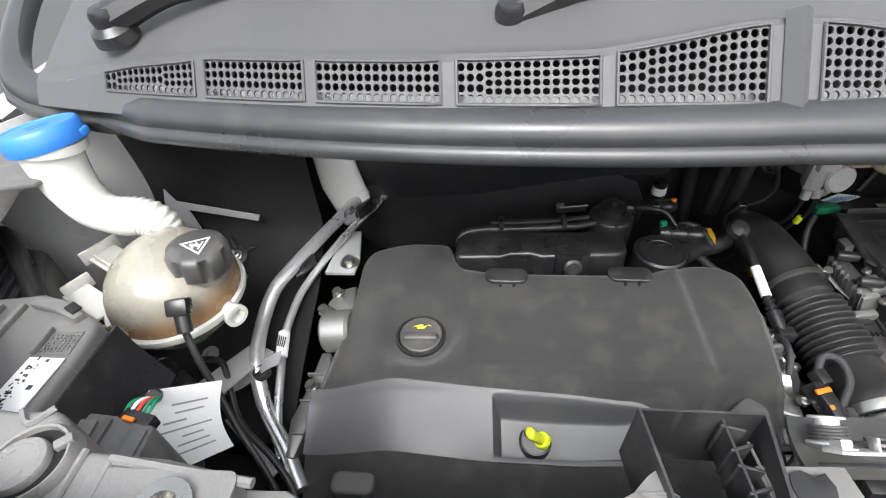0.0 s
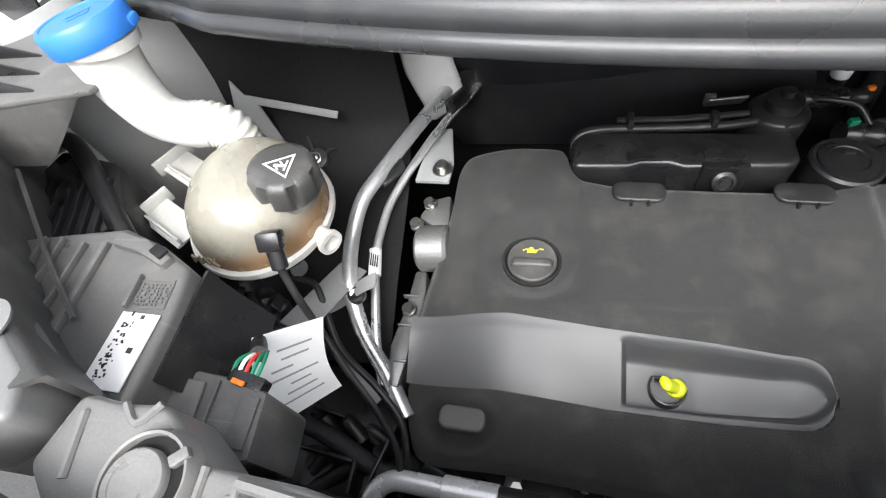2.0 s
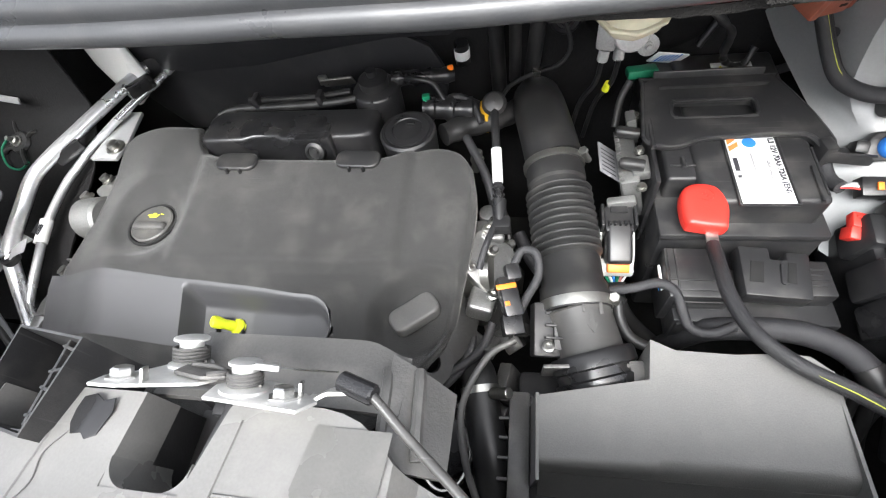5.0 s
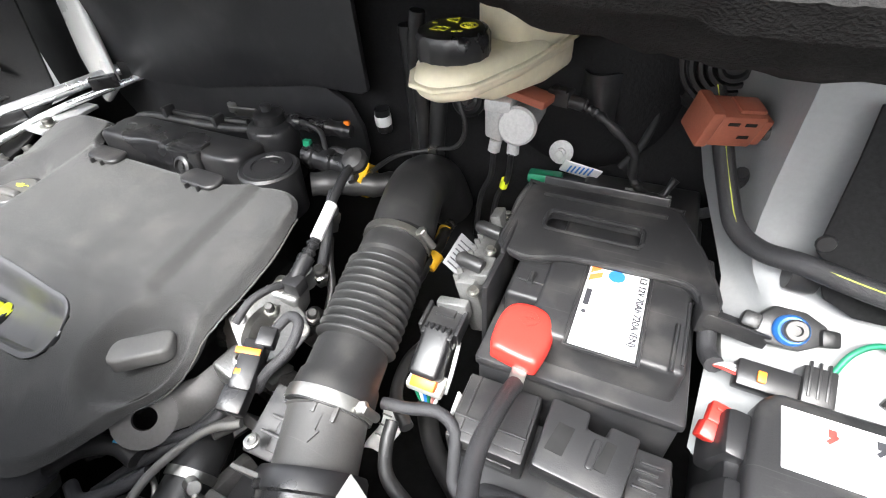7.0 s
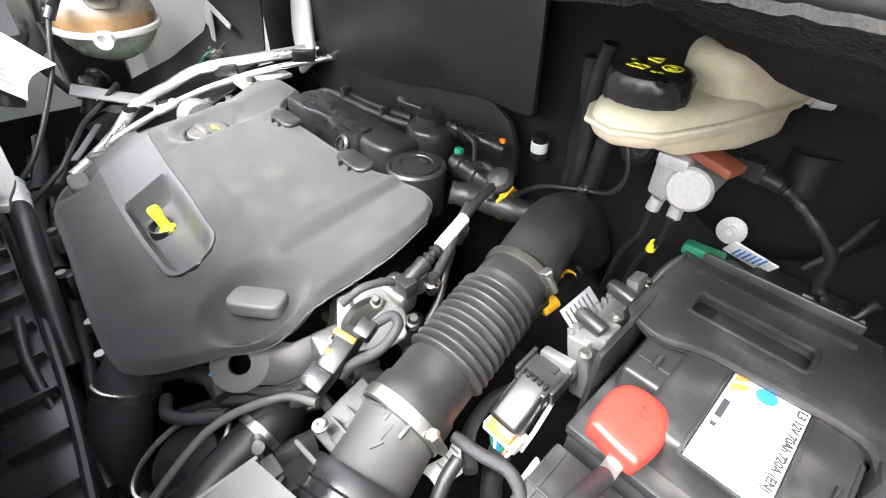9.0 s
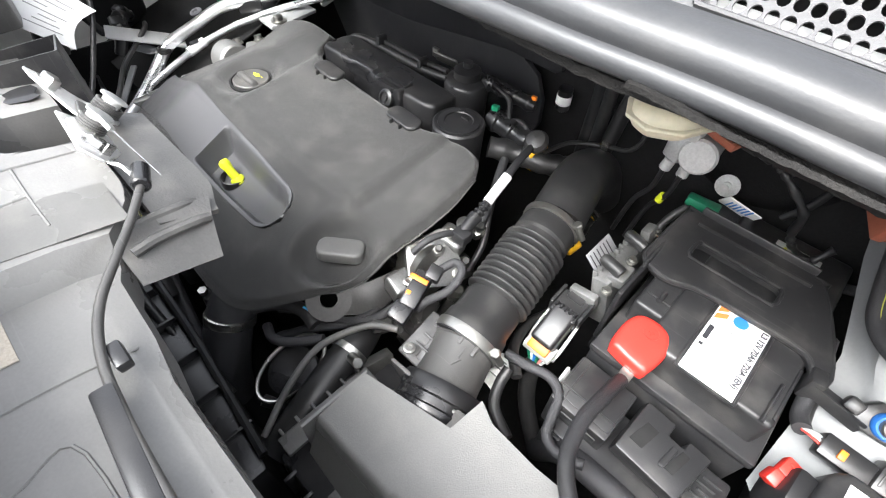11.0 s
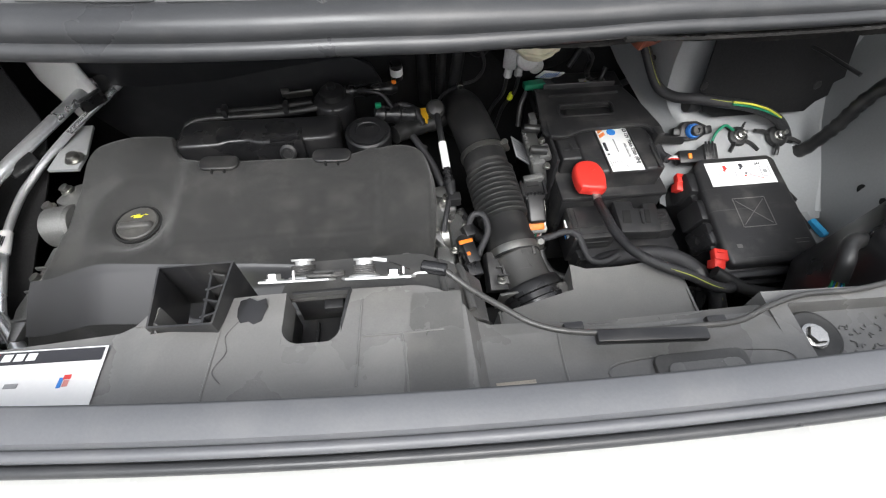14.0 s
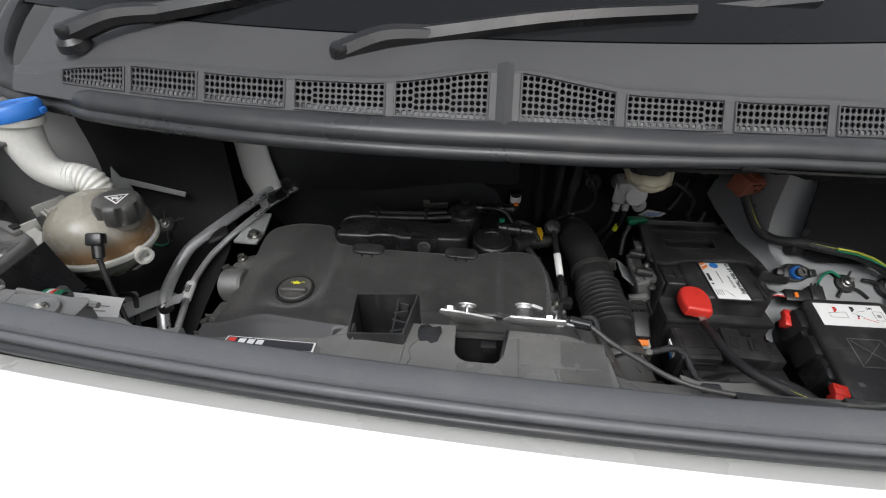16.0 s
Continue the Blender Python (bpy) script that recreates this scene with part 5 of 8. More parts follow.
for y in (0.475, 0.528):
    b = B()
    lathe(b, [(0.007, -0.014), (0.0075, -0.012), (0.0075, 0.01), (0.005, 0.014), (0, 0.015)], (0.532, y, 0.957), (0.45, y + 0.01, 0.965), 16)
    part("rubber_plug", b, HOSE, ecu)
b = B()
box(b, (0.558, 0.5, 0.9), (0.006, 0.11, 0.12), bev=0.002)
part("mounting_plate", b, PLAST, ecu)
b = B()
box(b, (0.512, 0.505, 0.93), (0.002, 0.05, 0.034), (0, -50, 0), bev=0.0005)
el = part("maker_plate", b, GREYSTEEL, ecu, "grey printed plate")
b = B()
for k in range(6):
    box(b, (0.511, 0.485 + 0.007 * k, 0.9315), (0.0012, 0.002, 0.024), (0, -50, 0), bev=0)
part("print_bars", b, INK, el)
ec = thing("control_unit_plug", "black lever connector with an orange lock and white shell", "connector", (0.521, 0.41, 0.84))
b = B()
box(b, (0.521, 0.428, 0.904), (0.034, 0.034, 0.022), (8, 0, 0), bev=0.003)
box(b, (0.521, 0.407, 0.888), (0.03, 0.052, 0.04), (28, 0, 0), bev=0.005, seg=3)
part("shell", b, PLAST, ec)
b = B()
for s in (-1, 1):
    box(b, (0.521 + 0.019 * s, 0.432, 0.908), (0.004, 0.03, 0.02), (8, 0, 0), bev=0.001)
for k in range(5):
    box(b, (0.509 + 0.006 * k, 0.418, 0.9165), (0.003, 0.006, 0.004), bev=0.0006)
box(b, (0.521, 0.44, 0.917), (0.02, 0.014, 0.004), bev=0.001)
part("lever", b, PLAST, ec)
b = B()
box(b, (0.521, 0.385, 0.868), (0.038, 0.02, 0.012), bev=0.002)
tube(b, [(0.503, 0.385, 0.86), (0.501, 0.40, 0.875), (0.502, 0.424, 0.895)], 0.0022, n=6)
tube(b, [(0.54, 0.385, 0.86), (0.541, 0.40, 0.875), (0.54, 0.424, 0.895)], 0.0022, n=6)
part("white_shell", b, FILLERW, ec, "white lower shell")
b = B()
box(b, (0.521, 0.379, 0.8775), (0.026, 0.012, 0.009), (35, 0, 0), bev=0.0015)
part("orange_lock", b, ORANGE, ec, "orange lock")
for k, m_ in enumerate((GREEN, PAPER, INKB, GREEN, PINK, PAPER)):
    b = B()
    x = 0.509 + 0.005 * k
    tube(b, [(x, 0.388, 0.868), (x, 0.381, 0.857), (lerp(x, 0.525, 0.6), 0.376, 0.84)], 0.0018, n=6)
    part("wire", b, m_, ec)
cable("control_unit_harness", "black taped harness below the control unit", [(0.524, 0.378, 0.846), (0.528, 0.366, 0.82), (0.545, 0.35, 0.79), (0.58, 0.33, 0.76)], 0.011, HOSE)

# ---- brake fluid reservoir, master cylinder and servo ----
res = thing("brake_reservoir", "cream translucent brake fluid reservoir with a black cap", "fluid reservoir", (0.55, 0.57, 1.05))
b = B()
prism(b, [(0.474, 0.505), (0.485, 0.48), (0.508, 0.472), (0.535, 0.488), (0.562, 0.55), (0.585, 0.63), (0.585, 0.69), (0.54, 0.695), (0.5, 0.64), (0.478, 0.57)], 1.112, 1.14, None, bev=0.011, seg=4)
prism(b, [(0.5, 0.585), (0.522, 0.562), (0.552, 0.556), (0.574, 0.59), (0.59, 0.64), (0.59, 0.69), (0.54, 0.695), (0.512, 0.64)], 1.122, 1.172, None, bev=0.012, seg=4)
prism(b, [(0.492, 0.56), (0.53, 0.56), (0.565, 0.62), (0.58, 0.68), (0.53, 0.69), (0.5, 0.64)], 1.08, 1.124, None, bev=0.01, seg=4)
prism(b, [(0.469, 0.503), (0.482, 0.476), (0.508, 0.467), (0.538, 0.485), (0.567, 0.55), (0.59, 0.63), (0.59, 0.694), (0.54, 0.7), (0.496, 0.642), (0.474, 0.572)], 1.1245, 1.1285, None, bev=0.0015)
lathe(b, [(0.026, 1.13), (0.026, 1.142)], (0.506, 0.516, 0.0), None, 28)
b.transform(Matrix.Translation((0.504, 0.516, 1.132)) @ Matrix.Diagonal((0.92, 0.95, 0.95, 1)) @ Matrix.Translation((-0.506, -0.516, -1.132)))
part("tank", b, RESV, res, angle=50)
b = B()
cc = (0.503, 0.52, 1.137)
lathe(b, [(0.027, -0.004), (0.029, 0.0), (0.029, 0.017), (0.0275, 0.021), (0.024, 0.0225), (0, 0.023)], cc, None, 60, wob=lambda a, h: 1 + (0.03 * (1 if math.cos(a * 14) > 0.55 else 0) if h < 0.018 else 0))
cp = part("screw_cap", b, PLAST, res, "ribbed black screw cap with yellow signs")
b = B()
cz = cc[2] + 0.0231


def ring_sign(n, r, dx, dy, turn):
    """A flat outline sign with n corners."""
    q = [(cc[0] + dx + r * math.cos(turn + 2 * math.pi * k / n), cc[1] + dy + r * math.sin(turn + 2 * math.pi * k / n), cz) for k in range(n)]
    for k in range(n):
        cyl(b, q[k], q[(k + 1) % n], 0.0007, n=6)


ring_sign(3, 0.0065, -0.004, 0.014, 1.2)
ring_sign(8, 0.0068, 0.012, 0.004, 0.4)
ring_sign(10, 0.0032, 0.012, 0.004, 0.0)
for dx, w in ((-0.0105, 0.006), (-0.004, 0.006)):
    box(b, (cc[0] + dx, cc[1] - 0.004, cz), (w, 0.0014, 0.0006), (0, 0, -12), bev=0)
    box(b, (cc[0] + dx, cc[1] - 0.0115, cz), (w, 0.0014, 0.0006), (0, 0, -12), bev=0)
for dx in (-0.0135, -0.0072, -0.001):
    box(b, (cc[0] + dx, cc[1] - 0.0078, cz), (0.0012, 0.0075, 0.0006), (0, 0, -12), bev=0)
for dx, dy in ((0.006, -0.012), (0.0105, -0.0105), (-0.017, 0.004)):
    box(b, (cc[0] + dx, cc[1] + dy, cz), (0.0035, 0.0025, 0.0005), (0, 0, -12), bev=0)
part("cap_signs", b, YINK, cp, "yellow warning signs")
b = B()
cyl(b, (0.56, 0.66, 1.122), (0.588, 0.672, 1.12), 0.0045)
cyl(b, (0.58, 0.669, 1.12), (0.596, 0.675, 1.12), 0.006)
part("spout", b, FILLERW, res)
mc = thing("master_cylinder", "bright cast brake master cylinder below the reservoir", "brake cylinder", (0.535, 0.64, 0.99))
b = B()
cyl(b, (0.532, 0.612, 1.036), (0.524, 0.70, 1.02), 0.0185, n=28, bev=0.002)
cyl(b, (0.5325, 0.606, 1.037), (0.532, 0.614, 1.0355), 0.0212, n=32, bev=0.0025)
box(b, (0.508, 0.628, 1.035), (0.024, 0.03, 0.045), (0, 0, -20), bev=0.004)
box(b, (0.51, 0.625, 1.055), (0.03, 0.035, 0.014), bev=0.003)
cyl(b, (0.505, 0.622, 1.01), (0.503, 0.62, 0.995), 0.007)
cyl(b, (0.524, 0.628, 1.01), (0.524, 0.626, 0.992), 0.007)
part("casting", b, CASTB, mc)
b = B()
box(b, (0.536, 0.625, 1.066), (0.056, 0.026, 0.009), (0, 6, -14), bev=0.002)
part("brown_collar", b, BROWN, mc)
for x0 in (0.503, 0.524):
    b = B()
    tube(b, [(x0, 0.62, 0.995), (x0 - 0.004, 0.622, 0.96), (x0 - 0.02, 0.63, 0.92), (x0 - 0.03, 0.635, 0.85)], 0.0035, n=8)
    part("brake_line", b, PLAST, mc)
b = B()
cyl(b, (0.5175, 0.624, 0.958), (0.514, 0.6255, 0.944), 0.0052, n=10)
part("yellow_tag", b, LIME, mc)
sv = thing("brake_servo", "large black round brake servo on the firewall", "brake servo", (0.6, 0.7, 0.9))
b = B()
lathe(b, [(0.0, -0.034), (0.045, -0.033), (0.085, -0.022), (0.11, -0.006), (0.119, 0.01), (0.12, 0.05)], (0.575, 0.722, 1.045), (0.58, 0.822, 1.045), 56)
part("drum", b, INSUL, sv)
b = B()
lathe(b, [(0.119, 0.012), (0.123, 0.014), (0.123, 0.022), (0.119, 0.024)], (0.575, 0.722, 1.045), (0.58, 0.822, 1.045), 56)
part("rim", b, PLAST, sv)
b = B()
sheet(b, 10, 8, lambda u, v: (0.585 + 0.035 * u + 0.008 * math.sin(u * 3.14) * (v - 0.5), 0.672 + 0.012 * (u - 0.5) ** 2 * 4, 1.075 - 0.055 * v + 0.02 * (1 - u) * v), 0.003)
part("fin_bracket", b, PLAST, sv, "curved black fin")
gm = thing("firewall_grommet", "round black grommet with a stud beside the brake cylinder", "grommet", (0.462, 0.655, 1.035))
b = B()
lathe(b, [(0.02, -0.012), (0.021, 0.0), (0.018, 0.004), (0.013, 0.001), (0.012, 0.004), (0.009, 0.005), (0.009, -0.002), (0.0, -0.002)], (0.456, 0.66, 1.034), (0.46, 0.56, 1.07), 28)
part("rubber_ring", b, PLAST, gm)
b = B()
lathe(b, [(0.006, 0), (0.006, 0.008), (0.004, 0.01), (0, 0.01)], (0.456, 0.658, 1.0345), (0.46, 0.558, 1.07), 6)
part("stud", b, STEELG, gm)
sg = thing("steering_boot", "ribbed black rubber boot in the firewall", "rubber boot", (0.715, 0.71, 1.04))
b = B()
prof = []
for k in range(1, 6):
    r = 0.06 - 0.0085 * k
    prof += [(r, -0.004 * k), (r - 0.002, -0.004 * k - 0.004), (r - 0.0055, -0.004 * k - 0.004), (r - 0.0075, -0.004 * k + 0.001)]
lathe(b, prof + [(0.0, -0.02)], (0.722, 0.712, 1.09), (0.722, 0.8, 1.09), 40)
part("ribbed_boot", b, HOSE, sg)
b = B()
lathe(b, [(0.064, 0.004), (0.064, -0.001), (0.0585, -0.003), (0.053, 0.001), (0.052, 0.005)], (0.722, 0.712, 1.09), (0.722, 0.8, 1.09), 40)
part("outer_flange", b, HOSE, sg)
sw = thing("level_sensor_lead", "black corrugated lead from the reservoir's level plug", "cable", (0.58, 0.64, 1.05))
b = B()
box(b, (0.57, 0.634, 1.064), (0.024, 0.016, 0.017), (0, 0, -14), bev=0.002)
box(b, (0.572, 0.628, 1.072), (0.012, 0.008, 0.004), (0, 0, -14), bev=0.001)
cyl(b, (0.58, 0.631, 1.062), (0.597, 0.628, 1.06), 0.007)
part("plug_body", b, PLAST, sw)
b = B()
tube(b, [(0.597, 0.628, 1.06), (0.615, 0.622, 1.053), (0.636, 0.624, 1.036), (0.652, 0.63, 1.015), (0.655, 0.64, 0.985), (0.665, 0.645, 0.965), (0.688, 0.65, 0.955), (0.7, 0.66, 0.975)], 0.0045, n=10, rfun=lambda d, k: 0.0045 + 0.0009 * math.sin(d * 1600))
part("corrugated_sleeve", b, HOSE, sw)
nt = thing("firewall_nut", "zinc nut with a large washer on the firewall", "nut", (0.57, 0.688, 0.975))
b = B()
lathe(b, [(0.0145, 0), (0.0145, 0.002), (0.006, 0.003), (0.006, 0.009), (0.004, 0.010), (0.004, 0.014), (0, 0.014)], (0.57, 0.676, 0.976), (0.57, 0.586, 1.001), 20)
part("washer_nut", b, CASTB, nt)
gt = thing("ground_terminal", "green plastic terminal cap at the battery's rear", "terminal", (0.559, 0.642, 0.93))
b = B()
box(b, (0.561, 0.641, 0.96), (0.04, 0.02, 0.012), (-10, 0, 6), bev=0.003)
part("green_cap", b, GREEN, gt)
b = B()
tube(b, [(0.548, 0.636, 0.95), (0.537, 0.622, 0.93), (0.532, 0.6, 0.9)], 0.005, n=10)
part("strap_end", b, STEELG, gt)
b = B()
cyl(b, (0.59, 0.64, 0.945), (0.59, 0.64, 0.962), 0.009, n=12)
part("terminal_strap", b, STEELG, gt)
wt = thing("cable_tag", "white and grey printed paper tag on a cable", "tag", (0.593, 0.685, 0.93))
b = B()
box(b, (0.597, 0.665, 0.962), (0.045, 0.002, 0.03), (35, 15, 10), bev=0.0005)
tg = part("tag_sheet", b, PAPER, wt)
b = B()
for k in range(6):
    box(b, (0.584 + 0.005 * k, 0.6632, 0.963), (0.002, 0.001, 0.02), (35, 15, 10), bev=0)
part("print_bars", b, INKB, tg)
wl = thing("warning_label", "white and yellow warning label on the battery", "label", (0.676, 0.655, 0.93))
b = B()
box(b, (0.676, 0.645, 0.9545), (0.05, 0.026, 0.0012), bev=0.0004)
wlp = part("label_sheet", b, PAPER, wl)
b = B()
prism(b, [(-0.006, -0.005), (0.006, -0.005), (0, 0.006)], 0, 0.0004, pose(0.662, 0.645, 0.9552), bev=0)
box(b, (0.676, 0.634, 0.9553), (0.048, 0.003, 0.0004), bev=0)
part("yellow_sign", b, YINK, wlp)
b = B()
lathe(b, [(0.006, 0), (0.006, 0.0004), (0.0045, 0.0004), (0.0045, 0)], (0.688, 0.645, 0.9552), None, 16)
part("red_sign", b, INKR, wlp)

# firewall pipes
cable("vacuum_hose", "black vacuum hose standing in front of the firewall", [(0.43, 0.66, 1.12), (0.425, 0.655, 1.06), (0.418, 0.65, 1.0), (0.41, 0.65, 0.92)], 0.0105, HOSE, category="hose")
cable("coolant_pipe", "black pipe with an elbow in front of the firewall", [(0.40, 0.655, 1.13), (0.392, 0.655, 1.08), (0.392, 0.66, 1.03), (0.39, 0.665, 0.94)], 0.009, HOSE, category="hose")
cable("heater_hose", "thin black hose standing at the firewall", [(0.36, 0.7, 1.1), (0.362, 0.7, 1.0), (0.365, 0.69, 0.9)], 0.012, HOSE, category="hose")
lp = thing("bonded_loop", "thin black cable looped from a small metal clip", "cable", (0.421, 0.629, 0.977))
b = B()
tube(b, [(0.37, 0.56, 0.975), (0.385, 0.6, 0.978), (0.421, 0.629, 0.977), (0.45, 0.632, 0.985), (0.463, 0.632, 1.01), (0.455, 0.635, 1.04), (0.435, 0.64, 1.07)], 0.003, n=8)
part("lead", b, HOSE, lp)
b = B()
box(b, (0.421, 0.627, 0.978), (0.012, 0.010, 0.010), bev=0.0015)
part("metal_clip", b, STEEL, lp)
for p in (((0.45, 0.59, 0.889), (0.45, 0.57, 0.88)), ((0.467, 0.531, 0.898), (0.462, 0.512, 0.89))):
    t = thing("yellow_tape", "yellow tape band on a ribbed loom", "tape", p[0], "yellow tape bands")
    b = B()
    cyl(b, p[0], p[1], 0.0085, n=14)
    part("band", b, YELLOW, t)
cable("ribbed_loom", "black ribbed loom beside the intake duct", [(0.455, 0.6, 0.892), (0.452, 0.585, 0.888), (0.462, 0.53, 0.897), (0.455, 0.49, 0.885), (0.44, 0.45, 0.86)], 0.0072, HOSE, rfun=lambda d, k: 0.007 + 0.0009 * math.sin(d * 1500))
vc = thing("firewall_plug", "small plug with a white tag on the firewall", "connector", (0.312, 0.69, 0.95))
b = B()
cyl(b, (0.312, 0.69, 0.955), (0.312, 0.688, 0.99), 0.011)
part("plug_body", b, PLAST, vc)
b = B()
cyl(b, (0.312, 0.689, 0.965), (0.312, 0.6885, 0.98), 0.0118)
part("white_band", b, PAPER, vc)

# ---- right side: white inner wing, fuse box, looms ----
iw = thing("inner_wing_right", "white painted inner wing with punched holes", "inner wing", (0.9, 0.45, 0.7), kind="structure")
b = B()


def wing_r(u, v):
    x0 = lerp(0.778, 0.74, smooth(0.45, 0.65, v))
    x = lerp(x0, 1.06, u)
    y = interp(v, [(0, 0.36), (0.25, 0.43), (0.5, 0.5), (0.62, 0.545), (0.7, 0.56), (1, 0.575)])
    z = interp(v, [(0, 0.86), (0.25, 0.905), (0.5, 0.945), (0.62, 0.985), (0.7, 1.04), (1, 1.22)])
    k = smooth(x0 + 0.03, x0, x)
    return (x - 0.02 * k, y + 0.13 * k * smooth(0.4, 0.7, v) + 0.06 * k, z)


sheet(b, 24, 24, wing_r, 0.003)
part("rear_slope", b, WHITE_SHADED, iw, angle=50)
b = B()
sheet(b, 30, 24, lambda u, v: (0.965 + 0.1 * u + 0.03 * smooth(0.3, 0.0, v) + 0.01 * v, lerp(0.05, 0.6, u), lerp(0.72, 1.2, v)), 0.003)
part("side_wall", b, WHITE_SHADED, iw)
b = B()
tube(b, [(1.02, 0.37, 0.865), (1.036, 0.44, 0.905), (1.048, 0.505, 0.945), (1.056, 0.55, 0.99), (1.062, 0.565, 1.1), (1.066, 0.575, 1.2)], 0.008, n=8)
part("weld_seam", b, WHITE_SHADED, iw)
# dark discs laid on the wall, the holes' shade put into their colour
for y, z, r in ((0.345, 0.95, 0.0085), (0.42, 0.89, 0.004), (0.305, 0.968, 0.006), (0.26, 0.91, 0.006)):
    b = B()
    lathe(b, [(r, 0), (r, 0.0015), (r * 0.6, 0.0016), (0, 0.0016)], (0.965 + 0.1 * (y - 0.05) / 0.55 + 0.0035, y, z), (0.5, y, z), 18)
    part("punched_hole", b, DARK, iw, "dark disc for a punched hole")
b = B()
prism(b, [(0.794, 0.16), (0.796, 0.12), (0.797, 0.052), (0.808, 0.042), (0.81, 0.025), (0.815, 0.015), (0.838, 0.004), (1.0, 0.004), (1.012, 0.02), (1.03, 0.03), (1.028, 0.052), (1.043, 0.06), (1.035, 0.09), (1.022, 0.16)][::-1], 0, 0.004,
      Matrix.Translation((0, 0.508, 0.97)) @ pose(0, 0, 0, 76, 0, 0), bev=0.001)
t = thing("wing_pad", "matt black sound pad stuck on the inner wing", "sound pad", (0.88, 0.55, 1.0))
part("pad", b, INSUL, t)
for x, z in ((0.80, 0.06), (0.9, 0.02), (1.0, 0.05)):
    b = B()
    lathe(b, [(0.007, 0), (0.006, 0.002), (0, 0.0025)], Matrix.Translation((0, 0.508, 0.97)) @ pose(0, 0, 0, 76, 0, 0) @ Vector((x, z, 0.004)), Matrix.Translation((0, 0.508, 0.97)) @ pose(0, 0, 0, 76, 0, 0) @ Vector((x, z, 1)), 14)
    part("push_clip", b, PLAST, t)


def rivet_sensor(x, y, z, turn, label):
    t = thing("earth_stud", label, "stud", (x, y, z), "earth studs")
    up = Vector((0, -0.45, 0.85)).normalized()
    c = Vector((x, y, z))
    b = B()
    lathe(b, [(0.018, -0.004), (0.0185, 0.0), (0.016, 0.004), (0.011, 0.005), (0.0, 0.005)], c, c + up, 20)
    part("rubber_base", b, HOSE, t)
    b = B()
    lathe(b, [(0.009, 0.004), (0.009, 0.007), (0.0065, 0.0075), (0.0065, 0.013), (0.0035, 0.014), (0.0035, 0.022), (0, 0.0225)], c, c + up, 14)
    part("nut", b, STEEL, t)
    for k in range(4):
        a = radians(turn + 90 * k)
        d = Vector((math.cos(a), math.sin(a), 0.45 * math.sin(a)))
        b = B()
        tube(b, [c + d * 0.012, c + d * 0.024 + Vector((0, 0, 0.003)), c + d * (0.032 + 0.008 * (k % 2))], 0.0034, n=8)
        part("ring_lead", b, HOSE, t)


rivet_sensor(0.891, 0.49, 0.942, 52, "zinc earth stud with black leads on the inner wing")
rivet_sensor(0.957, 0.48, 0.945, 72, "zinc earth stud with black leads on the inner wing")
cable("earth_wire", "green earth wire on the white inner wing", [(0.835, 0.473, 0.938), (0.845, 0.488, 0.955), (0.862, 0.497, 0.962), (0.878, 0.492, 0.955)], 0.0024, GREEN)
wg = thing("wing_plug", "black plug with an orange latch beside the fuse box", "connector", (0.785, 0.455, 0.92))
b = B()
box(b, (0.79, 0.452, 0.937), (0.042, 0.022, 0.018), (25, 0, -2), bev=0.002)
box(b, (0.822, 0.455, 0.94), (0.022, 0.03, 0.022), (25, 0, -2), bev=0.002)
for k in range(3):
    box(b, (0.815 + 0.006 * k, 0.455, 0.951), (0.002, 0.028, 0.004), (25, 0, -2), bev=0.0005)
part("plug_body", b, PLAST, wg)
b = B()
box(b, (0.785, 0.447, 0.9465), (0.006, 0.009, 0.003), (25, 0, -2), bev=0.0008)
part("orange_latch", b, ORANGE, wg, "orange latch")
for k in range(3):
    b = B()
    tube(b, [(0.77, 0.448 + 0.004 * k, 0.94), (0.762, 0.45 + 0.003 * k, 0.94), (0.755, 0.455, 0.935)], 0.0014, n=6)
    part("wire", b, (INKR, PAPER, GREYINK)[k], wg)
cable("battery_side_loom", "braided black loom between battery and inner wing", [(0.755, 0.455, 0.935), (0.75, 0.475, 0.93), (0.747, 0.51, 0.94), (0.74, 0.56, 0.95)], 0.008, BRAID)

# main loom along the wing
cable("wing_loom", "thick black loom with a yellow tracer along the inner wing",
      [(0.705, 0.63, 1.09), (0.722, 0.6, 1.055), (0.737, 0.575, 1.022), (0.748, 0.552, 1.005), (0.766, 0.528, 1.004), (0.79, 0.508, 1.014), (0.822, 0.495, 1.015), (0.877, 0.49, 1.006), (0.928, 0.489, 0.985), (0.962, 0.487, 0.96), (0.984, 0.481, 0.932), (0.997, 0.47, 0.914)],
      0.0085, BRAID, n=12, stripe=TRACER)
cable("corrugated_loom", "black corrugated loom clipped to the wing wall", [(0.997, 0.472, 0.912), (1.0, 0.455, 0.935), (1.008, 0.445, 0.99), (1.008, 0.437, 1.05), (1.006, 0.42, 1.09), (1.0, 0.38, 1.11), (0.995, 0.3, 1.11)], 0.0115, HOSE, n=12,
      rfun=lambda d, k: 0.0105 + 0.0012 * math.sin(d * 1300))
for p, lab_ in (((0.8, 0.526, 0.991), "black tape clip on the loom"), ((0.998, 0.468, 0.916), "black tape clip on the loom")):
    t = thing("loom_clip", lab_, "clip", p, "loom clips")
    b = B()
    lathe(b, [(0.0145, -0.01), (0.0155, -0.006), (0.0155, 0.006), (0.0145, 0.01)], p, (p[0] + 0.1, p[1], p[2]), 16)
    part("tape", b, HOSE, t)
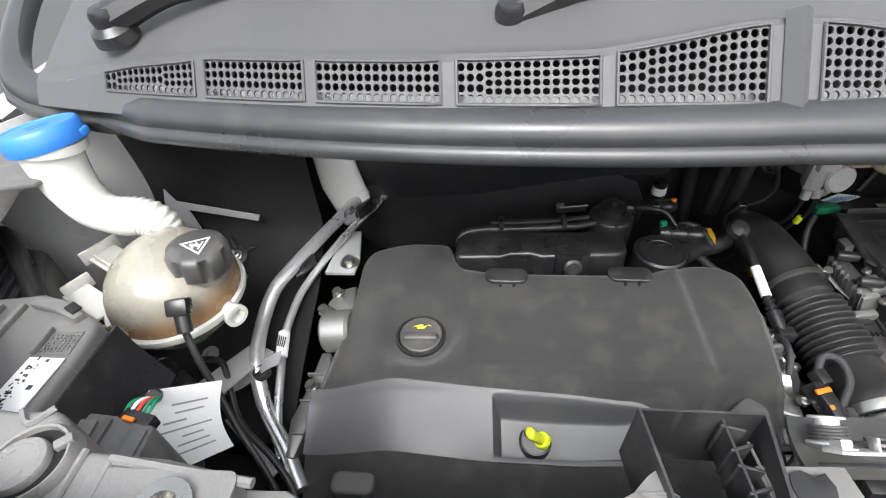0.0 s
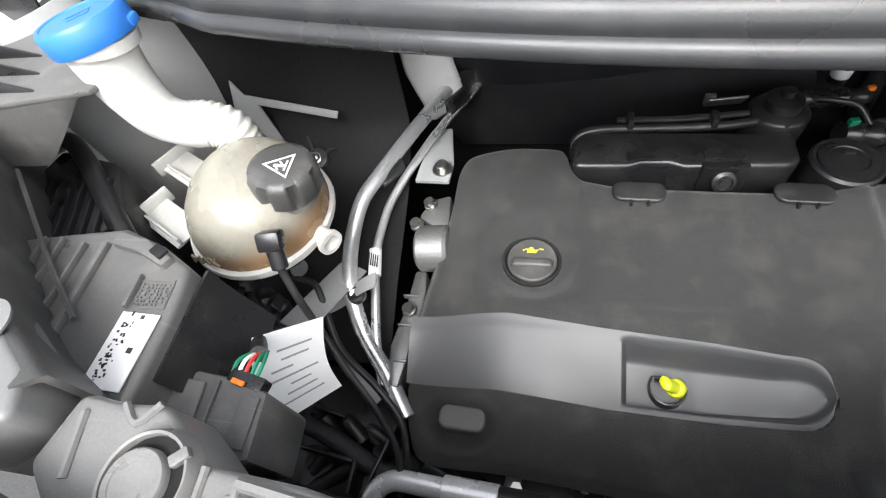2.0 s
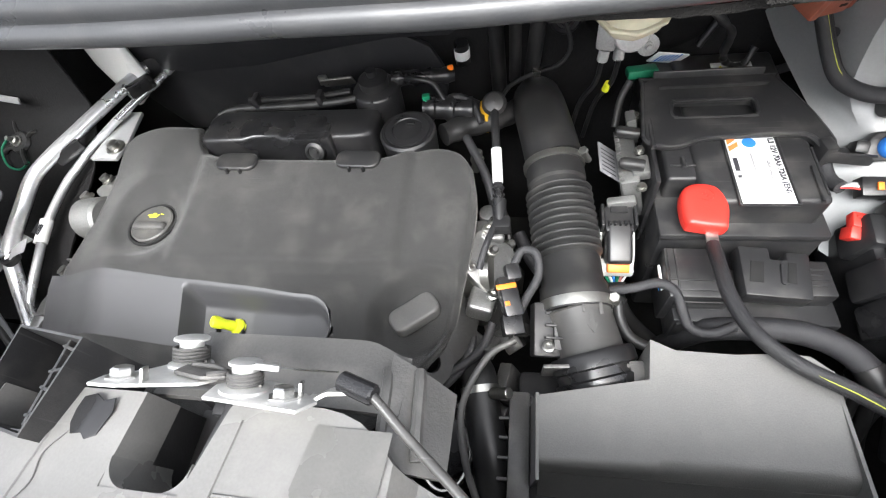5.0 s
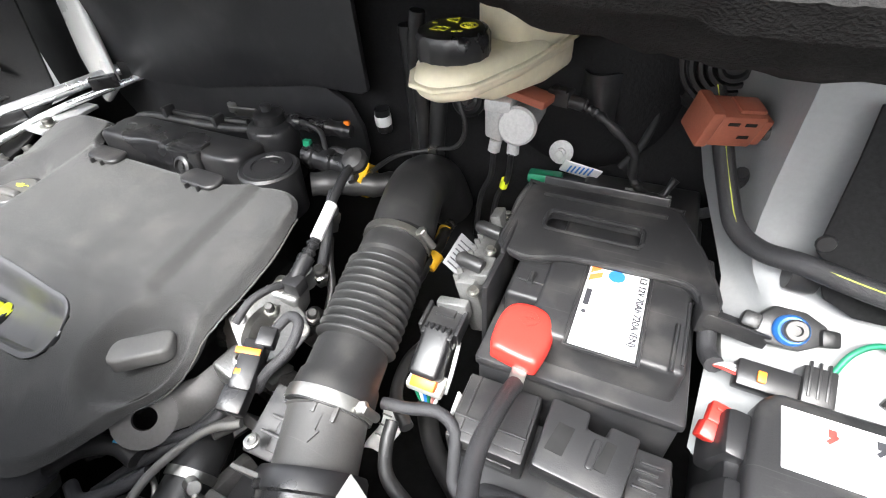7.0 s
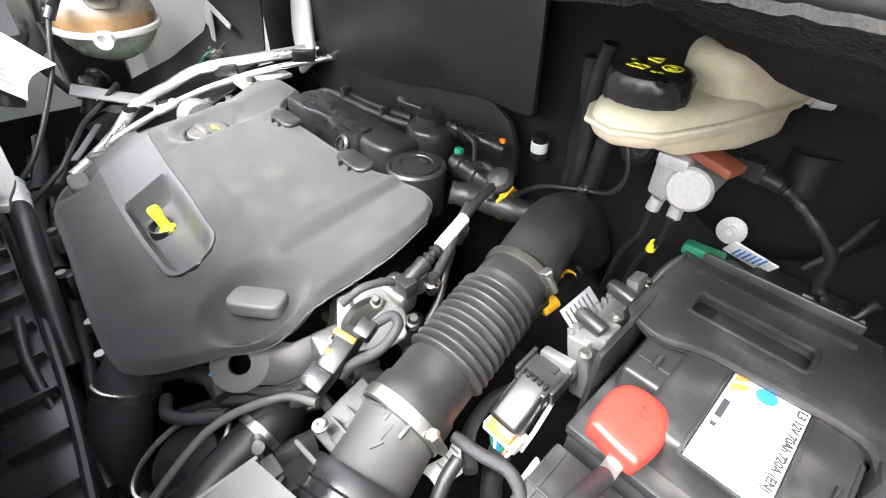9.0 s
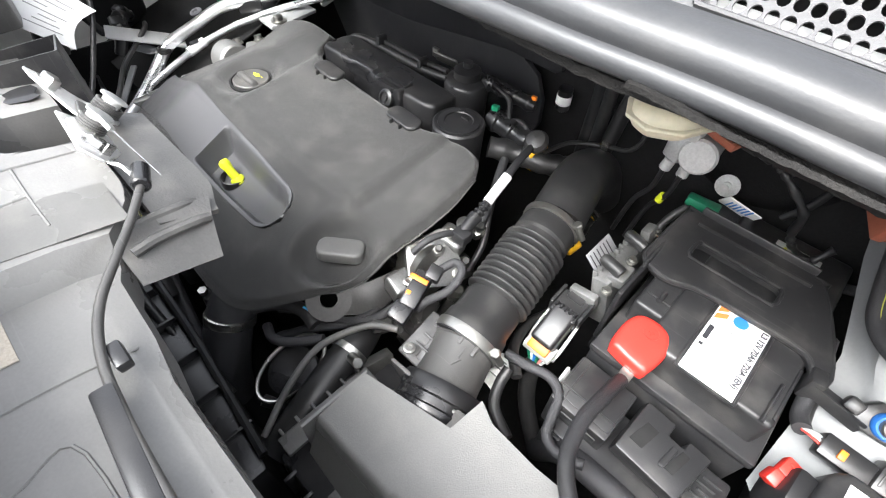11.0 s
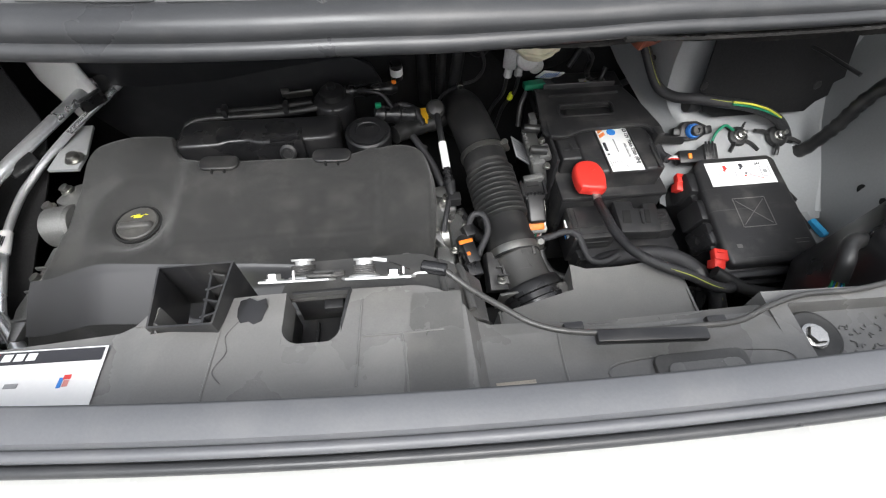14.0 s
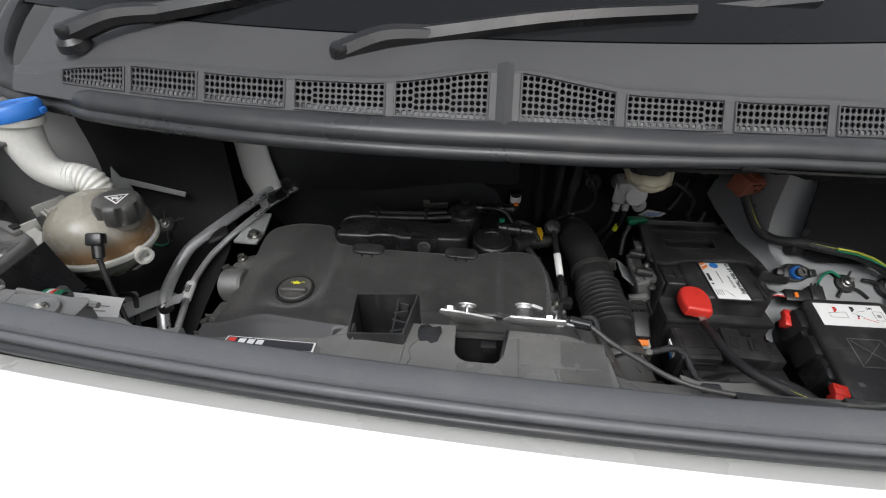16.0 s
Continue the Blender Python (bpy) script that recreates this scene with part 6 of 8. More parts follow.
for k in range(2):
    cable("tracer_wire", "bright green and yellow wire on the loom", [(0.838, 0.484, 1.018 + 0.004 * k), (0.872, 0.48, 1.013 + 0.0045 * k), (0.905, 0.478, 1.002 + 0.004 * k), (0.936, 0.479, 0.988)], 0.0018, (GREEN, TRACER)[k])
cable("release_cable", "thin black cable in front of the wing pad", [(0.93, 0.55, 1.075), (0.96, 0.53, 1.08), (0.98, 0.45, 1.085)], 0.003, PLAST)
bc = thing("brown_connector", "rust-brown plastic connector block on the wing", "connector", (0.71, 0.63, 1.02))
b = B()
cm = pose(0.72, 0.6, 1.076, 12, 8, 28) @ Matrix.Diagonal((0.68, 0.68, 0.68, 1))
for c, s, nm in (((0, 0, 0), (0.06, 0.045, 0.044), "shell"), ((-0.036, 0, 0.002), (0.016, 0.05, 0.05), "collar"), ((0.012, 0, 0.024), (0.035, 0.03, 0.006), "latch"), ((0.034, -0.008, 0.0), (0.012, 0.03, 0.036), "end_block")):
    tt = B()
    box(tt, c, s, bev=0.003)
    tt.transform(cm)
    part(nm, tt, BROWN, bc)
# dark bars in place of the shaded slots
b = B()
for c in ((-0.01, -0.0226, 0.012), (0.012, -0.0226, 0.012), (0.012, -0.0226, -0.006)):
    tt = B()
    box(tt, c, (0.014, 0.002, 0.004), bev=0)
    tt.transform(cm)
    merge(b, tt)
part("slot", b, DARK, bc)
b = B()
cyl(b, (0.748, 0.61, 1.066), (0.76, 0.613, 1.064), 0.007)
part("bolt", b, STEEL, bc)

# fuse box
fb = thing("fuse_box", "black fuse box with red clips and a white diagram label", "fuse box", (0.84, 0.34, 0.75))


def fz(y):
    return interp(y, [(0.24, 0.918), (0.43, 0.952)])


fm = Matrix.Translation((0.842, 0.335, 0.934)) @ pose(0, 0, 0, 9.5, 0, 0)
b = B()
prism(b, [(-0.066, -0.09), (0.07, -0.09), (0.078, -0.075), (0.076, 0.092), (0.066, 0.1), (-0.05, 0.1), (-0.062, 0.088), (-0.068, 0.03), (-0.07, -0.06)], -0.03, 0.004, fm, bev=0.007, seg=3)
part("lid", b, BATP, fb)
b = B()
box(b, (0.842, 0.335, 0.87), (0.155, 0.19, 0.1), (9.5, 0, 0), bev=0.006)
box(b, (0.845, 0.238, 0.905), (0.15, 0.012, 0.014), (9.5, 0, 0), bev=0.003)
box(b, (0.845, 0.234, 0.89), (0.146, 0.012, 0.012), (9.5, 0, 0), bev=0.003)
part("base", b, PLAST, fb)
b = B()
b.free()
pieces("side_rail", [((0.768, y, fz(y) - 0.03), (0.022, 0.038, 0.05), (9.5, 12, 0)) for y in (0.40, 0.35, 0.31)], PLAST, fb, 0.006)
for y, z in ((0.412, 0.928), (0.266, 0.921)):
    b = B()
    box(b, (0.764, y, z), (0.022, 0.018, 0.012), (9.5, 8, -10), bev=0.002)
    box(b, (0.758, y - 0.011, z - 0.007), (0.018, 0.014, 0.018), (25, 10, -10), bev=0.002)
    box(b, (0.764, y + 0.002, z + 0.0065), (0.012, 0.003, 0.003), (9.5, 8, -10), bev=0.0005)
    part("red_clip", b, RED, fb, "red locking clip")
b = B()
tt = B()
box(tt, (0.006, 0.066, 0.0046), (0.108, 0.044, 0.0008), bev=0)
tt.transform(fm)
merge(b, tt)
fl = part("diagram_label", b, PAPER, fb, "white jump-start diagram label")


def marks(parent, m, rows, material, name="print_bars", z=0.0054):
    b = B()
    for x, y, w, h, r in rows:
        tt = B()
        box(tt, (x, y, z), (w, h, 0.0004), (0, 0, r), bev=0)
        tt.transform(m)
        merge(b, tt)
    return part(name, b, material, parent)


marks(fl, fm, [(-0.018, 0.078, 0.005, 0.006, 0), (-0.018, 0.074, 0.009, 0.003, 45), (0.012, 0.06, 0.003, 0.003, 0), (0.03, 0.057, 0.022, 0.0008, -20)], INKR, "red_marks")
marks(fl, fm, [(0.01, 0.080, 0.006, 0.006, 0), (0.01, 0.076, 0.009, 0.003, 45), (0.014, 0.064, 0.003, 0.003, 0)], INK, "black_marks")
marks(fl, fm, [(-0.016, 0.060, 0.028, 0.0007, 0), (-0.016, 0.070, 0.026, 0.0007, 6), (-0.03, 0.065, 0.0007, 0.01, 0), (-0.003, 0.065, 0.0007, 0.01, 0),
               (0.022, 0.074, 0.014, 0.0007, 12), (0.04, 0.066, 0.0007, 0.018, 0), (0.054, 0.066, 0.0007, 0.018, 0), (0.047, 0.075, 0.014, 0.0007, 0),
               (0.047, 0.057, 0.014, 0.0007, 0), (0.047, 0.066, 0.006, 0.006, 0), (0.015, 0.066, 0.02, 0.0006, -30)], GREYINK, "line_drawing")
tw = fm @ Matrix.Translation((0.034, 0.079, 0.0052))
words("24V", 0.006, tw, INK, fl)
for nm, rows in (("moulded_frame", [(0.0, 0.02, 0.052, 0.0012, 0), (0.0, -0.03, 0.052, 0.0012, 0), (-0.026, -0.005, 0.0012, 0.05, 0), (0.026, -0.005, 0.0012, 0.05, 0), (0, -0.005, 0.062, 0.001, 43), (0, -0.005, 0.062, 0.001, -43)]), ("moulded_arrow", [(-0.045, -0.06, 0.008, 0.006, 0)]),
                 ("moulded_bar", [(0.055, -0.062, 0.022, 0.001, 0)]), ("moulded_bar", [(0.055, -0.056, 0.022, 0.001, 0)])):
    marks(fb, fm, rows, GREYP, nm, z=0.0043)
b = B()
box(b, (0.926, 0.36, 0.915), (0.012, 0.02, 0.03), (0, 0, 10), bev=0.003)
box(b, (0.93, 0.33, 0.895), (0.02, 0.05, 0.04), bev=0.003)
part("side_latch", b, PLAST, fb)
bt = thing("blue_tab", "bright blue plastic tab on a pale bracket", "tab", (0.965, 0.32, 0.86))
b = B()
box(b, (0.955, 0.325, 0.885), (0.045, 0.06, 0.004), (5, 0, 0), bev=0.001)
part("pale_bracket", b, WHITE_SHADED, bt)
b = B()
box(b, (0.972, 0.318, 0.893), (0.012, 0.034, 0.01), (0, 0, 10), bev=0.003)
part("blue_clip", b, BLUEL, bt)

# heavy cables in front of the battery
cable("battery_cable", "heavy braided battery cable with a yellow tracer", [(0.6105, 0.378, 0.932), (0.6085, 0.362, 0.938), (0.607, 0.34, 0.945), (0.606, 0.305, 0.953), (0.615, 0.265, 0.961), (0.64, 0.235, 0.965), (0.675, 0.216, 0.963), (0.712, 0.204, 0.948), (0.745, 0.206, 0.932), (0.77, 0.224, 0.908)], 0.0072, BRAID, n=12, stripe=TRACER)
cable("main_loom", "thick black main loom with a yellow tracer", [(0.585, 0.318, 0.79), (0.608, 0.308, 0.86), (0.645, 0.301, 0.887), (0.69, 0.296, 0.893), (0.725, 0.281, 0.892), (0.748, 0.254, 0.888), (0.762, 0.222, 0.878), (0.768, 0.19, 0.84)], 0.0128, BRAID, n=14, stripe=TRACER)
cable("loom_tape", "black taped collar on the main loom", [(0.742, 0.263, 0.89), (0.756, 0.236, 0.883)], 0.0142, HOSE, n=14)
cable("thin_hose", "thin black hose curving past the junction box", [(0.505, 0.335, 0.9), (0.53, 0.337, 0.905), (0.556, 0.342, 0.908), (0.574, 0.335, 0.902), (0.581, 0.316, 0.892), (0.588, 0.3, 0.886), (0.606, 0.293, 0.888), (0.63, 0.3, 0.894)], 0.0055, BRAID, category="hose")
cable("plug_hose", "black branch hose beside the flow meter", [(0.515, 0.33, 0.885), (0.518, 0.31, 0.875), (0.53, 0.29, 0.87), (0.56, 0.275, 0.87)], 0.0064, HOSE, category="hose")
cable("lower_cable", "black cable running under the fuse box", [(0.745, 0.24, 0.92), (0.79, 0.215, 0.905), (0.84, 0.205, 0.9), (0.88, 0.205, 0.9), (0.9, 0.225, 0.9), (0.895, 0.25, 0.89)], 0.0095, HOSE)
for k in range(7):
    x = 0.685 + 0.011 * k
    cable("loom_branch", "black loom branch dropping behind the headlamp", [(x, 0.25 - 0.003 * k, 0.88), (x + random.uniform(-0.01, 0.01), 0.215, 0.84), (x + random.uniform(-0.02, 0.02), 0.18 + random.uniform(-0.02, 0.02), 0.77)], random.uniform(0.004, 0.008), HOSE, group="loom branches")
lampl = thing("lamp_loom", "taped black loom with bare coloured wires", "cable", (0.87, 0.19, 0.98))
b = B()
tube(b, [(0.795, 0.152, 1.035), (0.797, 0.165, 1.055), (0.806, 0.18, 1.06), (0.83, 0.19, 1.055), (0.87, 0.2, 1.03)], 0.0095, n=12)
part("sleeve", b, HOSE, lampl)
for k, m_ in enumerate((GREEN, INKB, LIME, PAPER, BLUEL, GREEN)):
    b = B()
    x = 0.786 + 0.004 * k
    tube(b, [(lerp(x, 0.795, 0.5), 0.154, 1.036), (x, 0.144, 1.02), (x + 0.002, 0.137, 1.0)], 0.0017, n=6)
    part("wire", b, m_, lampl)
hr = thing("headlamp_right", "black rear shell of the headlamp unit", "headlamp", (0.87, 0.17, 0.9))
b = B()
prism(b, [(-0.07, -0.045), (0.07, -0.045), (0.1, 0.03), (0.06, 0.075), (0.0, 0.06), (-0.05, 0.02)], -0.16, 0.0, pose(0.885, 0.17, 1.075, 6, 6, 10), bev=0.012, seg=3)
part("shell", b, PLAST, hr)
b = B()
tube(b, [(0.83, 0.15, 1.075), (0.85, 0.185, 1.08), (0.9, 0.215, 1.085), (0.95, 0.235, 1.09)], 0.005, n=8)
box(b, (0.92, 0.165, 1.085), (0.07, 0.05, 0.02), (6, 6, 20), bev=0.004)
part("rim", b, HOSE, hr)
b = B()
box(b, (0.8, 0.135, 0.99), (0.06, 0.05, 0.03), (15, 0, 10), bev=0.003)
part("plug_socket", b, PLAST, hr)

# ---- left side ----
lw = thing("inner_wing_left", "white painted suspension tower and black-lined inner wing", "inner wing", (-0.45, 0.45, 0.7), kind="structure")
tow = [(-0.66, 0.5), (-0.625, 0.462), (-0.59, 0.455), (-0.555, 0.475), (-0.53, 0.52), (-0.512, 0.57), (-0.502, 0.61), (-0.5, 0.65)]


def tower_pt(u, v):
    p = along(tow, u)
    return (p.x - 0.02 * v - 0.03 * smooth(0.6, 1.0, v), p.y, lerp(0.8, 1.22, v))


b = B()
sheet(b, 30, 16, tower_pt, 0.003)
part("tower", b, WHITE_HALF_SHADED, lw, angle=60)
b = B()
sheet(b, 16, 24, lambda u, v: (lerp(-0.54, -0.25 - 0.012 * smooth(0.5, 1.0, v), u), interp(v, [(0, 0.28), (0.2, 0.38), (0.45, 0.5), (0.6, 0.58), (1, 0.62)]) , interp(v, [(0, 0.86), (0.2, 0.9), (0.45, 0.935), (0.6, 0.985), (1, 1.22)])), 0.003)
part("liner", b, INSUL, lw, "matt black liner")
b = B()
prism(b, [(-0.03, 0.2), (0.035, 0.2), (0.04, 0.08), (0.05, 0.0), (-0.01, -0.03), (-0.032, 0.05)], 0, 0.016, Matrix.Translation((-0.228, 0.652, 0.972)) @ pose(0, 0, 0, 80, -8, -4), bev=0.008, seg=3)
part("post", b, WHITE, lw, "white stamped post")
b = B()
prism(b, [(-0.236, 0.5), (-0.19, 0.498), (-0.187, 0.53), (-0.198, 0.6), (-0.226, 0.6)], 0.957, 0.963, bev=0.001)
part("foot_plate", b, WHITE_SHADED, lw)
b = B()
wm = Matrix.Translation((-0.41, 0.572, 1.032)) @ pose(0, 0, 0, 78, 0, -6)
prism(b, [(-0.09, 0.012), (-0.085, 0.034), (-0.07, 0.014), (0.07, -0.004), (0.066, -0.014), (-0.052, 0.0), (-0.03, -0.06), (-0.018, -0.1), (-0.03, -0.1), (-0.07, -0.035), (-0.1, -0.03)], 0, 0.003, wm, bev=0.0006)
part("white_strip", b, WHITE_SHADED, lw, "bare white edge of a cut-out")
sb = thing("mount_bolt", "zinc bolt on the white foot plate", "bolt", (-0.201, 0.52, 0.963))
b = B()
lathe(b, [(0.014, 0), (0.014, 0.0025), (0.0085, 0.003), (0.0085, 0.010), (0.006, 0.0115), (0, 0.0115)], (-0.201, 0.52, 0.963), None, 18)
part("bolt_head", b, STEEL, sb)
for x, y, z in ((-0.418, 0.457, 0.925), (-0.391, 0.388, 0.906)):
    t = thing("grommet", "grey oval grommet in the black liner", "grommet", (x, y, z), "grommets")
    b = B()
    lathe(b, [(0.012, 0), (0.0125, 0.003), (0.006, 0.004), (0.005, 0.001), (0, 0.001)], (x, y, z), (x, y - 0.03, z + 0.1), 18)
    part("ring", b, GREYSTEEL, t)
rivet_sensor(-0.388, 0.538, 0.964, 30, "zinc earth stud on the black liner")
cable("green_earth_wire", "green earth wire looping on the liner", [(-0.406, 0.54, 0.972), (-0.416, 0.523, 0.962), (-0.405, 0.503, 0.948), (-0.382, 0.498, 0.944), (-0.366, 0.508, 0.95)], 0.0018, GREEN)
pl_ = thing("stud_plate", "white painted plate behind the earth stud", "plate", (-0.39, 0.548, 0.96))
b = B()
prism(b, [(-0.02, -0.012), (0.012, -0.016), (0.02, 0.0), (0.016, 0.016), (-0.014, 0.02)], 0, 0.002, pose(-0.388, 0.543, 0.9615, 32, 0, 0), bev=0.0005)
part("sheet", b, WHITE_SHADED, pl_)
t = thing("liner_knob", "round black rubber knob on the liner", "knob", (-0.34, 0.573, 0.963))
b = B()
lathe(b, [(0.014, 0), (0.013, 0.006), (0.008, 0.009), (0, 0.0095)], (-0.34, 0.573, 0.963), (-0.34, 0.4, 1.03), 20)
part("knob", b, HOSE, t)

# refrigerant pipes
acp = thing("refrigerant_pipes", "bright zinc refrigerant pipes beside the engine", "pipes", (-0.25, 0.45, 0.9))
main = [(-0.178, 0.69, 1.005), (-0.193, 0.666, 1.0), (-0.235, 0.588, 0.99), (-0.262, 0.532, 0.984), (-0.28, 0.492, 0.98), (-0.297, 0.455, 0.972), (-0.304, 0.41, 0.955), (-0.3, 0.365, 0.944), (-0.294, 0.34, 0.935), (-0.276, 0.301, 0.91), (-0.24, 0.256, 0.896), (-0.21, 0.212, 0.885)]
b = B()
tube(b, main, 0.0098, n=16, res=10)
part("thick_pipe", b, PIPE, acp)
b = B()
tube(b, [(-0.155, 0.692, 0.99), (-0.172, 0.655, 0.985), (-0.212, 0.588, 0.975), (-0.24, 0.532, 0.965), (-0.258, 0.495, 0.955), (-0.27, 0.46, 0.947), (-0.276, 0.40, 0.933), (-0.268, 0.345, 0.92), (-0.258, 0.29, 0.905), (-0.245, 0.245, 0.89)], 0.0058, n=12, res=10)
part("thin_pipe", b, PIPE, acp)
for p in ((-0.268, 0.505, 0.972), (-0.19, 0.625, 0.992)):
    b = B()
    box(b, p, (0.042, 0.012, 0.022), (0, 0, 55), bev=0.003)
    part("pipe_clip", b, PLAST, acp)
b = B()
lathe(b, [(0.011, 0), (0.011, 0.008), (0.008, 0.009), (0.008, 0.006), (0, 0.006)], (-0.284, 0.335, 0.936), None, 16)
part("bolt", b, PLAST, acp)
b = B()
box(b, (-0.168, 0.672, 1.0), (0.05, 0.016, 0.03), (0, 0, 20), bev=0.004)
part("end_block", b, HOSE, acp)
t = thing("pipe_label", "small white barcode label on the thin pipe", "label", (-0.275, 0.38, 0.93))
b = B()
tube(b, [(-0.2775, 0.405, 0.9345), (-0.273, 0.37, 0.927)], 0.0085, n=10, res=1)
tp = part("sheet", b, PAPER, t)
b = B()
for k in range(5):
    box(b, (-0.281 + 0.003 * k, 0.388 - 0.001 * k, 0.9405), (0.0014, 0.018, 0.0008), (0, 0, 8), bev=0)
part("print_bars", b, INK, tp)
t = thing("pipe_tag", "crumpled transparent grey tag on the pipe", "tag", (-0.32, 0.32, 0.92))
b = B()
sheet(b, 14, 4, lambda u, v: (lerp(-0.36, -0.262, u), lerp(0.302, 0.352, u) + 0.018 * (v - 0.5), lerp(0.918, 0.945, u) + 0.004 * math.sin(u * 9) + 0.006 * v), 0.0008)
part("sheet", b, GREYSTEEL, t)

# engine mount
em_ = thing("engine_mount", "cast aluminium engine mount beside the cover", "engine mount", (-0.22, 0.4, 0.85))
b = B()
cyl(b, (-0.222, 0.415, 0.925), (-0.18, 0.415, 0.93), 0.03, n=28, bev=0.004)
part("bush_housing", b, ALU, em_)
b = B()
prism(b, [(-0.23, 0.46), (-0.218, 0.49), (-0.19, 0.5), (-0.185, 0.45), (-0.2, 0.44)], 0.9, 0.935, bev=0.005)
part("rear_lug", b, ALU, em_)
b = B()
prism(b, [(-0.235, 0.24), (-0.222, 0.24), (-0.214, 0.3), (-0.208, 0.36), (-0.212, 0.395), (-0.228, 0.395), (-0.232, 0.34), (-0.242, 0.29)], 0.86, 0.905, bev=0.005)
part("arm", b, ALU, em_)
for y in (0.27, 0.315, 0.355):
    b = B()
    box(b, (-0.226, y, 0.906), (0.02, 0.003, 0.008), bev=0.001)
    part("web", b, ALU, em_)
for p in ((-0.228, 0.445, 0.935), (-0.215, 0.48, 0.935), (-0.224, 0.335, 0.906)):
    b = B()
    lathe(b, [(0.0095, 0), (0.0095, 0.003), (0.007, 0.0035), (0.007, 0.01), (0, 0.0105)], p, (p[0] - 0.03, p[1], p[2] + 0.1), 12)
    part("bolt", b, STEEL, em_)

# coolant expansion tank
tk = thing("expansion_tank", "round translucent coolant expansion tank, amber with coolant", "coolant tank", (-0.36, 0.365, 0.98))
TC = Vector((-0.358, 0.365, 1.062))
TS = 0.9
TA = Vector((0.10, 0.02, 1.0)).normalized()


def tank_wob(a, h):
    return TS * (1 + 0.05 * math.cos(2 * a + 0.5))


b = B()
lathe(b, [(0.081, 0.002), (0.0805, 0.012), (0.078, 0.024), (0.072, 0.038), (0.063, 0.05), (0.05, 0.061), (0.033, 0.068), (0.014, 0.071), (0, 0.0715)], TC, TC + TA, 48, wob=tank_wob)
part("upper_shell", b, TANKP, tk, "cloudy translucent upper shell with amber coolant inside", angle=60)
b = B()
lathe(b, [(0.08, -0.008), (0.086, -0.007), (0.087, -0.003), (0.086, 0.001), (0.08, 0.002)], TC, TC + TA, 48, wob=tank_wob)
part("weld_flange", b, FILLERW, tk, "pale welded flange")
b = B()
lathe(b, [(0, -0.06), (0.03, -0.058), (0.055, -0.045), (0.072, -0.025), (0.08, -0.008)], TC, TC + TA, 40, wob=tank_wob)
part("lower_shell", b, TANKL, tk, "greenish lower shell", angle=60)
words("MAX", 0.013, Matrix.Translation(TC + Vector((-0.038, -0.0735, 0.014))) @ pose(0, 0, 0, 78, 0, -8), TANKP, tk, 0.001, name="level_mark")
b = B()
CC = Vector((-0.306, 0.36, 1.106))
lathe(b, [(0.024, -0.012), (0.026, 0.0)], CC, CC + TA, 24)
part("neck", b, TANKP, tk)
b = B()
lathe(b, [(0.03, 0.0), (0.0325, 0.004), (0.0325, 0.024), (0.0295, 0.030), (0.023, 0.0325), (0, 0.033)], CC, CC + TA, 98,
      wob=lambda a, h: 1 - (0.17 * smooth(0.45, 0.85, math.cos(a * 7)) if 0.003 < h < 0.028 else 0.0))
kc = part("pressure_cap", b, SCOOPP, tk, "lobed black pressure cap with a white sign", angle=45)
b = B()
cmx = Matrix.Translation(CC + TA * 0.0332) @ TA.to_track_quat("Z", "Y").to_matrix().to_4x4() @ pose(-0.003, 0, 0, 0, 0, -10)
for rows in ([(-0.015, -0.012), (0.015, -0.012), (0.0125, -0.0102), (-0.012, -0.0102)], [(0.015, -0.012), (0.0, 0.015), (0.0, 0.0118), (0.0125, -0.0102)], [(0.0, 0.015), (-0.015, -0.012), (-0.012, -0.0102), (0.0, 0.0118)],
             [(-0.002, -0.006), (0.001, -0.006), (0.001, 0.004), (-0.002, 0.004)], [(-0.006, -0.008), (0.006, -0.008), (0.006, -0.0065), (-0.006, -0.0065)], [(0.002, -0.004), (0.005, -0.001), (0.004, 0.0), (0.001, -0.003)], [(-0.005, -0.002), (-0.002, 0.001), (-0.003, 0.002), (-0.006, -0.001)]):
    prism(b, rows, 0, 0.0005, cmx, bev=0)
part("warning_sign", b, WHITEINK, kc, "white hot-coolant triangle")
b = B()
lathe(b, [(0.011, -0.012), (0.011, 0.006), (0.0135, 0.007), (0.0135, 0.012), (0.009, 0.012), (0.008, 0.002), (0, 0.002)], (-0.287, 0.342, 1.05), (-0.268, 0.33, 1.05), 20)
part("outlet_stub", b, FILLERW, tk)
for cx, cy, ang in ((-0.48, 0.428, -28), (-0.468, 0.352, -28)):
    b = B()
    box(b, (cx, cy, 1.055), (0.07, 0.036, 0.004), (0, 4, ang), bev=0.001)
    box(b, (cx - 0.034 * math.cos(radians(ang)), cy - 0.034 * math.sin(radians(ang)), 1.062), (0.004, 0.05, 0.02), (0, 0, ang), bev=0.001)
    box(b, (cx, cy - 0.014, 1.06), (0.06, 0.003, 0.012), (0, 4, ang), bev=0.001)
    part("fixing_tab", b, FILLERW, tk, "white moulded fixing tab")
b = B()
box(b, (-0.302, 0.297, 1.108), (0.022, 0.016, 0.018), (-40, 0, 10), bev=0.003)
cyl(b, (-0.302, 0.298, 1.105), (-0.298, 0.283, 1.085), 0.0078)
part("hose_coupling", b, PLAST, tk)
cable("overflow_hose", "thin black hose running down from the coolant tank", [(-0.298, 0.283, 1.085), (-0.29, 0.27, 1.055), (-0.277, 0.255, 1.02), (-0.255, 0.23, 0.985), (-0.225, 0.2, 0.95), (-0.205, 0.17, 0.92), (-0.2, 0.13, 0.89)], 0.0038, HOSE, category="hose")
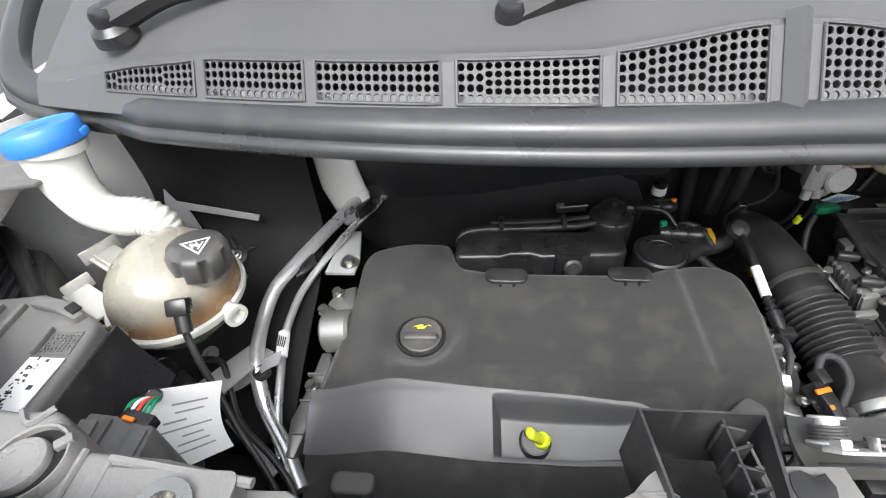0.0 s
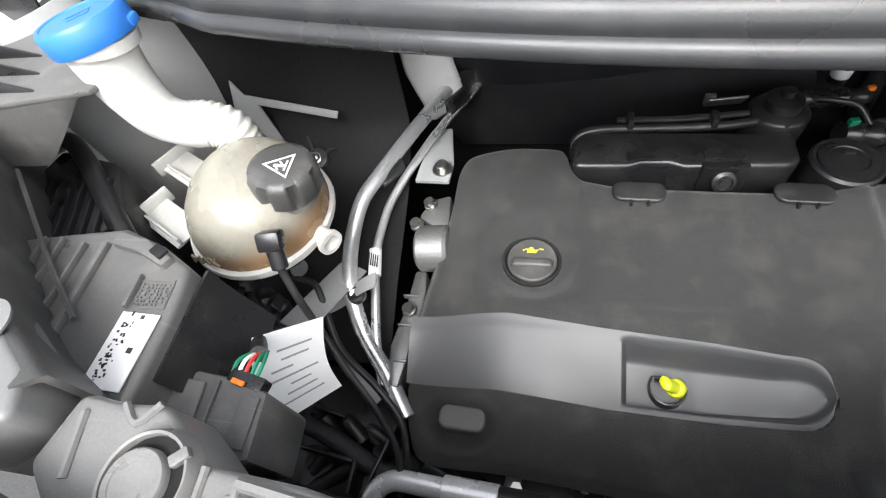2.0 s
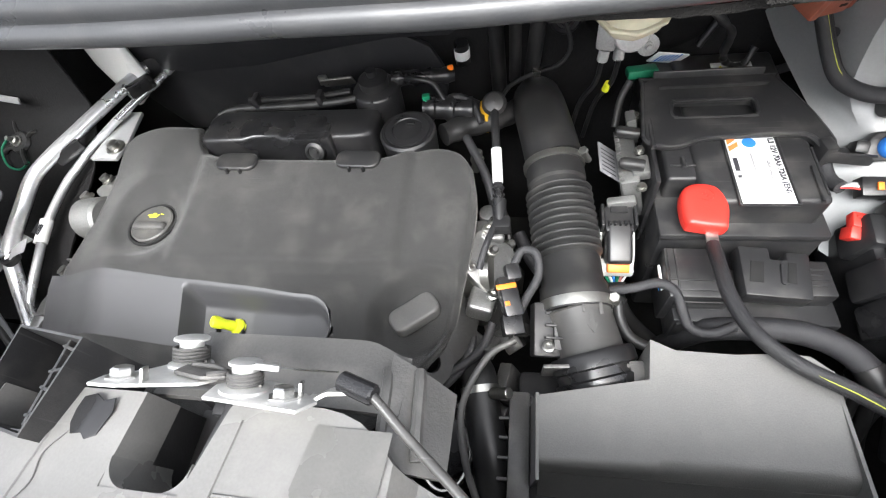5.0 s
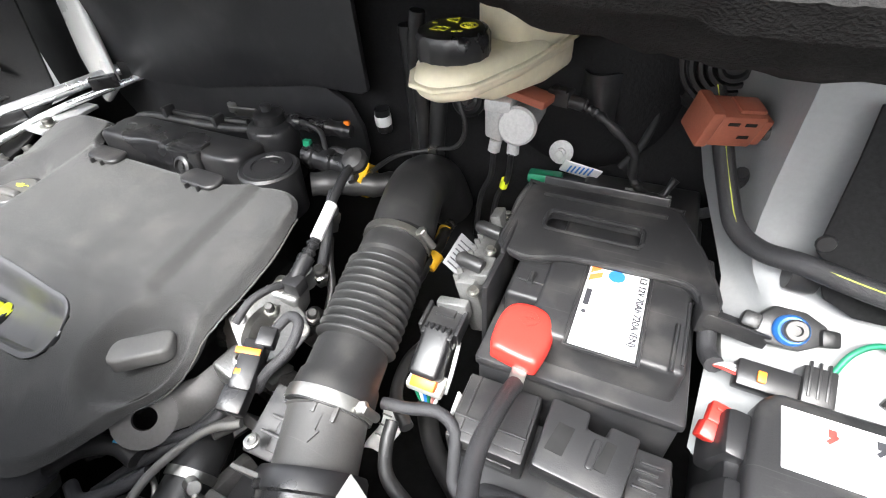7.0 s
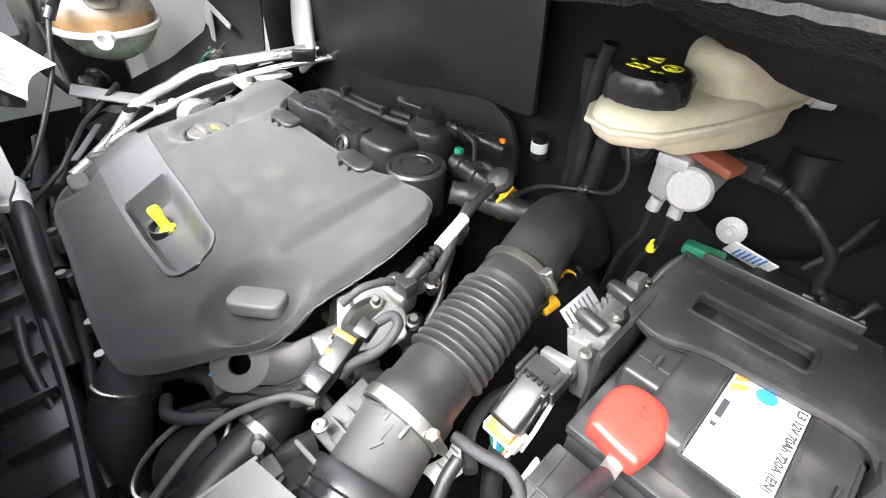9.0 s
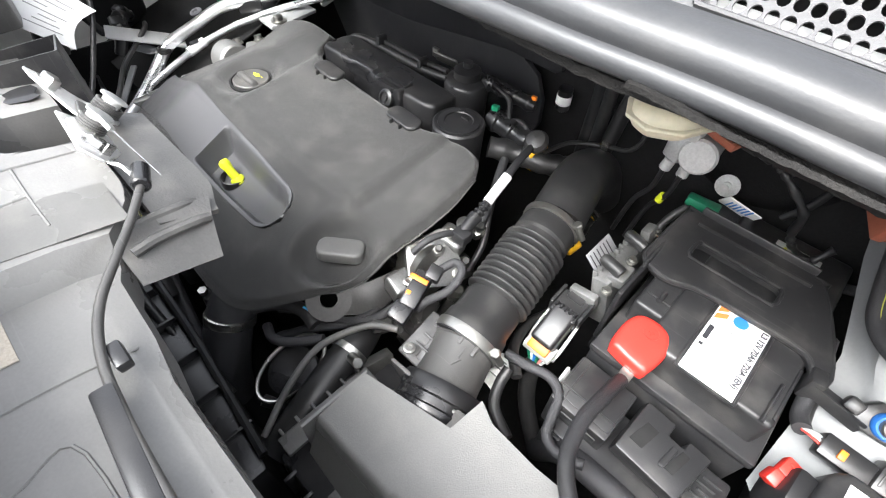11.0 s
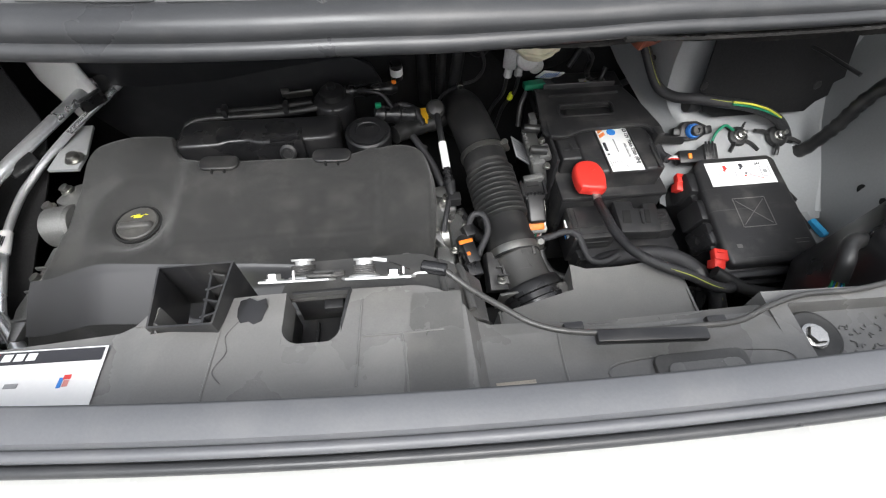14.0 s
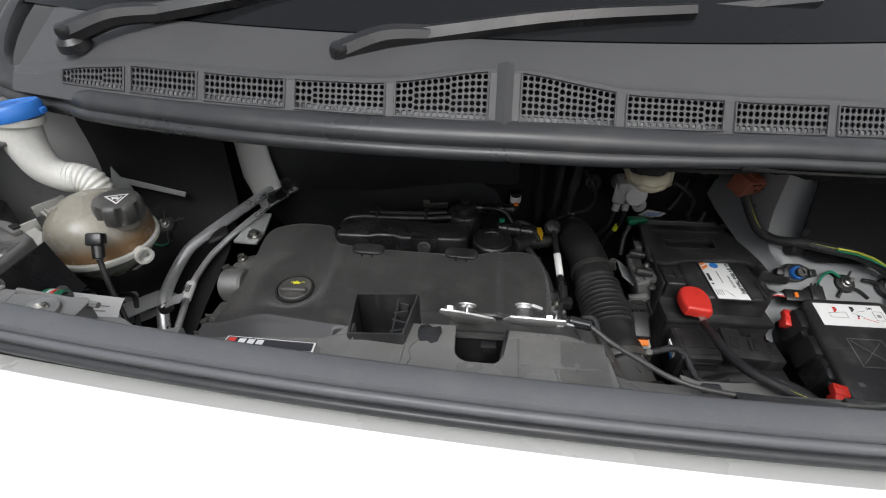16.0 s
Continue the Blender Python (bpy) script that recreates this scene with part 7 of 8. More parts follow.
cable("return_hose", "thin black hose arching below the coolant tank", [(-0.375, 0.345, 0.95), (-0.35, 0.34, 0.962), (-0.325, 0.33, 0.965), (-0.308, 0.3, 0.95), (-0.285, 0.265, 0.935), (-0.24, 0.232, 0.92), (-0.21, 0.2, 0.9), (-0.2, 0.15, 0.87)], 0.004, HOSE, category="hose")
for k in range(5):
    a = k * 0.35
    t = thing("coolant_fitting", "dark hose fitting under the coolant tank", "fitting", (-0.4 + 0.012 * k, 0.33, 0.95), "hose fittings")
    b = B()
    p = Vector((-0.415 + 0.017 * k, 0.335 - 0.01 * k, 0.955 + 0.01 * (k % 2)))
    cyl(b, p, p + Vector((0.02 * math.cos(a), -0.015, 0.02 - 0.012 * k)), 0.011 - 0.001 * (k % 3), n=14)
    box(b, p + Vector((0, -0.004, 0.008)), (0.02, 0.014, 0.014), (20 * k, 15, 30 * k), bev=0.002)
    part("fitting", b, PLAST, t)
cable("dark_loom", "braided black loom low behind the lock carrier", [(-0.36, 0.2, 0.9), (-0.3, 0.185, 0.88), (-0.24, 0.16, 0.86), (-0.16, 0.145, 0.85), (-0.06, 0.14, 0.83)], 0.0105, BRAID)
t = thing("white_bracket", "bare white bracket below the coolant tank", "bracket", (-0.31, 0.3, 0.9))
b = B()
box(b, (-0.315, 0.325, 0.955), (0.035, 0.12, 0.003), (-20, 10, -20), bev=0.0008)
box(b, (-0.28, 0.255, 0.905), (0.1, 0.01, 0.004), (0, 10, -38), bev=0.001)
part("plate", b, WHITE_SHADED, t)

# washer filler
wf = thing("washer_filler", "white plastic washer filler neck with a bright blue cap", "filler neck", (-0.42, 0.42, 1.08))
b = B()
tube(b, [(-0.458, 0.424, 1.235), (-0.461, 0.421, 1.212), (-0.456, 0.416, 1.18), (-0.443, 0.413, 1.152), (-0.422, 0.417, 1.136), (-0.406, 0.421, 1.133)], 0.03, n=24, res=10,
     rfun=lambda d, k: interp(k, [(0, 0.036), (0.08, 0.036), (0.14, 0.0305), (0.45, 0.0255), (0.7, 0.0225), (1, 0.0225)]))
part("neck", b, FILLERW, wf)
b = B()
tube(b, [(-0.421, 0.418, 1.136), (-0.403, 0.422, 1.132), (-0.389, 0.424, 1.122), (-0.384, 0.423, 1.104), (-0.386, 0.421, 1.07)], 0.023, n=24, res=16, rfun=lambda d, k: 0.0225 + 0.0011 * math.sin(d * 1100))
part("ribbed_neck", b, FILLERW, wf, "ribbed flexible neck", angle=70)
b = B()
wc, wa = Vector((-0.459, 0.424, 1.228)), Vector((-0.12, 0.08, 1.0)).normalized()
lathe(b, [(0.0385, 0.0), (0.0395, 0.003), (0.0395, 0.018), (0.037, 0.0215), (0.034, 0.0215), (0.033, 0.0205), (0, 0.0205)], wc, wc + wa, 40)
bcap = part("blue_cap", b, BLUE, wf, "bright blue flip cap")
b = B()
bmx = Matrix.Translation(wc + wa * 0.0207) @ wa.to_track_quat("Z", "Y").to_matrix().to_4x4() @ pose(0, 0, 0, 0, 0, -10)
for rows in ([(-0.012, -0.006), (0.012, -0.006), (0.012, -0.0045), (-0.012, -0.0045)], [(-0.012, -0.006), (-0.0105, -0.006), (-0.008, 0.006), (-0.0095, 0.006)], [(0.012, -0.006), (0.0105, -0.006), (0.008, 0.006), (0.0095, 0.006)], [(-0.0095, 0.006), (0.0095, 0.006), (0.0095, 0.0075), (-0.0095, 0.0075)], [(-0.001, -0.003), (0.001, -0.003), (0.001, 0.004), (-0.001, 0.004)]):
    prism(b, rows, 0, 0.0006, bmx, bev=0)
part("washer_sign", b, BLUE, bcap)
b = B()
box(b, wc + Vector((0.037, 0.012, 0.009)), (0.007, 0.012, 0.009), bev=0.002)
part("hinge", b, BLUE, wf)

# ---- left front: headlamp, bracket, slam panel end ----
hl = thing("headlamp_left", "grey-black rear shell of the headlamp with a barcode label", "headlamp", (-0.4, 0.22, 0.95))
b = B()
prism(b, [(-0.50, 0.262), (-0.435, 0.272), (-0.402, 0.276), (-0.362, 0.262), (-0.326, 0.242), (-0.322, 0.205), (-0.322, 0.138), (-0.364, 0.142), (-0.40, 0.175)], 1.02, 1.152, bev=0.006, seg=3)
shell = part("shell", b, GREYP, hl)
for x, y0, y1, w in ((-0.45, 0.22, 0.262, 0.003), (-0.427, 0.195, 0.258, 0.004), (-0.407, 0.18, 0.259, 0.007), (-0.36, 0.205, 0.232, 0.004), (-0.468, 0.235, 0.262, 0.003)):
    b = B()
    box(b, (x, (y0 + y1) / 2, 1.1535), (w, y1 - y0, 0.007), (0, 0, 2), bev=0.0015)
    part("shell_rib", b, GREYP, shell)
b = B()
for k in range(54):
    box(b, (-0.355 + 0.0034 * (k % 8) + random.uniform(-0.001, 0.001), 0.225 - 0.0027 * (k // 8), 1.1525), (0.0016, random.uniform(0.0008, 0.0018), 0.0012), bev=0)
tagged(part("moulded_mark_field", b, GREYP, shell), kind="stuff")
b = B()
tube(b, [(-0.358, 0.2065, 1.1522), (-0.361, 0.228, 1.1522), (-0.331, 0.229, 1.1522), (-0.329, 0.2065, 1.1522), (-0.358, 0.2065, 1.1522)], 0.0009, n=6, res=0)
part("mark_frame", b, GREYP, shell)
b = B()
prism(b, [(-0.398, 0.268), (-0.37, 0.262), (-0.34, 0.246), (-0.345, 0.238), (-0.372, 0.25), (-0.4, 0.256)], 1.15, 1.158, bev=0.002)
part("raised_flap", b, GREYP, shell)
# dark block in place of the shaded clip opening
b = B()
box(b, (-0.352, 0.25, 1.159), (0.014, 0.009, 0.003), (0, 0, -28), bev=0.001)
part("clip_window", b, DARK, shell)
b = B()
sheet(b, 6, 10, lambda u, v: (lerp(-0.322, -0.296, u), lerp(0.246, 0.16, v) - 0.004 * u, 1.14 - 0.07 * u ** 0.7), 0.003)
part("side_flank", b, PLAST, shell)
b = B()
lbm = Matrix.Translation((-0.344, 0.1745, 1.1535)) @ pose(0, 0, 0, 0, 0, 88)
box(b, (0, 0, 0), (0.054, 0.031, 0.0014), bev=0.0004)
b.transform(lbm)
lbp = part("barcode_label", b, PAPER, hl, "white barcode label")
b = B()
for k in range(60):
    tt = B()
    box(tt, (random.uniform(-0.024, 0.02), random.uniform(0.001, 0.011), 0.0009), (random.uniform(0.0008, 0.002), random.uniform(0.0008, 0.002), 0.0003), bev=0)
    tt.transform(lbm)
    merge(b, tt)
for x, y, w, h in ((0.024, -0.003, 0.003, 0.003), (0.026, 0.006, 0.004, 0.0015), (0.0, -0.007, 0.004, 0.004)):
    tt = B()
    box(tt, (x, y, 0.0009), (w, h, 0.0003), bev=0)
    tt.transform(lbm)
    merge(b, tt)
part("print_marks", b, INK, lbp)
b = B()
tube(b, [(-0.35, 0.25, 1.08), (-0.325, 0.235, 1.06), (-0.31, 0.205, 1.03), (-0.3, 0.185, 0.98)], 0.02, n=16, rfun=lambda d, k: lerp(0.012, 0.022, k) + 0.0015 * math.sin(d * 300))
part("rear_boot", b, PLAST, hl, "black rubber boot")
b = B()
prism(b, [(-0.356, 0.182), (-0.284, 0.175), (-0.252, 0.167), (-0.25, 0.122), (-0.28, 0.12), (-0.35, 0.12)], 1.04, 1.115, bev=0.004)
bal = part("ballast_box", b, GREYP, hl)
b = B()
prism(b, [(-0.345, 0.172), (-0.3, 0.169), (-0.297, 0.128), (-0.345, 0.126)], 1.115, 1.118, bev=0.001)
box(b, (-0.29, 0.148, 1.1165), (0.002, 0.046, 0.003), bev=0.0006)
box(b, (-0.262, 0.145, 1.116), (0.014, 0.034, 0.003), bev=0.0008)
part("ballast_lid", b, GREYP, bal)
fan = thing("fan_shroud", "black ribbed plastic duct behind the headlamp", "duct", (-0.55, 0.33, 0.9))
b = B()
prism(b, [(-0.64, 0.30), (-0.57, 0.29), (-0.50, 0.29), (-0.48, 0.33), (-0.53, 0.40), (-0.62, 0.42)], 0.9, 1.1, bev=0.006)
part("duct_body", b, PLAST, fan)
for k in range(6):
    b = B()
    box(b, (-0.58 + 0.015 * k, 0.33, 1.103), (0.003, 0.09, 0.006), (0, 0, 20), bev=0.0008)
    part("rib", b, PLAST, fan)
b = B()
tube(b, [(-0.64, 0.425, 1.1), (-0.61, 0.428, 1.105), (-0.567, 0.398, 1.105), (-0.515, 0.35, 1.1), (-0.47, 0.305, 1.09), (-0.46, 0.29, 1.05)], 0.0105, n=12)
part("edge_tube", b, PLAST, fan)
wbr = thing("wing_bracket", "grey-black ribbed plastic bracket holding the filler neck", "bracket", (-0.55, 0.42, 1.2))
b = B()
prism(b, [(-0.74, 0.52), (-0.597, 0.506), (-0.51, 0.468), (-0.455, 0.402), (-0.463, 0.383), (-0.573, 0.364), (-0.7, 0.35)], 1.199, 1.205, bev=0.002)
part("shelf", b, GREYP, wbr)
for x0, x1, y in ((-0.625, -0.552, 0.44), (-0.605, -0.533, 0.411), (-0.59, -0.52, 0.385)):
    b = B()
    prism(b, [(-0.06, 0.0), (x1 - x0, 0.0), (x1 - x0 - 0.006, 0.003), (0.0, 0.02), (-0.06, 0.03)], -0.0015, 0.0015, Matrix.Translation((x0, y, 1.204)) @ pose(0, 0, 0, 78, 0, 0), bev=0.0006)
    part("gusset", b, PLAST, wbr)
b = B()
sheet(b, 20, 6, lambda u, v: (lerp(-0.7, -0.463, u) - 0.012 * v, lerp(0.351, 0.383, u) - 0.025 * v * smooth(1.0, 0.6, u), 1.203 - 0.06 * v * interp(u, [(0, 0.25), (0.72, 1.0), (1, 0.02)])), 0.003)
part("front_web", b, SCOOPP, wbr)
b = B()
sheet(b, 8, 4, lambda u, v: (lerp(-0.75, -0.597, u), lerp(0.522, 0.508, u) + 0.01 * v, 1.202 + 0.06 * v * (1 - 0.4 * u)), 0.003)
part("back_web", b, PLAST, wbr)
rl = thing("headlamp_rail", "grey-black plastic rail wall beside the headlamp", "rail", (-0.46, 0.23, 1.1))
rail_top = [(-0.7, 0.44), (-0.56, 0.335), (-0.46, 0.242), (-0.389, 0.181), (-0.35, 0.157), (-0.322, 0.14)]
rail_low = [(-0.76, 0.5), (-0.63, 0.395), (-0.552, 0.306), (-0.449, 0.211), (-0.391, 0.165), (-0.335, 0.141)]


def rail_pt(u, v):
    p, q = along(rail_top, u), along(rail_low, u)
    r = p.lerp(q, max(0.0, (v - 0.15) / 0.85))
    return (r.x - 0.012 * (1 - smooth(0, 0.15, v)), r.y - 0.01 * (1 - smooth(0, 0.15, v)), 1.214 - 0.005 * (v / 0.15) ** 2 if v < 0.15 else lerp(1.209, 1.09, (v - 0.15) / 0.85))


b = B()
sheet(b, 40, 20, rail_pt, 0.004)
part("wall", b, SCOOPP, rl, angle=60)
b = B()
tube(b, [(x + 0.012, y + 0.016, 1.16) for x, y in ((-0.56, 0.315), (-0.46, 0.225), (-0.4, 0.175))], 0.002, n=6)
part("moulded_line", b, SCOOPP, rl)
lp_ = thing("wing_edge_panel", "dusty pale wing edge with a round screw", "wing edge", (-0.45, 0.18, 1.15))
b = B()
prism(b, [(-0.335, 0.142), (-0.36, 0.158), (-0.399, 0.183), (-0.47, 0.243), (-0.57, 0.336), (-0.71, 0.44), (-0.72, 0.34), (-0.6, 0.235), (-0.47, 0.14), (-0.4, 0.1), (-0.352, 0.096), (-0.325, 0.118)], 1.17, 1.214, bev=0.005, seg=3)
part("panel", b, PALEP, lp_)
b = B()
lathe(b, [(0.0165, 0.0), (0.0165, 0.0014), (0.0135, 0.0018), (0.0128, 0.0004), (0.004, 0.0006), (0.0035, 0.002), (0, 0.002)], (-0.378, 0.162, 1.214), None, 28)
part("screw_boss", b, PALEP, lp_)
b = B()
tube(b, [(-0.352, 0.13, 1.2145), (-0.372, 0.125, 1.2145), (-0.4, 0.135, 1.2145), (-0.46, 0.18, 1.2145)], 0.0012, n=6)
part("panel_joint", b, DARK, lp_)

se = thing("lock_carrier_end", "grey-black plastic end of the lock carrier with a round cap", "lock carrier", (-0.25, 0.1, 1.12))
b = B()
prism(b, [(-0.315, 0.138), (-0.285, 0.135), (-0.262, 0.137), (-0.24, 0.122), (-0.225, 0.111), (-0.175, 0.108), (-0.13, 0.1), (-0.125, 0.05), (-0.26, 0.045), (-0.325, 0.1)], 1.14, 1.192, bev=0.006, seg=3)
part("panel", b, ENDP, se)
for pts in ([(-0.305, 0.128), (-0.298, 0.096)], [(-0.283, 0.134), (-0.272, 0.125), (-0.262, 0.136)], [(-0.224, 0.11), (-0.222, 0.05)], [(-0.205, 0.106), (-0.202, 0.05)], [(-0.28, 0.06), (-0.22, 0.06)]):
    b = B()
    tube(b, [(x, y, 1.1925) for x, y in pts], 0.0022, n=6, res=3)
    part("moulded_rib", b, ENDP, se)
b = B()
lathe(b, [(0.026, -0.012), (0.0235, -0.003), (0.0225, -0.0015), (0.021, -0.002), (0.0205, -0.006), (0.0, -0.0065)], (-0.251, 0.1, 1.2), None, 40)
part("cap_collar", b, ENDP, se)
# dark disc painting the shade in the gap round the cap
b = B()
lathe(b, [(0.0204, -0.006), (0.0204, -0.0055), (0, -0.0055)], (-0.251, 0.1, 1.2), None, 36)
part("dark_well", b, DARK, se)
b = B()
lathe(b, [(0.0165, -0.012), (0.016, -0.003), (0.015, -0.0018), (0.0115, -0.0014), (0.011, -0.002), (0, -0.002)], (-0.2545, 0.0985, 1.201), None, 40)
box(b, (-0.236, 0.112, 1.197), (0.01, 0.006, 0.005), (0, 0, 40), bev=0.001)
box(b, (-0.266, 0.086, 1.197), (0.01, 0.006, 0.005), (0, 0, 40), bev=0.001)
part("round_cap", b, ENDP, se, "round plastic adjuster cap")
b = B()
prism(b, rrect(0.085, 0.05, 0.006, cx=-0.17, cy=0.075), 1.192, 1.194, bev=0.0008)
tube(b, [(-0.205, 0.105, 1.193), (-0.12, 0.095, 1.19)], 0.003, n=6, res=1)
part("raised_edge", b, ENDP, se)
b = B()
lathe(b, [(0.016, 0), (0.016, 0.004), (0.009, 0.005), (0.006, 0.001), (0, 0.001)], (-0.16, 0.078, 1.194), None, 20)
part("bright_screw", b, STEEL, se)
bridge = B()
prism(bridge, [(-0.135, 0.1), (-0.108, 0.1), (-0.092, 0.092), (-0.06, 0.089), (-0.045, 0.095), (-0.045, 0.02), (-0.135, 0.03)], 1.14, 1.172, bev=0.004)
part("bridge", bridge, ENDP, se)

# paper tag and the headlamp plug
tg = thing("loom_tag", "white printed paper tag hanging on a loom", "tag", (-0.29, 0.22, 0.98))
P00, P10, P01, P11 = Vector((-0.30, 0.216, 1.085)), Vector((-0.272, 0.264, 1.03)), Vector((-0.278, 0.162, 1.035)), Vector((-0.25, 0.21, 0.995))
tagpt = lambda u, v: (1 - v) * ((1 - u) * P00 + u * P10) + v * ((1 - u) * P01 + u * P11) + Vector((0, -0.012, 0.012)) * math.sin(math.pi * v) * 0.8
b = B()
sheet(b, 10, 14, tagpt, 0.0006)
ts = part("paper", b, PAPER, tg)
nrm = (P10 - P00).cross(P01 - P00).normalized()
nrm = nrm if nrm.z > 0 else -nrm
for r, (a0, a1) in enumerate(((0.3, 0.8), (0.35, 0.75), (0.2, 0.5), (0.15, 0.85), (0.4, 0.7), (0.3, 0.75), (0.15, 0.8))):
    v = 0.2 + 0.1 * r
    q = [Vector(tagpt(a0, v)), Vector(tagpt(a1, v)), Vector(tagpt(a1, v + 0.022)), Vector(tagpt(a0, v + 0.022))]
    b = B()
    b.faces.new([b.verts.new(p + nrm * 0.0012) for p in q])
    part("print_bar", b, GREYINK, ts)
hp = thing("headlamp_plug", "black plug with an orange lock and coloured wires", "connector", (-0.305, 0.19, 1.04))
b = B()
box(b, (-0.272, 0.174, 1.109), (0.03, 0.011, 0.012), (0, 0, -14), bev=0.002)
part("plug_body", b, PLAST, hp)
b = B()
box(b, (-0.276, 0.171, 1.1165), (0.011, 0.004, 0.003), (0, 0, -14), bev=0.001)
part("orange_lock", b, ORANGE, hp, "orange lock")
for k, m_ in enumerate((GREEN, PAPER, INKR, GREEN, GREEN)):
    b = B()
    x = -0.285 + 0.005 * k
    tube(b, [(x, 0.177, 1.113), (x + 0.001, 0.188, 1.113), (lerp(x, -0.275, 0.6), 0.2, 1.102)], 0.0016, n=6)
    part("wire", b, m_, hp)
cable("headlamp_loom", "black loom behind the headlamp plug", [(-0.275, 0.196, 1.106), (-0.287, 0.207, 1.09), (-0.315, 0.232, 1.05), (-0.34, 0.27, 0.97)], 0.0065, BRAID)

# refrigerant line at the slam panel
al = thing("alloy_line", "bright alloy refrigerant line with a printed sleeve", "pipe", (-0.14, 0.13, 0.88))
b = B()
tube(b, [(-0.235, 0.1, 0.87), (-0.23, 0.13, 0.892), (-0.21, 0.145, 0.902), (-0.18, 0.145, 0.906), (-0.14, 0.142, 0.91)], 0.0105, n=14)
part("pipe", b, ALUB, al)
b = B()
cyl(b, (-0.155, 0.143, 0.908), (-0.1, 0.14, 0.913), 0.014, n=18)
part("crimp_sleeve", b, ALUB, al)
b = B()
tube(b, [(-0.102, 0.14, 0.913), (-0.06, 0.138, 0.908), (0.0, 0.13, 0.885), (0.05, 0.12, 0.85), (0.09, 0.11, 0.8)], 0.013, n=16)
part("rubber_hose", b, HOSE, al)

# ---- slam panel fittings ----
rim = [Vector((0.104, 0.157, 1.163)), Vector((0.168, 0.146, 1.178)), Vector((0.16, 0.096, 1.176)), Vector((0.108, 0.104, 1.164))]
mid_ = sum(rim, Vector()) / 4
# scoop walls and lattice near black, the inner shade put into their colour
for i in range(4):
    b = B()
    p, q = rim[i], rim[(i + 1) % 4]
    o0, o1 = (p - mid_) * 0.06, (q - mid_) * 0.06
    dn = Vector((0, 0, -0.06))
    vs = [b.verts.new(c) for c in (p, q, q + o1, p + o0, p + dn, q + dn, q + o1 * 1.6 + dn, p + o0 * 1.6 + dn)]
    for f in ((0, 1, 2, 3), (0, 4, 5, 1), (3, 2, 6, 7), (4, 7, 6, 5), (0, 3, 7, 4), (1, 5, 6, 2)):
        b.faces.new([vs[k] for k in f])
    bmesh.ops.recalc_face_normals(b, faces=b.faces[:])
    part("scoop_wall", b, BATP, slam)
b = B()
for k in range(4):
    box(b, (0.153, 0.108 + 0.012 * k, 1.152), (0.014, 0.002, 0.03), (0, 0, 15 * (-1) ** k), bev=0.0006)
box(b, (0.149, 0.126, 1.152), (0.002, 0.05, 0.03), bev=0.0006)
part("scoop_lattice", b, BATP, slam)
# pocket walls darkened likewise for the shade in the recess
pieces("pocket_wall", [((0.232, 0.1, 1.098), (0.056, 0.06, 0.006)), ((0.2055, 0.1, 1.128), (0.004, 0.05, 0.06)), ((0.2565, 0.1, 1.128), (0.004, 0.05, 0.06), (0, -6, -11)), ((0.23, 0.0755, 1.128), (0.05, 0.004, 0.06)),
                       ((0.232, 0.134, 1.118), (0.05, 0.004, 0.05)), ((0.241, 0.126, 1.13), (0.016, 0.01, 0.01)), ((0.2225, 0.1, 1.104), (0.002, 0.048, 0.008))], BATP, slam, 0.001)
b = B()
sheet(b, 24, 6, lambda u, v: (lerp(0.198 + 0.012 * v * v, 0.345, u), lerp(0.128, 0.172, v) - 0.008 * smooth(0.8, 1, u) * v, 1.144 - 0.012 * v - 0.006 * smooth(0.7, 1, u)), 0.004)
sheet(b, 6, 10, lambda u, v: (lerp(0.335, 0.372, u), lerp(0.1, 0.164, v) - 0.016 * u * v, 1.144 - 0.012 * v - 0.02 * u + 0.005 * math.sin(u * 3.1)), 0.003)
part("rear_skirt", b, SCOOPP, slam)
for x in (0.333, 0.352):
    b = B()
    tube(b, [(x, 0.155, 1.13), (x + 0.002, 0.145, 1.134), (x + 0.004, 0.122, 1.138), (x + 0.006, 0.106, 1.138)], 0.0035, n=8)
    part("skirt_rib", b, SCOOPP, slam)
b = B()
sheet(b, 4, 4, lambda u, v: (lerp(0.365, 0.395, u), lerp(0.004, 0.039, v), slam_z(lerp(0.365, 0.395, u), lerp(0.004, 0.039, v)) + 0.001), 0.0008)
part("foam_patch", b, mat("beige_foam", (0.4, 0.36, 0.3), 0.8, grain=700, vary=0.25, bump=0.4), slam, "beige foam patch")
b = B()
prism(b, rrect(0.074, 0.058, 0.007, cx=0.525, cy=0.018), 1.14, 1.1482, pose(0, 0, 0, 0, 0, 0), bev=0.0008)
part("dark_surround", b, SCOOPP, slam)
b = B()
prism(b, rrect(0.06, 0.046, 0.006, cx=0.526, cy=0.016), 1.142, 1.1505, bev=0.001)
part("raised_pad", b, PANELP, slam)
b = B()
lathe(b, [(0.014, 0), (0.014, 0.003), (0.011, 0.005), (0, 0.0055)], (0.527, 0.016, 1.1498), None, 24)
part("white_button", b, PAPER, slam, "white plastic button")
xs2 = [0.606, 0.614, 0.62, 0.6245, 0.626, 0.6275, 0.63, 0.634] + [0.64 + 0.006 * k for k in range(16)] + [0.735, 0.7365, 0.739, 0.742, 0.746, 0.75, 0.76, 0.77, 0.78, 0.79, 0.8, 0.814]
ys2 = [0.015, 0.025, 0.035, 0.045, 0.055, 0.065, 0.075, 0.08, 0.0825, 0.084, 0.086, 0.09, 0.096]


def tray_z(x, y):
    """A sunken tray with a lip on the left and behind, stepping up to the adjuster on the right."""
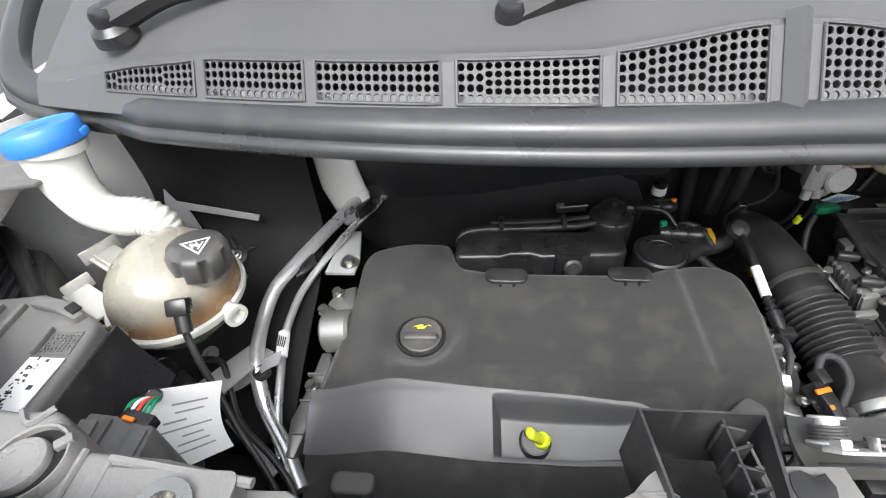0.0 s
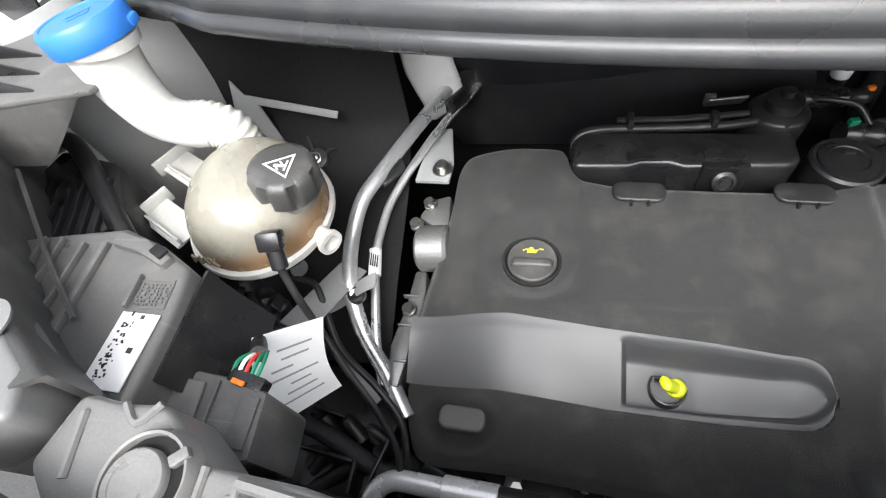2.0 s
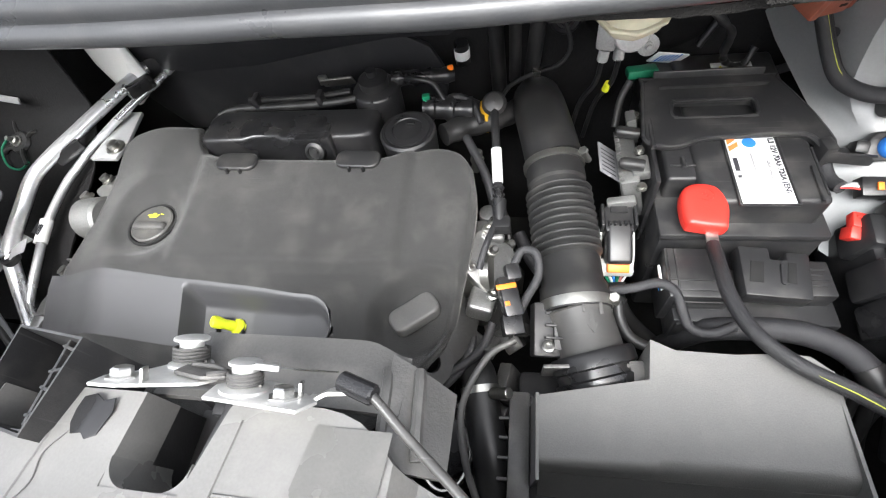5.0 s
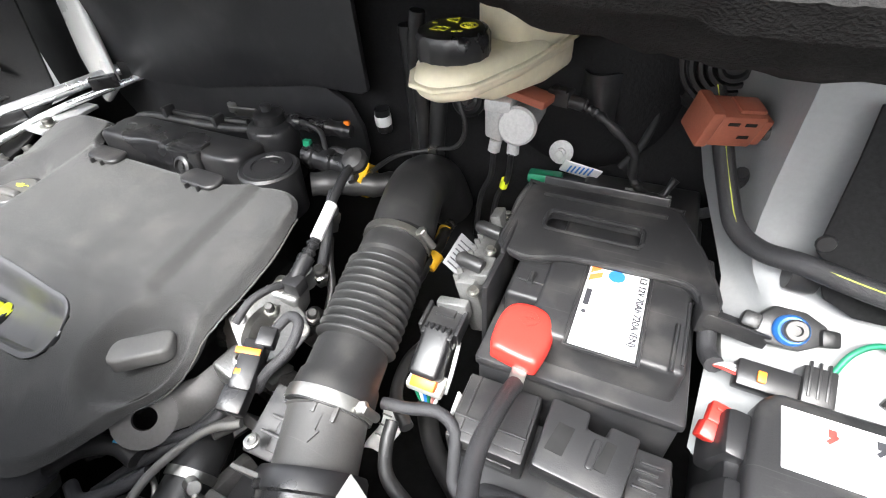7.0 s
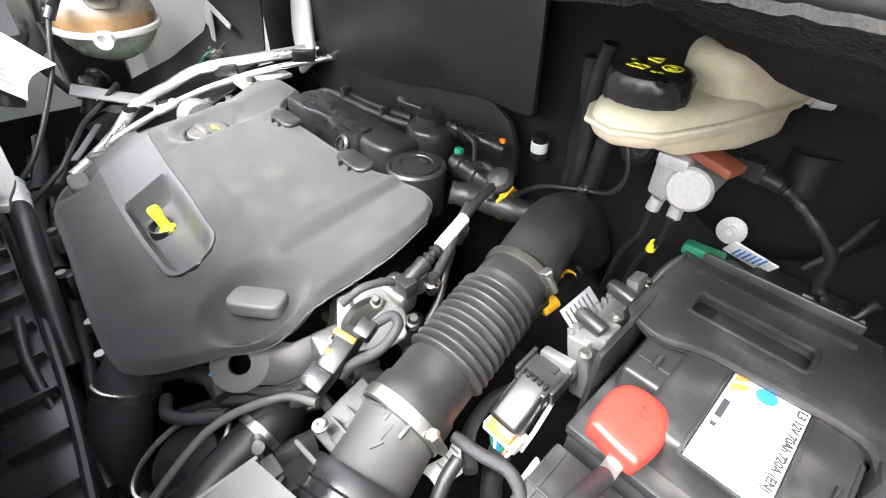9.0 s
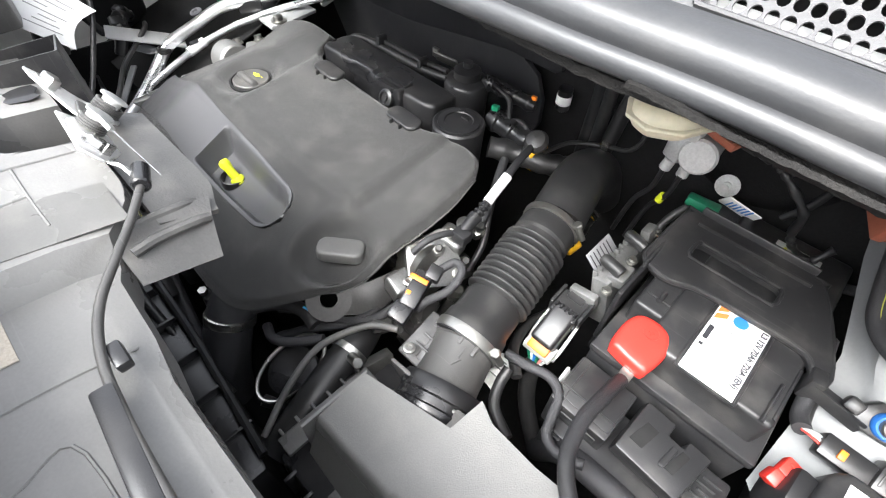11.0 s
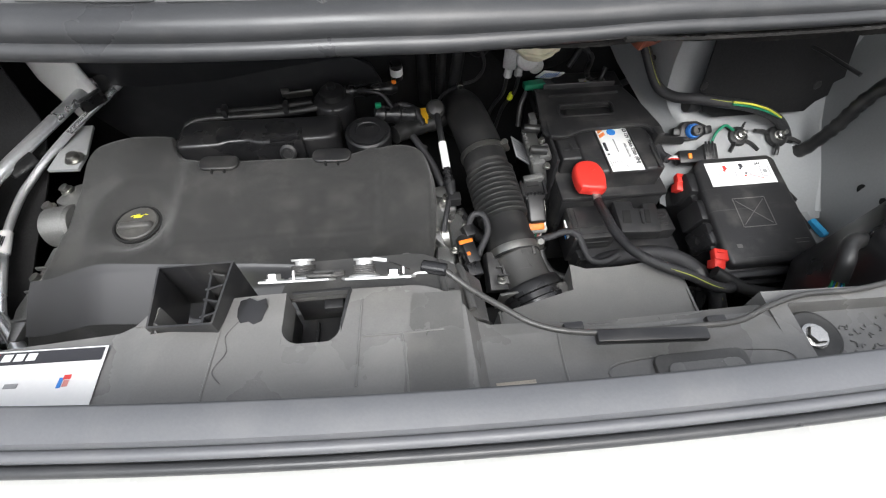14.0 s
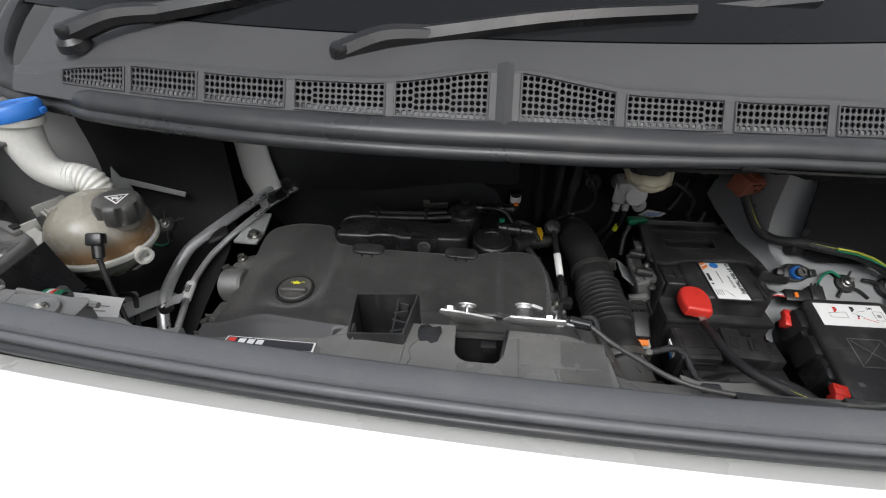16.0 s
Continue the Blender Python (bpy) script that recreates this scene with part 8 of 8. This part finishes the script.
    lip = 1.139 - 0.08 * (x - 0.62) + 0.014 * smooth(0.735, 0.75, x)
    sunk = smooth(0.6245, 0.63, x) * smooth(0.7395, 0.7355, x) * smooth(0.0845, 0.0795, y)
    return lip - (0.015 - 0.03 * (x - 0.62)) * sunk


b = B()
gridplate(b, xs2, ys2, lambda x, y: True, tray_z, 0.03)
part("right_tray", b, PANELP, slam, angle=35)
# nearly flat ring, its colour darkened for the shade down the bolt well
b = B()
lathe(b, [(0.0225, -0.002), (0.0225, 0.001), (0.0205, 0.0018), (0.0175, 0.0008), (0.0135, 0.0002), (0.0, 0.0001)], (0.6455, 0.0585, 1.1235), None, 32)
part("bolt_well", b, RECESS_SHADE, slam, "bolt well darkened for its shade")
b = B()
lathe(b, [(0.0112, 0.0), (0.0112, 0.0018), (0.0095, 0.0026), (0.0085, 0.0026)], (0.6445, 0.0575, 1.1242), (0.6445, 0.05, 1.2242), 28)
lathe(b, [(0.0085, 0.0), (0.0085, 0.0045), (0.0075, 0.0062), (0, 0.0064)], (0.6445, 0.0575, 1.1242), (0.6445, 0.05, 1.2242), 6)
part("panel_bolt", b, ZINC, slam, "bright hexagon bolt")
for k in range(22):
    b = B()
    x, y = random.uniform(0.676, 0.728), random.uniform(0.04, 0.075)
    a = random.uniform(0, 6.28)
    n = random.choice((3, 4, 5))
    q = [(x + 0.0016 * j * math.cos(a + 0.5 * j), y + 0.0016 * j * math.sin(a + 0.5 * j), tray_z(x, y) + 0.0004) for j in range(n)]
    tube(b, q, 0.0008, n=6, res=3)
    part("moulded_relief", b, PANELP, slam)
for k in range(3):
    b = B()
    box(b, (0.69 + 0.016 * k, 0.034, tray_z(0.69 + 0.016 * k, 0.034) + 0.0004), (0.013, 0.0035, 0.001), bev=0.0003)
    part("moulded_bar", b, PANELP, slam)
b = B()
lathe(b, [(0.034, -0.02), (0.036, 0.0), (0.033, 0.003), (0.028, 0.0), (0.027, -0.02)], (0.808, 0.09, 1.125), None, 32)
part("cap_collar", b, GREYP, slam)
b = B()
lathe(b, [(0.023, -0.02), (0.0235, 0.0), (0.02, 0.004), (0, 0.0045)], (0.808, 0.09, 1.122), None, 32)
part("round_cap", b, GREYSTEEL, slam, "pale round adjuster cap")

# darker overlay band, black tape, glue line and moulded seams on the carrier
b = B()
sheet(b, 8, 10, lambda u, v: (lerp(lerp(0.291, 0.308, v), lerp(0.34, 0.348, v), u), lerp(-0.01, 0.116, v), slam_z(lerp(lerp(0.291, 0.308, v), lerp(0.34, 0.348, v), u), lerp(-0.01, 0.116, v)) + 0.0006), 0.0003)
part("dark_band", b, SHADEP, slam, "thin darker band laid on the carrier")
b = B()
prism(b, [(0.178, 0.093), (0.181, 0.0875), (0.187, 0.0885), (0.191, 0.0855), (0.197, 0.088), (0.1985, 0.094), (0.2005, 0.1), (0.1985, 0.1075), (0.192, 0.1055), (0.186, 0.109), (0.179, 0.107), (0.1775, 0.1)], 0, 0.0008, Matrix.Translation((-0.005, 0.0125, slam_z(0.19, 0.104) + 0.0003)), bev=0.0003)
part("black_patch", b, TAPE, slam, "torn black tape patch")
b = B()
tube(b, [(x, y, slam_z(x, y) + 0.0006) for x, y in ((0.176, 0.104), (0.167, 0.09), (0.17, 0.076), (0.163, 0.062), (0.17, 0.052))], 0.0004, n=5, res=6)
part("glue_line", b, PADR, slam, "pale dried glue line")
for pts in ([(0.163, 0.14), (0.162, 0.1), (0.16, 0.06), (0.158, 0.018)], [(0.268, 0.08), (0.3, 0.08), (0.33, 0.081)], [(0.268, 0.115), (0.266, 0.08), (0.264, 0.04)], [(0.3, 0.018), (0.3, 0.05), (0.298, 0.08)], [(0.093, 0.11), (0.11, 0.108), (0.112, 0.1)], [(0.42, 0.018), (0.42, 0.05), (0.423, 0.082)], [(0.46, 0.018), (0.462, 0.045), (0.59, 0.044), (0.6, 0.018)]):
    b = B()
    tube(b, [(x, y, slam_z(x, y) + 0.0002) for x, y in pts], 0.001, n=6, res=6)
    part("moulded_seam", b, PANELP, slam)

# sticker on the slam panel
st = thing("service_sticker", "white service sticker with a black header", "sticker", (0.03, 0.08, 1.155))
sc = [Vector((-0.008, 0.0985, 0)), Vector((0.078, 0.0955, 0)), Vector((0.081, 0.046, 0)), Vector((-0.013, 0.05, 0))]


def stpt(u, v, up=0.0012):
    p = (1 - v) * ((1 - u) * sc[0] + u * sc[1]) + v * ((1 - u) * sc[3] + u * sc[2])
    return (p.x, p.y, slam_z(p.x, p.y) + up)


def stpatch(u0, u1, v0, v1, up, name, material, parent):
    b = B()
    sheet(b, 6, 3, lambda u, v: stpt(lerp(u0, u1, u), lerp(v0, v1, v), up), 0.0004)
    return part(name, b, material, parent)


sp = stpatch(0, 1, 0, 1, 0.0016, "sheet", PAPER, st)
stpatch(0.02, 0.98, 0.03, 0.24, 0.0024, "black_header", INK, sp)
stpatch(0.04, 0.12, 0.06, 0.2, 0.003, "red_sign", INKR, sp)
for k in range(3):
    stpatch(0.16 + 0.1 * k, 0.235 + 0.1 * k, 0.07, 0.19, 0.003, "white_sign", WHITEINK, sp)
stpatch(0.3, 0.4, 0.55, 0.62, 0.0022, "grey_print", GREYINK, sp)
stpatch(0.705, 0.735, 0.5, 0.66, 0.0022, "blue_print", INKB, sp)
stpatch(0.735, 0.79, 0.46, 0.53, 0.0024, "red_print", INKR, sp)
stpatch(0.745, 0.785, 0.54, 0.64, 0.0022, "orange_print", PINK, sp)

# ---- bonnet latch, leaning back over the carrier ----
la = thing("bonnet_latch", "zinc-plated bonnet latch with two coil springs", "bonnet latch", (0.24, 0.128, 1.14))
lat = pose(0.24, 0.128, 1.146, -57, 0, -3) @ Matrix.Translation((0, 0, 0.014))
LZ2 = 1.152


def latch_part(name, b, material, label=""):
    b.transform(lat)
    return part(name, b, material, la, label)


for edge_ in ([(-0.046, -0.0375), (-0.033, -0.0358), (-0.02, -0.03), (0.003, -0.0185), (0.007, -0.008), (-0.008, 0.012), (-0.034, 0.016), (-0.038, -0.008), (-0.049, -0.025)],
              [(0.0185, -0.0345), (0.069, -0.036), (0.0725, -0.021), (0.056, -0.008), (0.046, -0.002), (0.022, -0.002), (0.0125, -0.0165)]):
    b = B()
    prism(b, edge_, -0.002, 0, bev=0.0006)
    latch_part("base_plate", b, PLATEZ, "bright zinc-plated base plate")
b = B()
sheet(b, 12, 3, lambda u, v: (lerp(0.064, 0.083, u), lerp(-0.018, -0.0095, v) + 0.009 * u, 0.003 * smooth(0.15, 0.5, u) - 0.001), 0.0018)
latch_part("cable_arm", b, PLATEZ)
for sx, sy, hi, rt, rs in ((-0.0237, 0.0085, 0.0165, 0.0098, 0.0094), (0.0315, -0.0193, 0.0149, 0.0084, 0.0082)):
    b = B()
    turns = []
    for k in range(0, 4 * 14 + 1):
        a = 2 * math.pi * k / 14
        turns.append((sx + rs * math.cos(a), sy + rs * math.sin(a), 0.0028 + (hi - 0.0085) * k / 56))
    tube(b, turns, 0.00105, n=7, res=0)
    latch_part("coil_spring", b, DSTEEL, "dark coil spring")
    b = B()
    lathe(b, [(0.0125, 0), (0.012, 0.0012), (0.009, 0.002), (0.0066, 0.003), (0.0066, hi - 0.002), (rt, hi - 0.0016), (rt, hi - 0.0004), (rt - 0.0006, hi), (0, hi)], (sx, sy, 0), None, 28)
    latch_part("post", b, PLATEZ)
for p in ((-0.0382, -0.0243, 0), (0.0552, -0.0225, 0)):
    b = B()
    lathe(b, [(0.008, 0), (0.008, 0.001), (0.0056, 0.0013), (0.0056, 0.0048), (0.0046, 0.0056), (0, 0.0056)], p, None, 6)
    latch_part("bolt", b, ZINC)
b = B()
prism(b, [(-0.016, -0.014), (0.004, -0.018), (0.015, -0.012), (0.014, -0.002), (-0.004, 0.004), (-0.018, -0.002)], 0.001, 0.0035, bev=0.0008)
tube(b, [(-0.012, -0.004, 0.0045), (0.004, -0.005, 0.005), (0.013, -0.01, 0.0045), (0.006, -0.016, 0.004)], 0.0016, n=7)
latch_part("lever", b, DSTEEL)
for x, y in ((-0.0225, -0.0265), (0.062, -0.018)):
    b = B()
    box(b, (x, y, 0.0035), (0.002, 0.006, 0.008), (0, 0, 15), bev=0.0006)
    latch_part("upright_tab", b, ZINC)
b = B()
tube(b, [(0.046, -0.019, 0.013), (0.056, -0.004, 0.009), (0.0665, 0.015, 0.004)], 0.0006, n=6)
latch_part("release_wire", b, ZINC)
b = B()
box(b, (0.0435, -0.0195, 0.0132), (0.012, 0.0055, 0.0032), (0, 8, 28), bev=0.0008)
latch_part("wire_clip", b, PLATEZ)
rcb = cable("bonnet_cable", "grey-black bonnet release cable along the lock carrier",
            [(0.322, 0.137, LZ2 + 0.01), (0.335, 0.132, LZ2 + 0.011), (0.355, 0.115, LZ2 + 0.006), (0.376, 0.098, 1.157), (0.40, 0.08, 1.156), (0.43, 0.0695, 1.156), (0.47, 0.0655, 1.156), (0.53, 0.0645, 1.155), (0.565, 0.066, 1.154), (0.6, 0.078, 1.15), (0.64, 0.088, 1.143), (0.7, 0.092, 1.135), (0.78, 0.105, 1.128)], 0.0026, FLOWP, n=12)
b = B()
cyl(b, (0.318, 0.138, LZ2 + 0.0095), (0.338, 0.131, LZ2 + 0.0115), 0.0056, n=16, bev=0.001)
part("end_ferrule", b, PLAST, rcb)
cg = thing("cable_guide", "black clip-on guide holding the bonnet cable", "cable guide", (0.49, 0.062, 1.145))
b = B()
box(b, (0.49, 0.0605, 1.155), (0.088, 0.011, 0.008), (0, 0, -4), bev=0.002)
part("channel", b, PLAST, cg)
for x, y in ((0.432, 0.075), (0.547, 0.069)):
    t = thing("cable_clip", "small black clip beside the bonnet cable", "clip", (x, y, 1.145), "cable clips")
    b = B()
    box(b, (x, y, 1.152), (0.016, 0.007, 0.007), bev=0.0015)
    part("clip", b, PLAST, t)

# ---- low hoses and looms between engine and filter box ----
ich = thing("charge_hose", "wide black charge air hose beside the engine", "hose", (0.37, 0.2, 0.8))
b = B()
tube(b, [(0.345, 0.262, 0.845), (0.358, 0.24, 0.855), (0.366, 0.2, 0.85), (0.378, 0.15, 0.84), (0.385, 0.1, 0.82)], 0.021, n=18)
part("hose", b, HOSE, ich)
b = B()
lathe(b, [(0.0215, -0.004), (0.0225, -0.004), (0.0225, 0.004), (0.0215, 0.004)], (0.361, 0.225, 0.8545), (0.366, 0.2, 0.85), 24)
part("band_clamp", b, STEEL, ich)
cable("sensor_lead", "thin grey-black lead draped along the engine front", [(0.4, 0.27, 0.9), (0.37, 0.25, 0.895), (0.345, 0.2, 0.88), (0.35, 0.15, 0.86), (0.37, 0.1, 0.84)], 0.004, GREYP)
cable("spiral_loom", "black spiral-wrapped loom by the throttle", [(0.375, 0.29, 0.9), (0.362, 0.262, 0.885), (0.33, 0.24, 0.872), (0.29, 0.225, 0.862), (0.25, 0.2, 0.85)], 0.0055, BRAID, rfun=lambda d, k: 0.0052 + 0.0006 * math.sin(d * 1500))
cable("engine_loom", "taped black loom with bared blue wires under the cover", [(0.31, 0.215, 0.865), (0.285, 0.215, 0.87), (0.255, 0.2, 0.868), (0.22, 0.17, 0.85)], 0.009, HOSE)
for k, m_ in enumerate((BLUEL, GREEN, TRACER, INKB)):
    cable("bared_wire", "bare coloured wire under the cover", [(0.287, 0.216 + 0.003 * k, 0.878), (0.297, 0.219 + 0.003 * k, 0.876), (0.308, 0.219 + 0.002 * k, 0.87)], 0.0016, m_, group="bared wires")
for k in range(10):
    x0, y0 = random.uniform(0.24, 0.42), random.uniform(0.11, 0.2)
    cable("low_hose", "black hose low in the engine bay", [(x0, y0, random.uniform(0.76, 0.84)), (x0 + random.uniform(-0.04, 0.04), y0 + 0.03, random.uniform(0.78, 0.84)), (x0 + random.uniform(-0.06, 0.06), y0 + 0.07, random.uniform(0.74, 0.82))], random.uniform(0.005, 0.013), HOSE, category="hose", group="low hoses")
for k in range(8):
    x0, y0 = random.uniform(-0.33, -0.22), random.uniform(0.13, 0.22)
    cable("low_hose", "black hose low in the engine bay", [(x0, y0, random.uniform(0.78, 0.86)), (x0 + random.uniform(-0.03, 0.05), y0 + 0.02, random.uniform(0.8, 0.87)), (x0 + random.uniform(-0.02, 0.08), y0 - 0.02, random.uniform(0.76, 0.84))], random.uniform(0.005, 0.012), HOSE, category="hose", group="low hoses")
bx = thing("lower_box", "black plastic box below the headlamp ballast", "box", (-0.3, 0.14, 0.83))
pieces("box_wall", [((-0.302, 0.128, 0.85), (0.09, 0.004, 0.05), (0, 0, -6)), ((-0.264, 0.15, 0.85), (0.004, 0.04, 0.05)), ((-0.31, 0.168, 0.86), (0.09, 0.004, 0.04), (0, 0, -8)), ((-0.29, 0.15, 0.83), (0.1, 0.06, 0.006))], PLAST, bx, 0.001)
for k in range(10):
    t = thing("engine_front_part", "dark engine ancillary part in front of the block", "engine part", (-0.1 + 0.03 * k, 0.17, 0.83), "engine ancillaries")
    b = B()
    c = Vector((-0.12 + 0.035 * k, random.uniform(0.15, 0.19), random.uniform(0.82, 0.86)))
    box(b, c, (random.uniform(0.015, 0.03), 0.03, random.uniform(0.02, 0.04)), (random.uniform(-20, 20), random.uniform(-20, 20), random.uniform(-30, 30)), bev=0.003)
    part("body", b, DSTEEL if k % 2 else PLAST, t)
    b = B()
    lathe(b, [(0.006, 0), (0.006, 0.006), (0, 0.006)], c + Vector((0, -0.01, 0.018)), None, 6)
    part("bolt", b, STEEL, t)

# ---- wiring and small hoses behind the engine and beside the duct ----
for pts, r, m_, nm, lab_ in (
        ([(0.24, 0.6, 1.0), (0.262, 0.59, 1.005), (0.285, 0.585, 1.0), (0.3, 0.57, 0.985)], 0.0035, HOSE, "breather_lead", "thin black lead behind the breather disc"),
        ([(0.29, 0.56, 0.975), (0.31, 0.575, 0.985), (0.335, 0.57, 0.98), (0.35, 0.545, 0.965)], 0.0045, BRAID, "plug_lead", "short braided lead behind the intake duct"),
        ([(0.33, 0.53, 0.955), (0.345, 0.5, 0.95), (0.36, 0.47, 0.94), (0.37, 0.44, 0.925)], 0.006, BRAID, "injector_loom", "braided black loom along the cover's edge"),
        ([(0.355, 0.48, 0.93), (0.37, 0.455, 0.925), (0.385, 0.43, 0.905), (0.39, 0.4, 0.88)], 0.0045, HOSE, "fuel_line", "black fuel line beside the cover"),
        ([(0.4, 0.44, 0.86), (0.42, 0.4, 0.85), (0.45, 0.36, 0.85), (0.47, 0.33, 0.84)], 0.009, BRAID, "duct_loom", "thick braided loom under the intake duct"),
        ([(0.5, 0.43, 0.87), (0.49, 0.4, 0.865), (0.5, 0.36, 0.87), (0.525, 0.335, 0.87)], 0.0065, HOSE, "meter_lead", "black lead beside the flow meter"),
        ([(0.345, 0.3, 0.87), (0.35, 0.27, 0.875), (0.335, 0.24, 0.868), (0.3, 0.21, 0.85), (0.27, 0.18, 0.83)], 0.0055, BRAID, "throttle_lead", "braided lead running under the throttle"),
        ([(0.36, 0.33, 0.95), (0.366, 0.35, 0.962), (0.372, 0.375, 0.958), (0.375, 0.4, 0.94)], 0.004, BRAID, "sensor_loop", "looped braided lead over the throttle body"),
        ([(0.64, 0.69, 0.96), (0.66, 0.7, 1.0), (0.665, 0.71, 1.06), (0.66, 0.715, 1.12)], 0.005, HOSE, "servo_lead", "thin black lead beside the brake servo"),
        ([(0.72, 0.66, 0.93), (0.745, 0.64, 0.96), (0.755, 0.62, 1.0), (0.745, 0.6, 1.03)], 0.006, BRAID, "battery_branch", "braided loom branch beside the battery"),
        ([(0.755, 0.46, 0.93), (0.757, 0.5, 0.92), (0.76, 0.53, 0.925)], 0.007, HOSE, "side_branch", "black loom branch between battery and wing")):
    cable(nm, lab_, pts, r, m_, category="hose" if "line" in nm else "cable")
for p, d, r in (((0.375, 0.43, 0.925), (0.3, -0.2, 1), 0.010), ((0.345, 0.505, 0.94), (0.2, 0.1, 1), 0.009), ((0.388, 0.39, 0.905), (0.5, -0.2, 1), 0.0085), ((0.372, 0.36, 0.94), (0.4, -0.3, 1), 0.007)):
    t = thing("pipe_union", "bright zinc pipe union beside the engine cover", "union", p, "pipe unions")
    c, a = Vector(p), Vector(d).normalized()
    b = B()
    lathe(b, [(r * 0.7, -0.02), (r * 0.7, -0.006), (r, -0.005), (r, 0.003), (r * 0.8, 0.004)], c, c + a, 6)
    part("hex", b, STEEL, t)
    b = B()
    lathe(b, [(r * 0.62, 0.003), (r * 0.62, 0.012), (r * 0.45, 0.014), (0, 0.014)], c, c + a, 16)
    part("cap", b, STEELG, t)
cl = thing("hose_clamp_ring", "bright steel clamp ring round the low hose", "clamp", (0.33, 0.17, 0.85))
b = B()
pts = [(0.325 + 0.03 * math.cos(2 * math.pi * k / 28), 0.165 + 0.045 * math.sin(2 * math.pi * k / 28), 0.845 + 0.012 * math.sin(2 * math.pi * k / 28)) for k in range(29)]
tube(b, pts, 0.0028, n=8, res=0)
part("ring", b, STEEL, cl)
b = B()
lathe(b, [(0.028, -0.1), (0.03, 0.0), (0.024, 0.002), (0.0, -0.004)], (0.325, 0.165, 0.838), (0.325, 0.14, 0.95), 28)
part("pulley", b, PLAST, cl)
ht = thing("hose_tag", "white printed plastic tag hanging by the flow meter", "tag", (0.506, 0.33, 0.85))
b = B()
sheet(b, 8, 10, lambda u, v: (0.492 + 0.022 * u + 0.004 * math.sin(v * 5), lerp(0.348, 0.312, v), 0.866 - 0.02 * v + 0.006 * math.sin(u * 3.1)), 0.0008)
hts = part("sheet", b, PAPER, ht)
b = B()
for k in range(3):
    box(b, (0.502, 0.339 - 0.008 * k, 0.8695 - 0.0045 * k), (0.01, 0.0016, 0.0006), (-28, 0, 0), bev=0)
part("print_bar", b, GREYINK, hts)

# ---- radiator fan cowl low behind the carrier ----
fc = thing("fan_cowl", "black plastic radiator fan cowl with ribs and clips", "fan cowl", (0.0, 0.09, 0.6))
b = B()
prism(b, [(-0.34, 0.03), (0.4, 0.03), (0.4, 0.085), (0.3, 0.1), (-0.24, 0.105), (-0.34, 0.095)], 0.6, 0.84, bev=0.004)
part("cowl_body", b, PLAST, fc)
for k in range(12):
    b = B()
    box(b, (-0.31 + 0.06 * k, 0.075, 0.845), (0.004, 0.05, 0.014), bev=0.001)
    part("top_rib", b, PLAST, fc)
b = B()
tube(b, [(-0.33, 0.1, 0.85), (-0.2, 0.11, 0.852), (0.0, 0.11, 0.85), (0.2, 0.105, 0.85), (0.39, 0.09, 0.85)], 0.005, n=8)
part("rim", b, HOSE, fc)
lb = thing("relay_tray", "black open plastic tray with a ribbed edge below the headlamp", "tray", (-0.33, 0.2, 0.8))
b = B()
prism(b, [(-0.45, 0.13), (-0.25, 0.12), (-0.22, 0.2), (-0.25, 0.28), (-0.45, 0.3)], 0.8, 0.806, bev=0.002)
part("floor", b, PLAST, lb)
for c, sz, r in (((-0.345, 0.127, 0.85), (0.2, 0.004, 0.09), -3), ((-0.237, 0.165, 0.84), (0.004, 0.09, 0.07), -18), ((-0.36, 0.225, 0.835), (0.15, 0.004, 0.06), -12)):
    b = B()
    box(b, c, sz, (0, 0, r), bev=0.0015)
    part("tray_wall", b, PLAST, lb)

# ---- big hoses and trays low in front of the engine ----
for pts, r, m_, nm, lab_ in (
        ([(0.2, 0.175, 0.86), (0.21, 0.15, 0.84), (0.225, 0.12, 0.79), (0.23, 0.1, 0.72)], 0.03, BRAID, "charge_sleeve", "wide braided black hose sleeve under the cover"),
        ([(-0.19, 0.175, 0.85), (-0.1, 0.13, 0.8), (0.0, 0.1, 0.77), (0.1, 0.08, 0.75)], 0.012, HOSE, "radiator_hose", "black radiator hose low behind the carrier"),
        ([(-0.05, 0.15, 0.83), (0.05, 0.13, 0.8), (0.15, 0.11, 0.76), (0.2, 0.1, 0.7)], 0.008, BRAID, "fan_loom", "braided black fan loom"),
        ([(0.05, 0.09, 0.86), (0.12, 0.085, 0.85), (0.2, 0.09, 0.83), (0.28, 0.1, 0.8)], 0.006, HOSE, "vent_hose", "thin black vent hose in front of the engine"),
        ([(0.26, 0.175, 0.85), (0.285, 0.17, 0.855), (0.31, 0.185, 0.862), (0.335, 0.21, 0.87)], 0.006, BRAID, "mount_loom", "braided loom below the lifting eye")):
    o = cable(nm, lab_, pts, r, m_, n=16, category="hose" if "hose" in nm or "sleeve" in nm else "cable")
    if r > 0.02:
        b = B()
        lathe(b, [(r * 1.01, -0.006), (r * 1.06, -0.005), (r * 1.06, 0.005), (r * 1.01, 0.006)], pts[1], pts[2], 28)
        part("clamp_band", b, STEEL, o)
sm = thing("sump_plate", "pale grey metal plate in front of the engine", "plate", (-0.1, 0.16, 0.82))
b = B()
prism(b, [(-0.2, 0.16), (-0.05, 0.13), (0.05, 0.14), (0.06, 0.19), (-0.19, 0.2)], 0.8, 0.806, bev=0.001)
part("plate", b, STEELG, sm)
for x, y in ((-0.17, 0.17), (-0.06, 0.15), (0.03, 0.16)):
    b = B()
    lathe(b, [(0.01, 0), (0.01, 0.002), (0.007, 0.003), (0.007, 0.01), (0, 0.01)], (x, y, 0.806), None, 6)
    part("bolt", b, STEEL, sm)
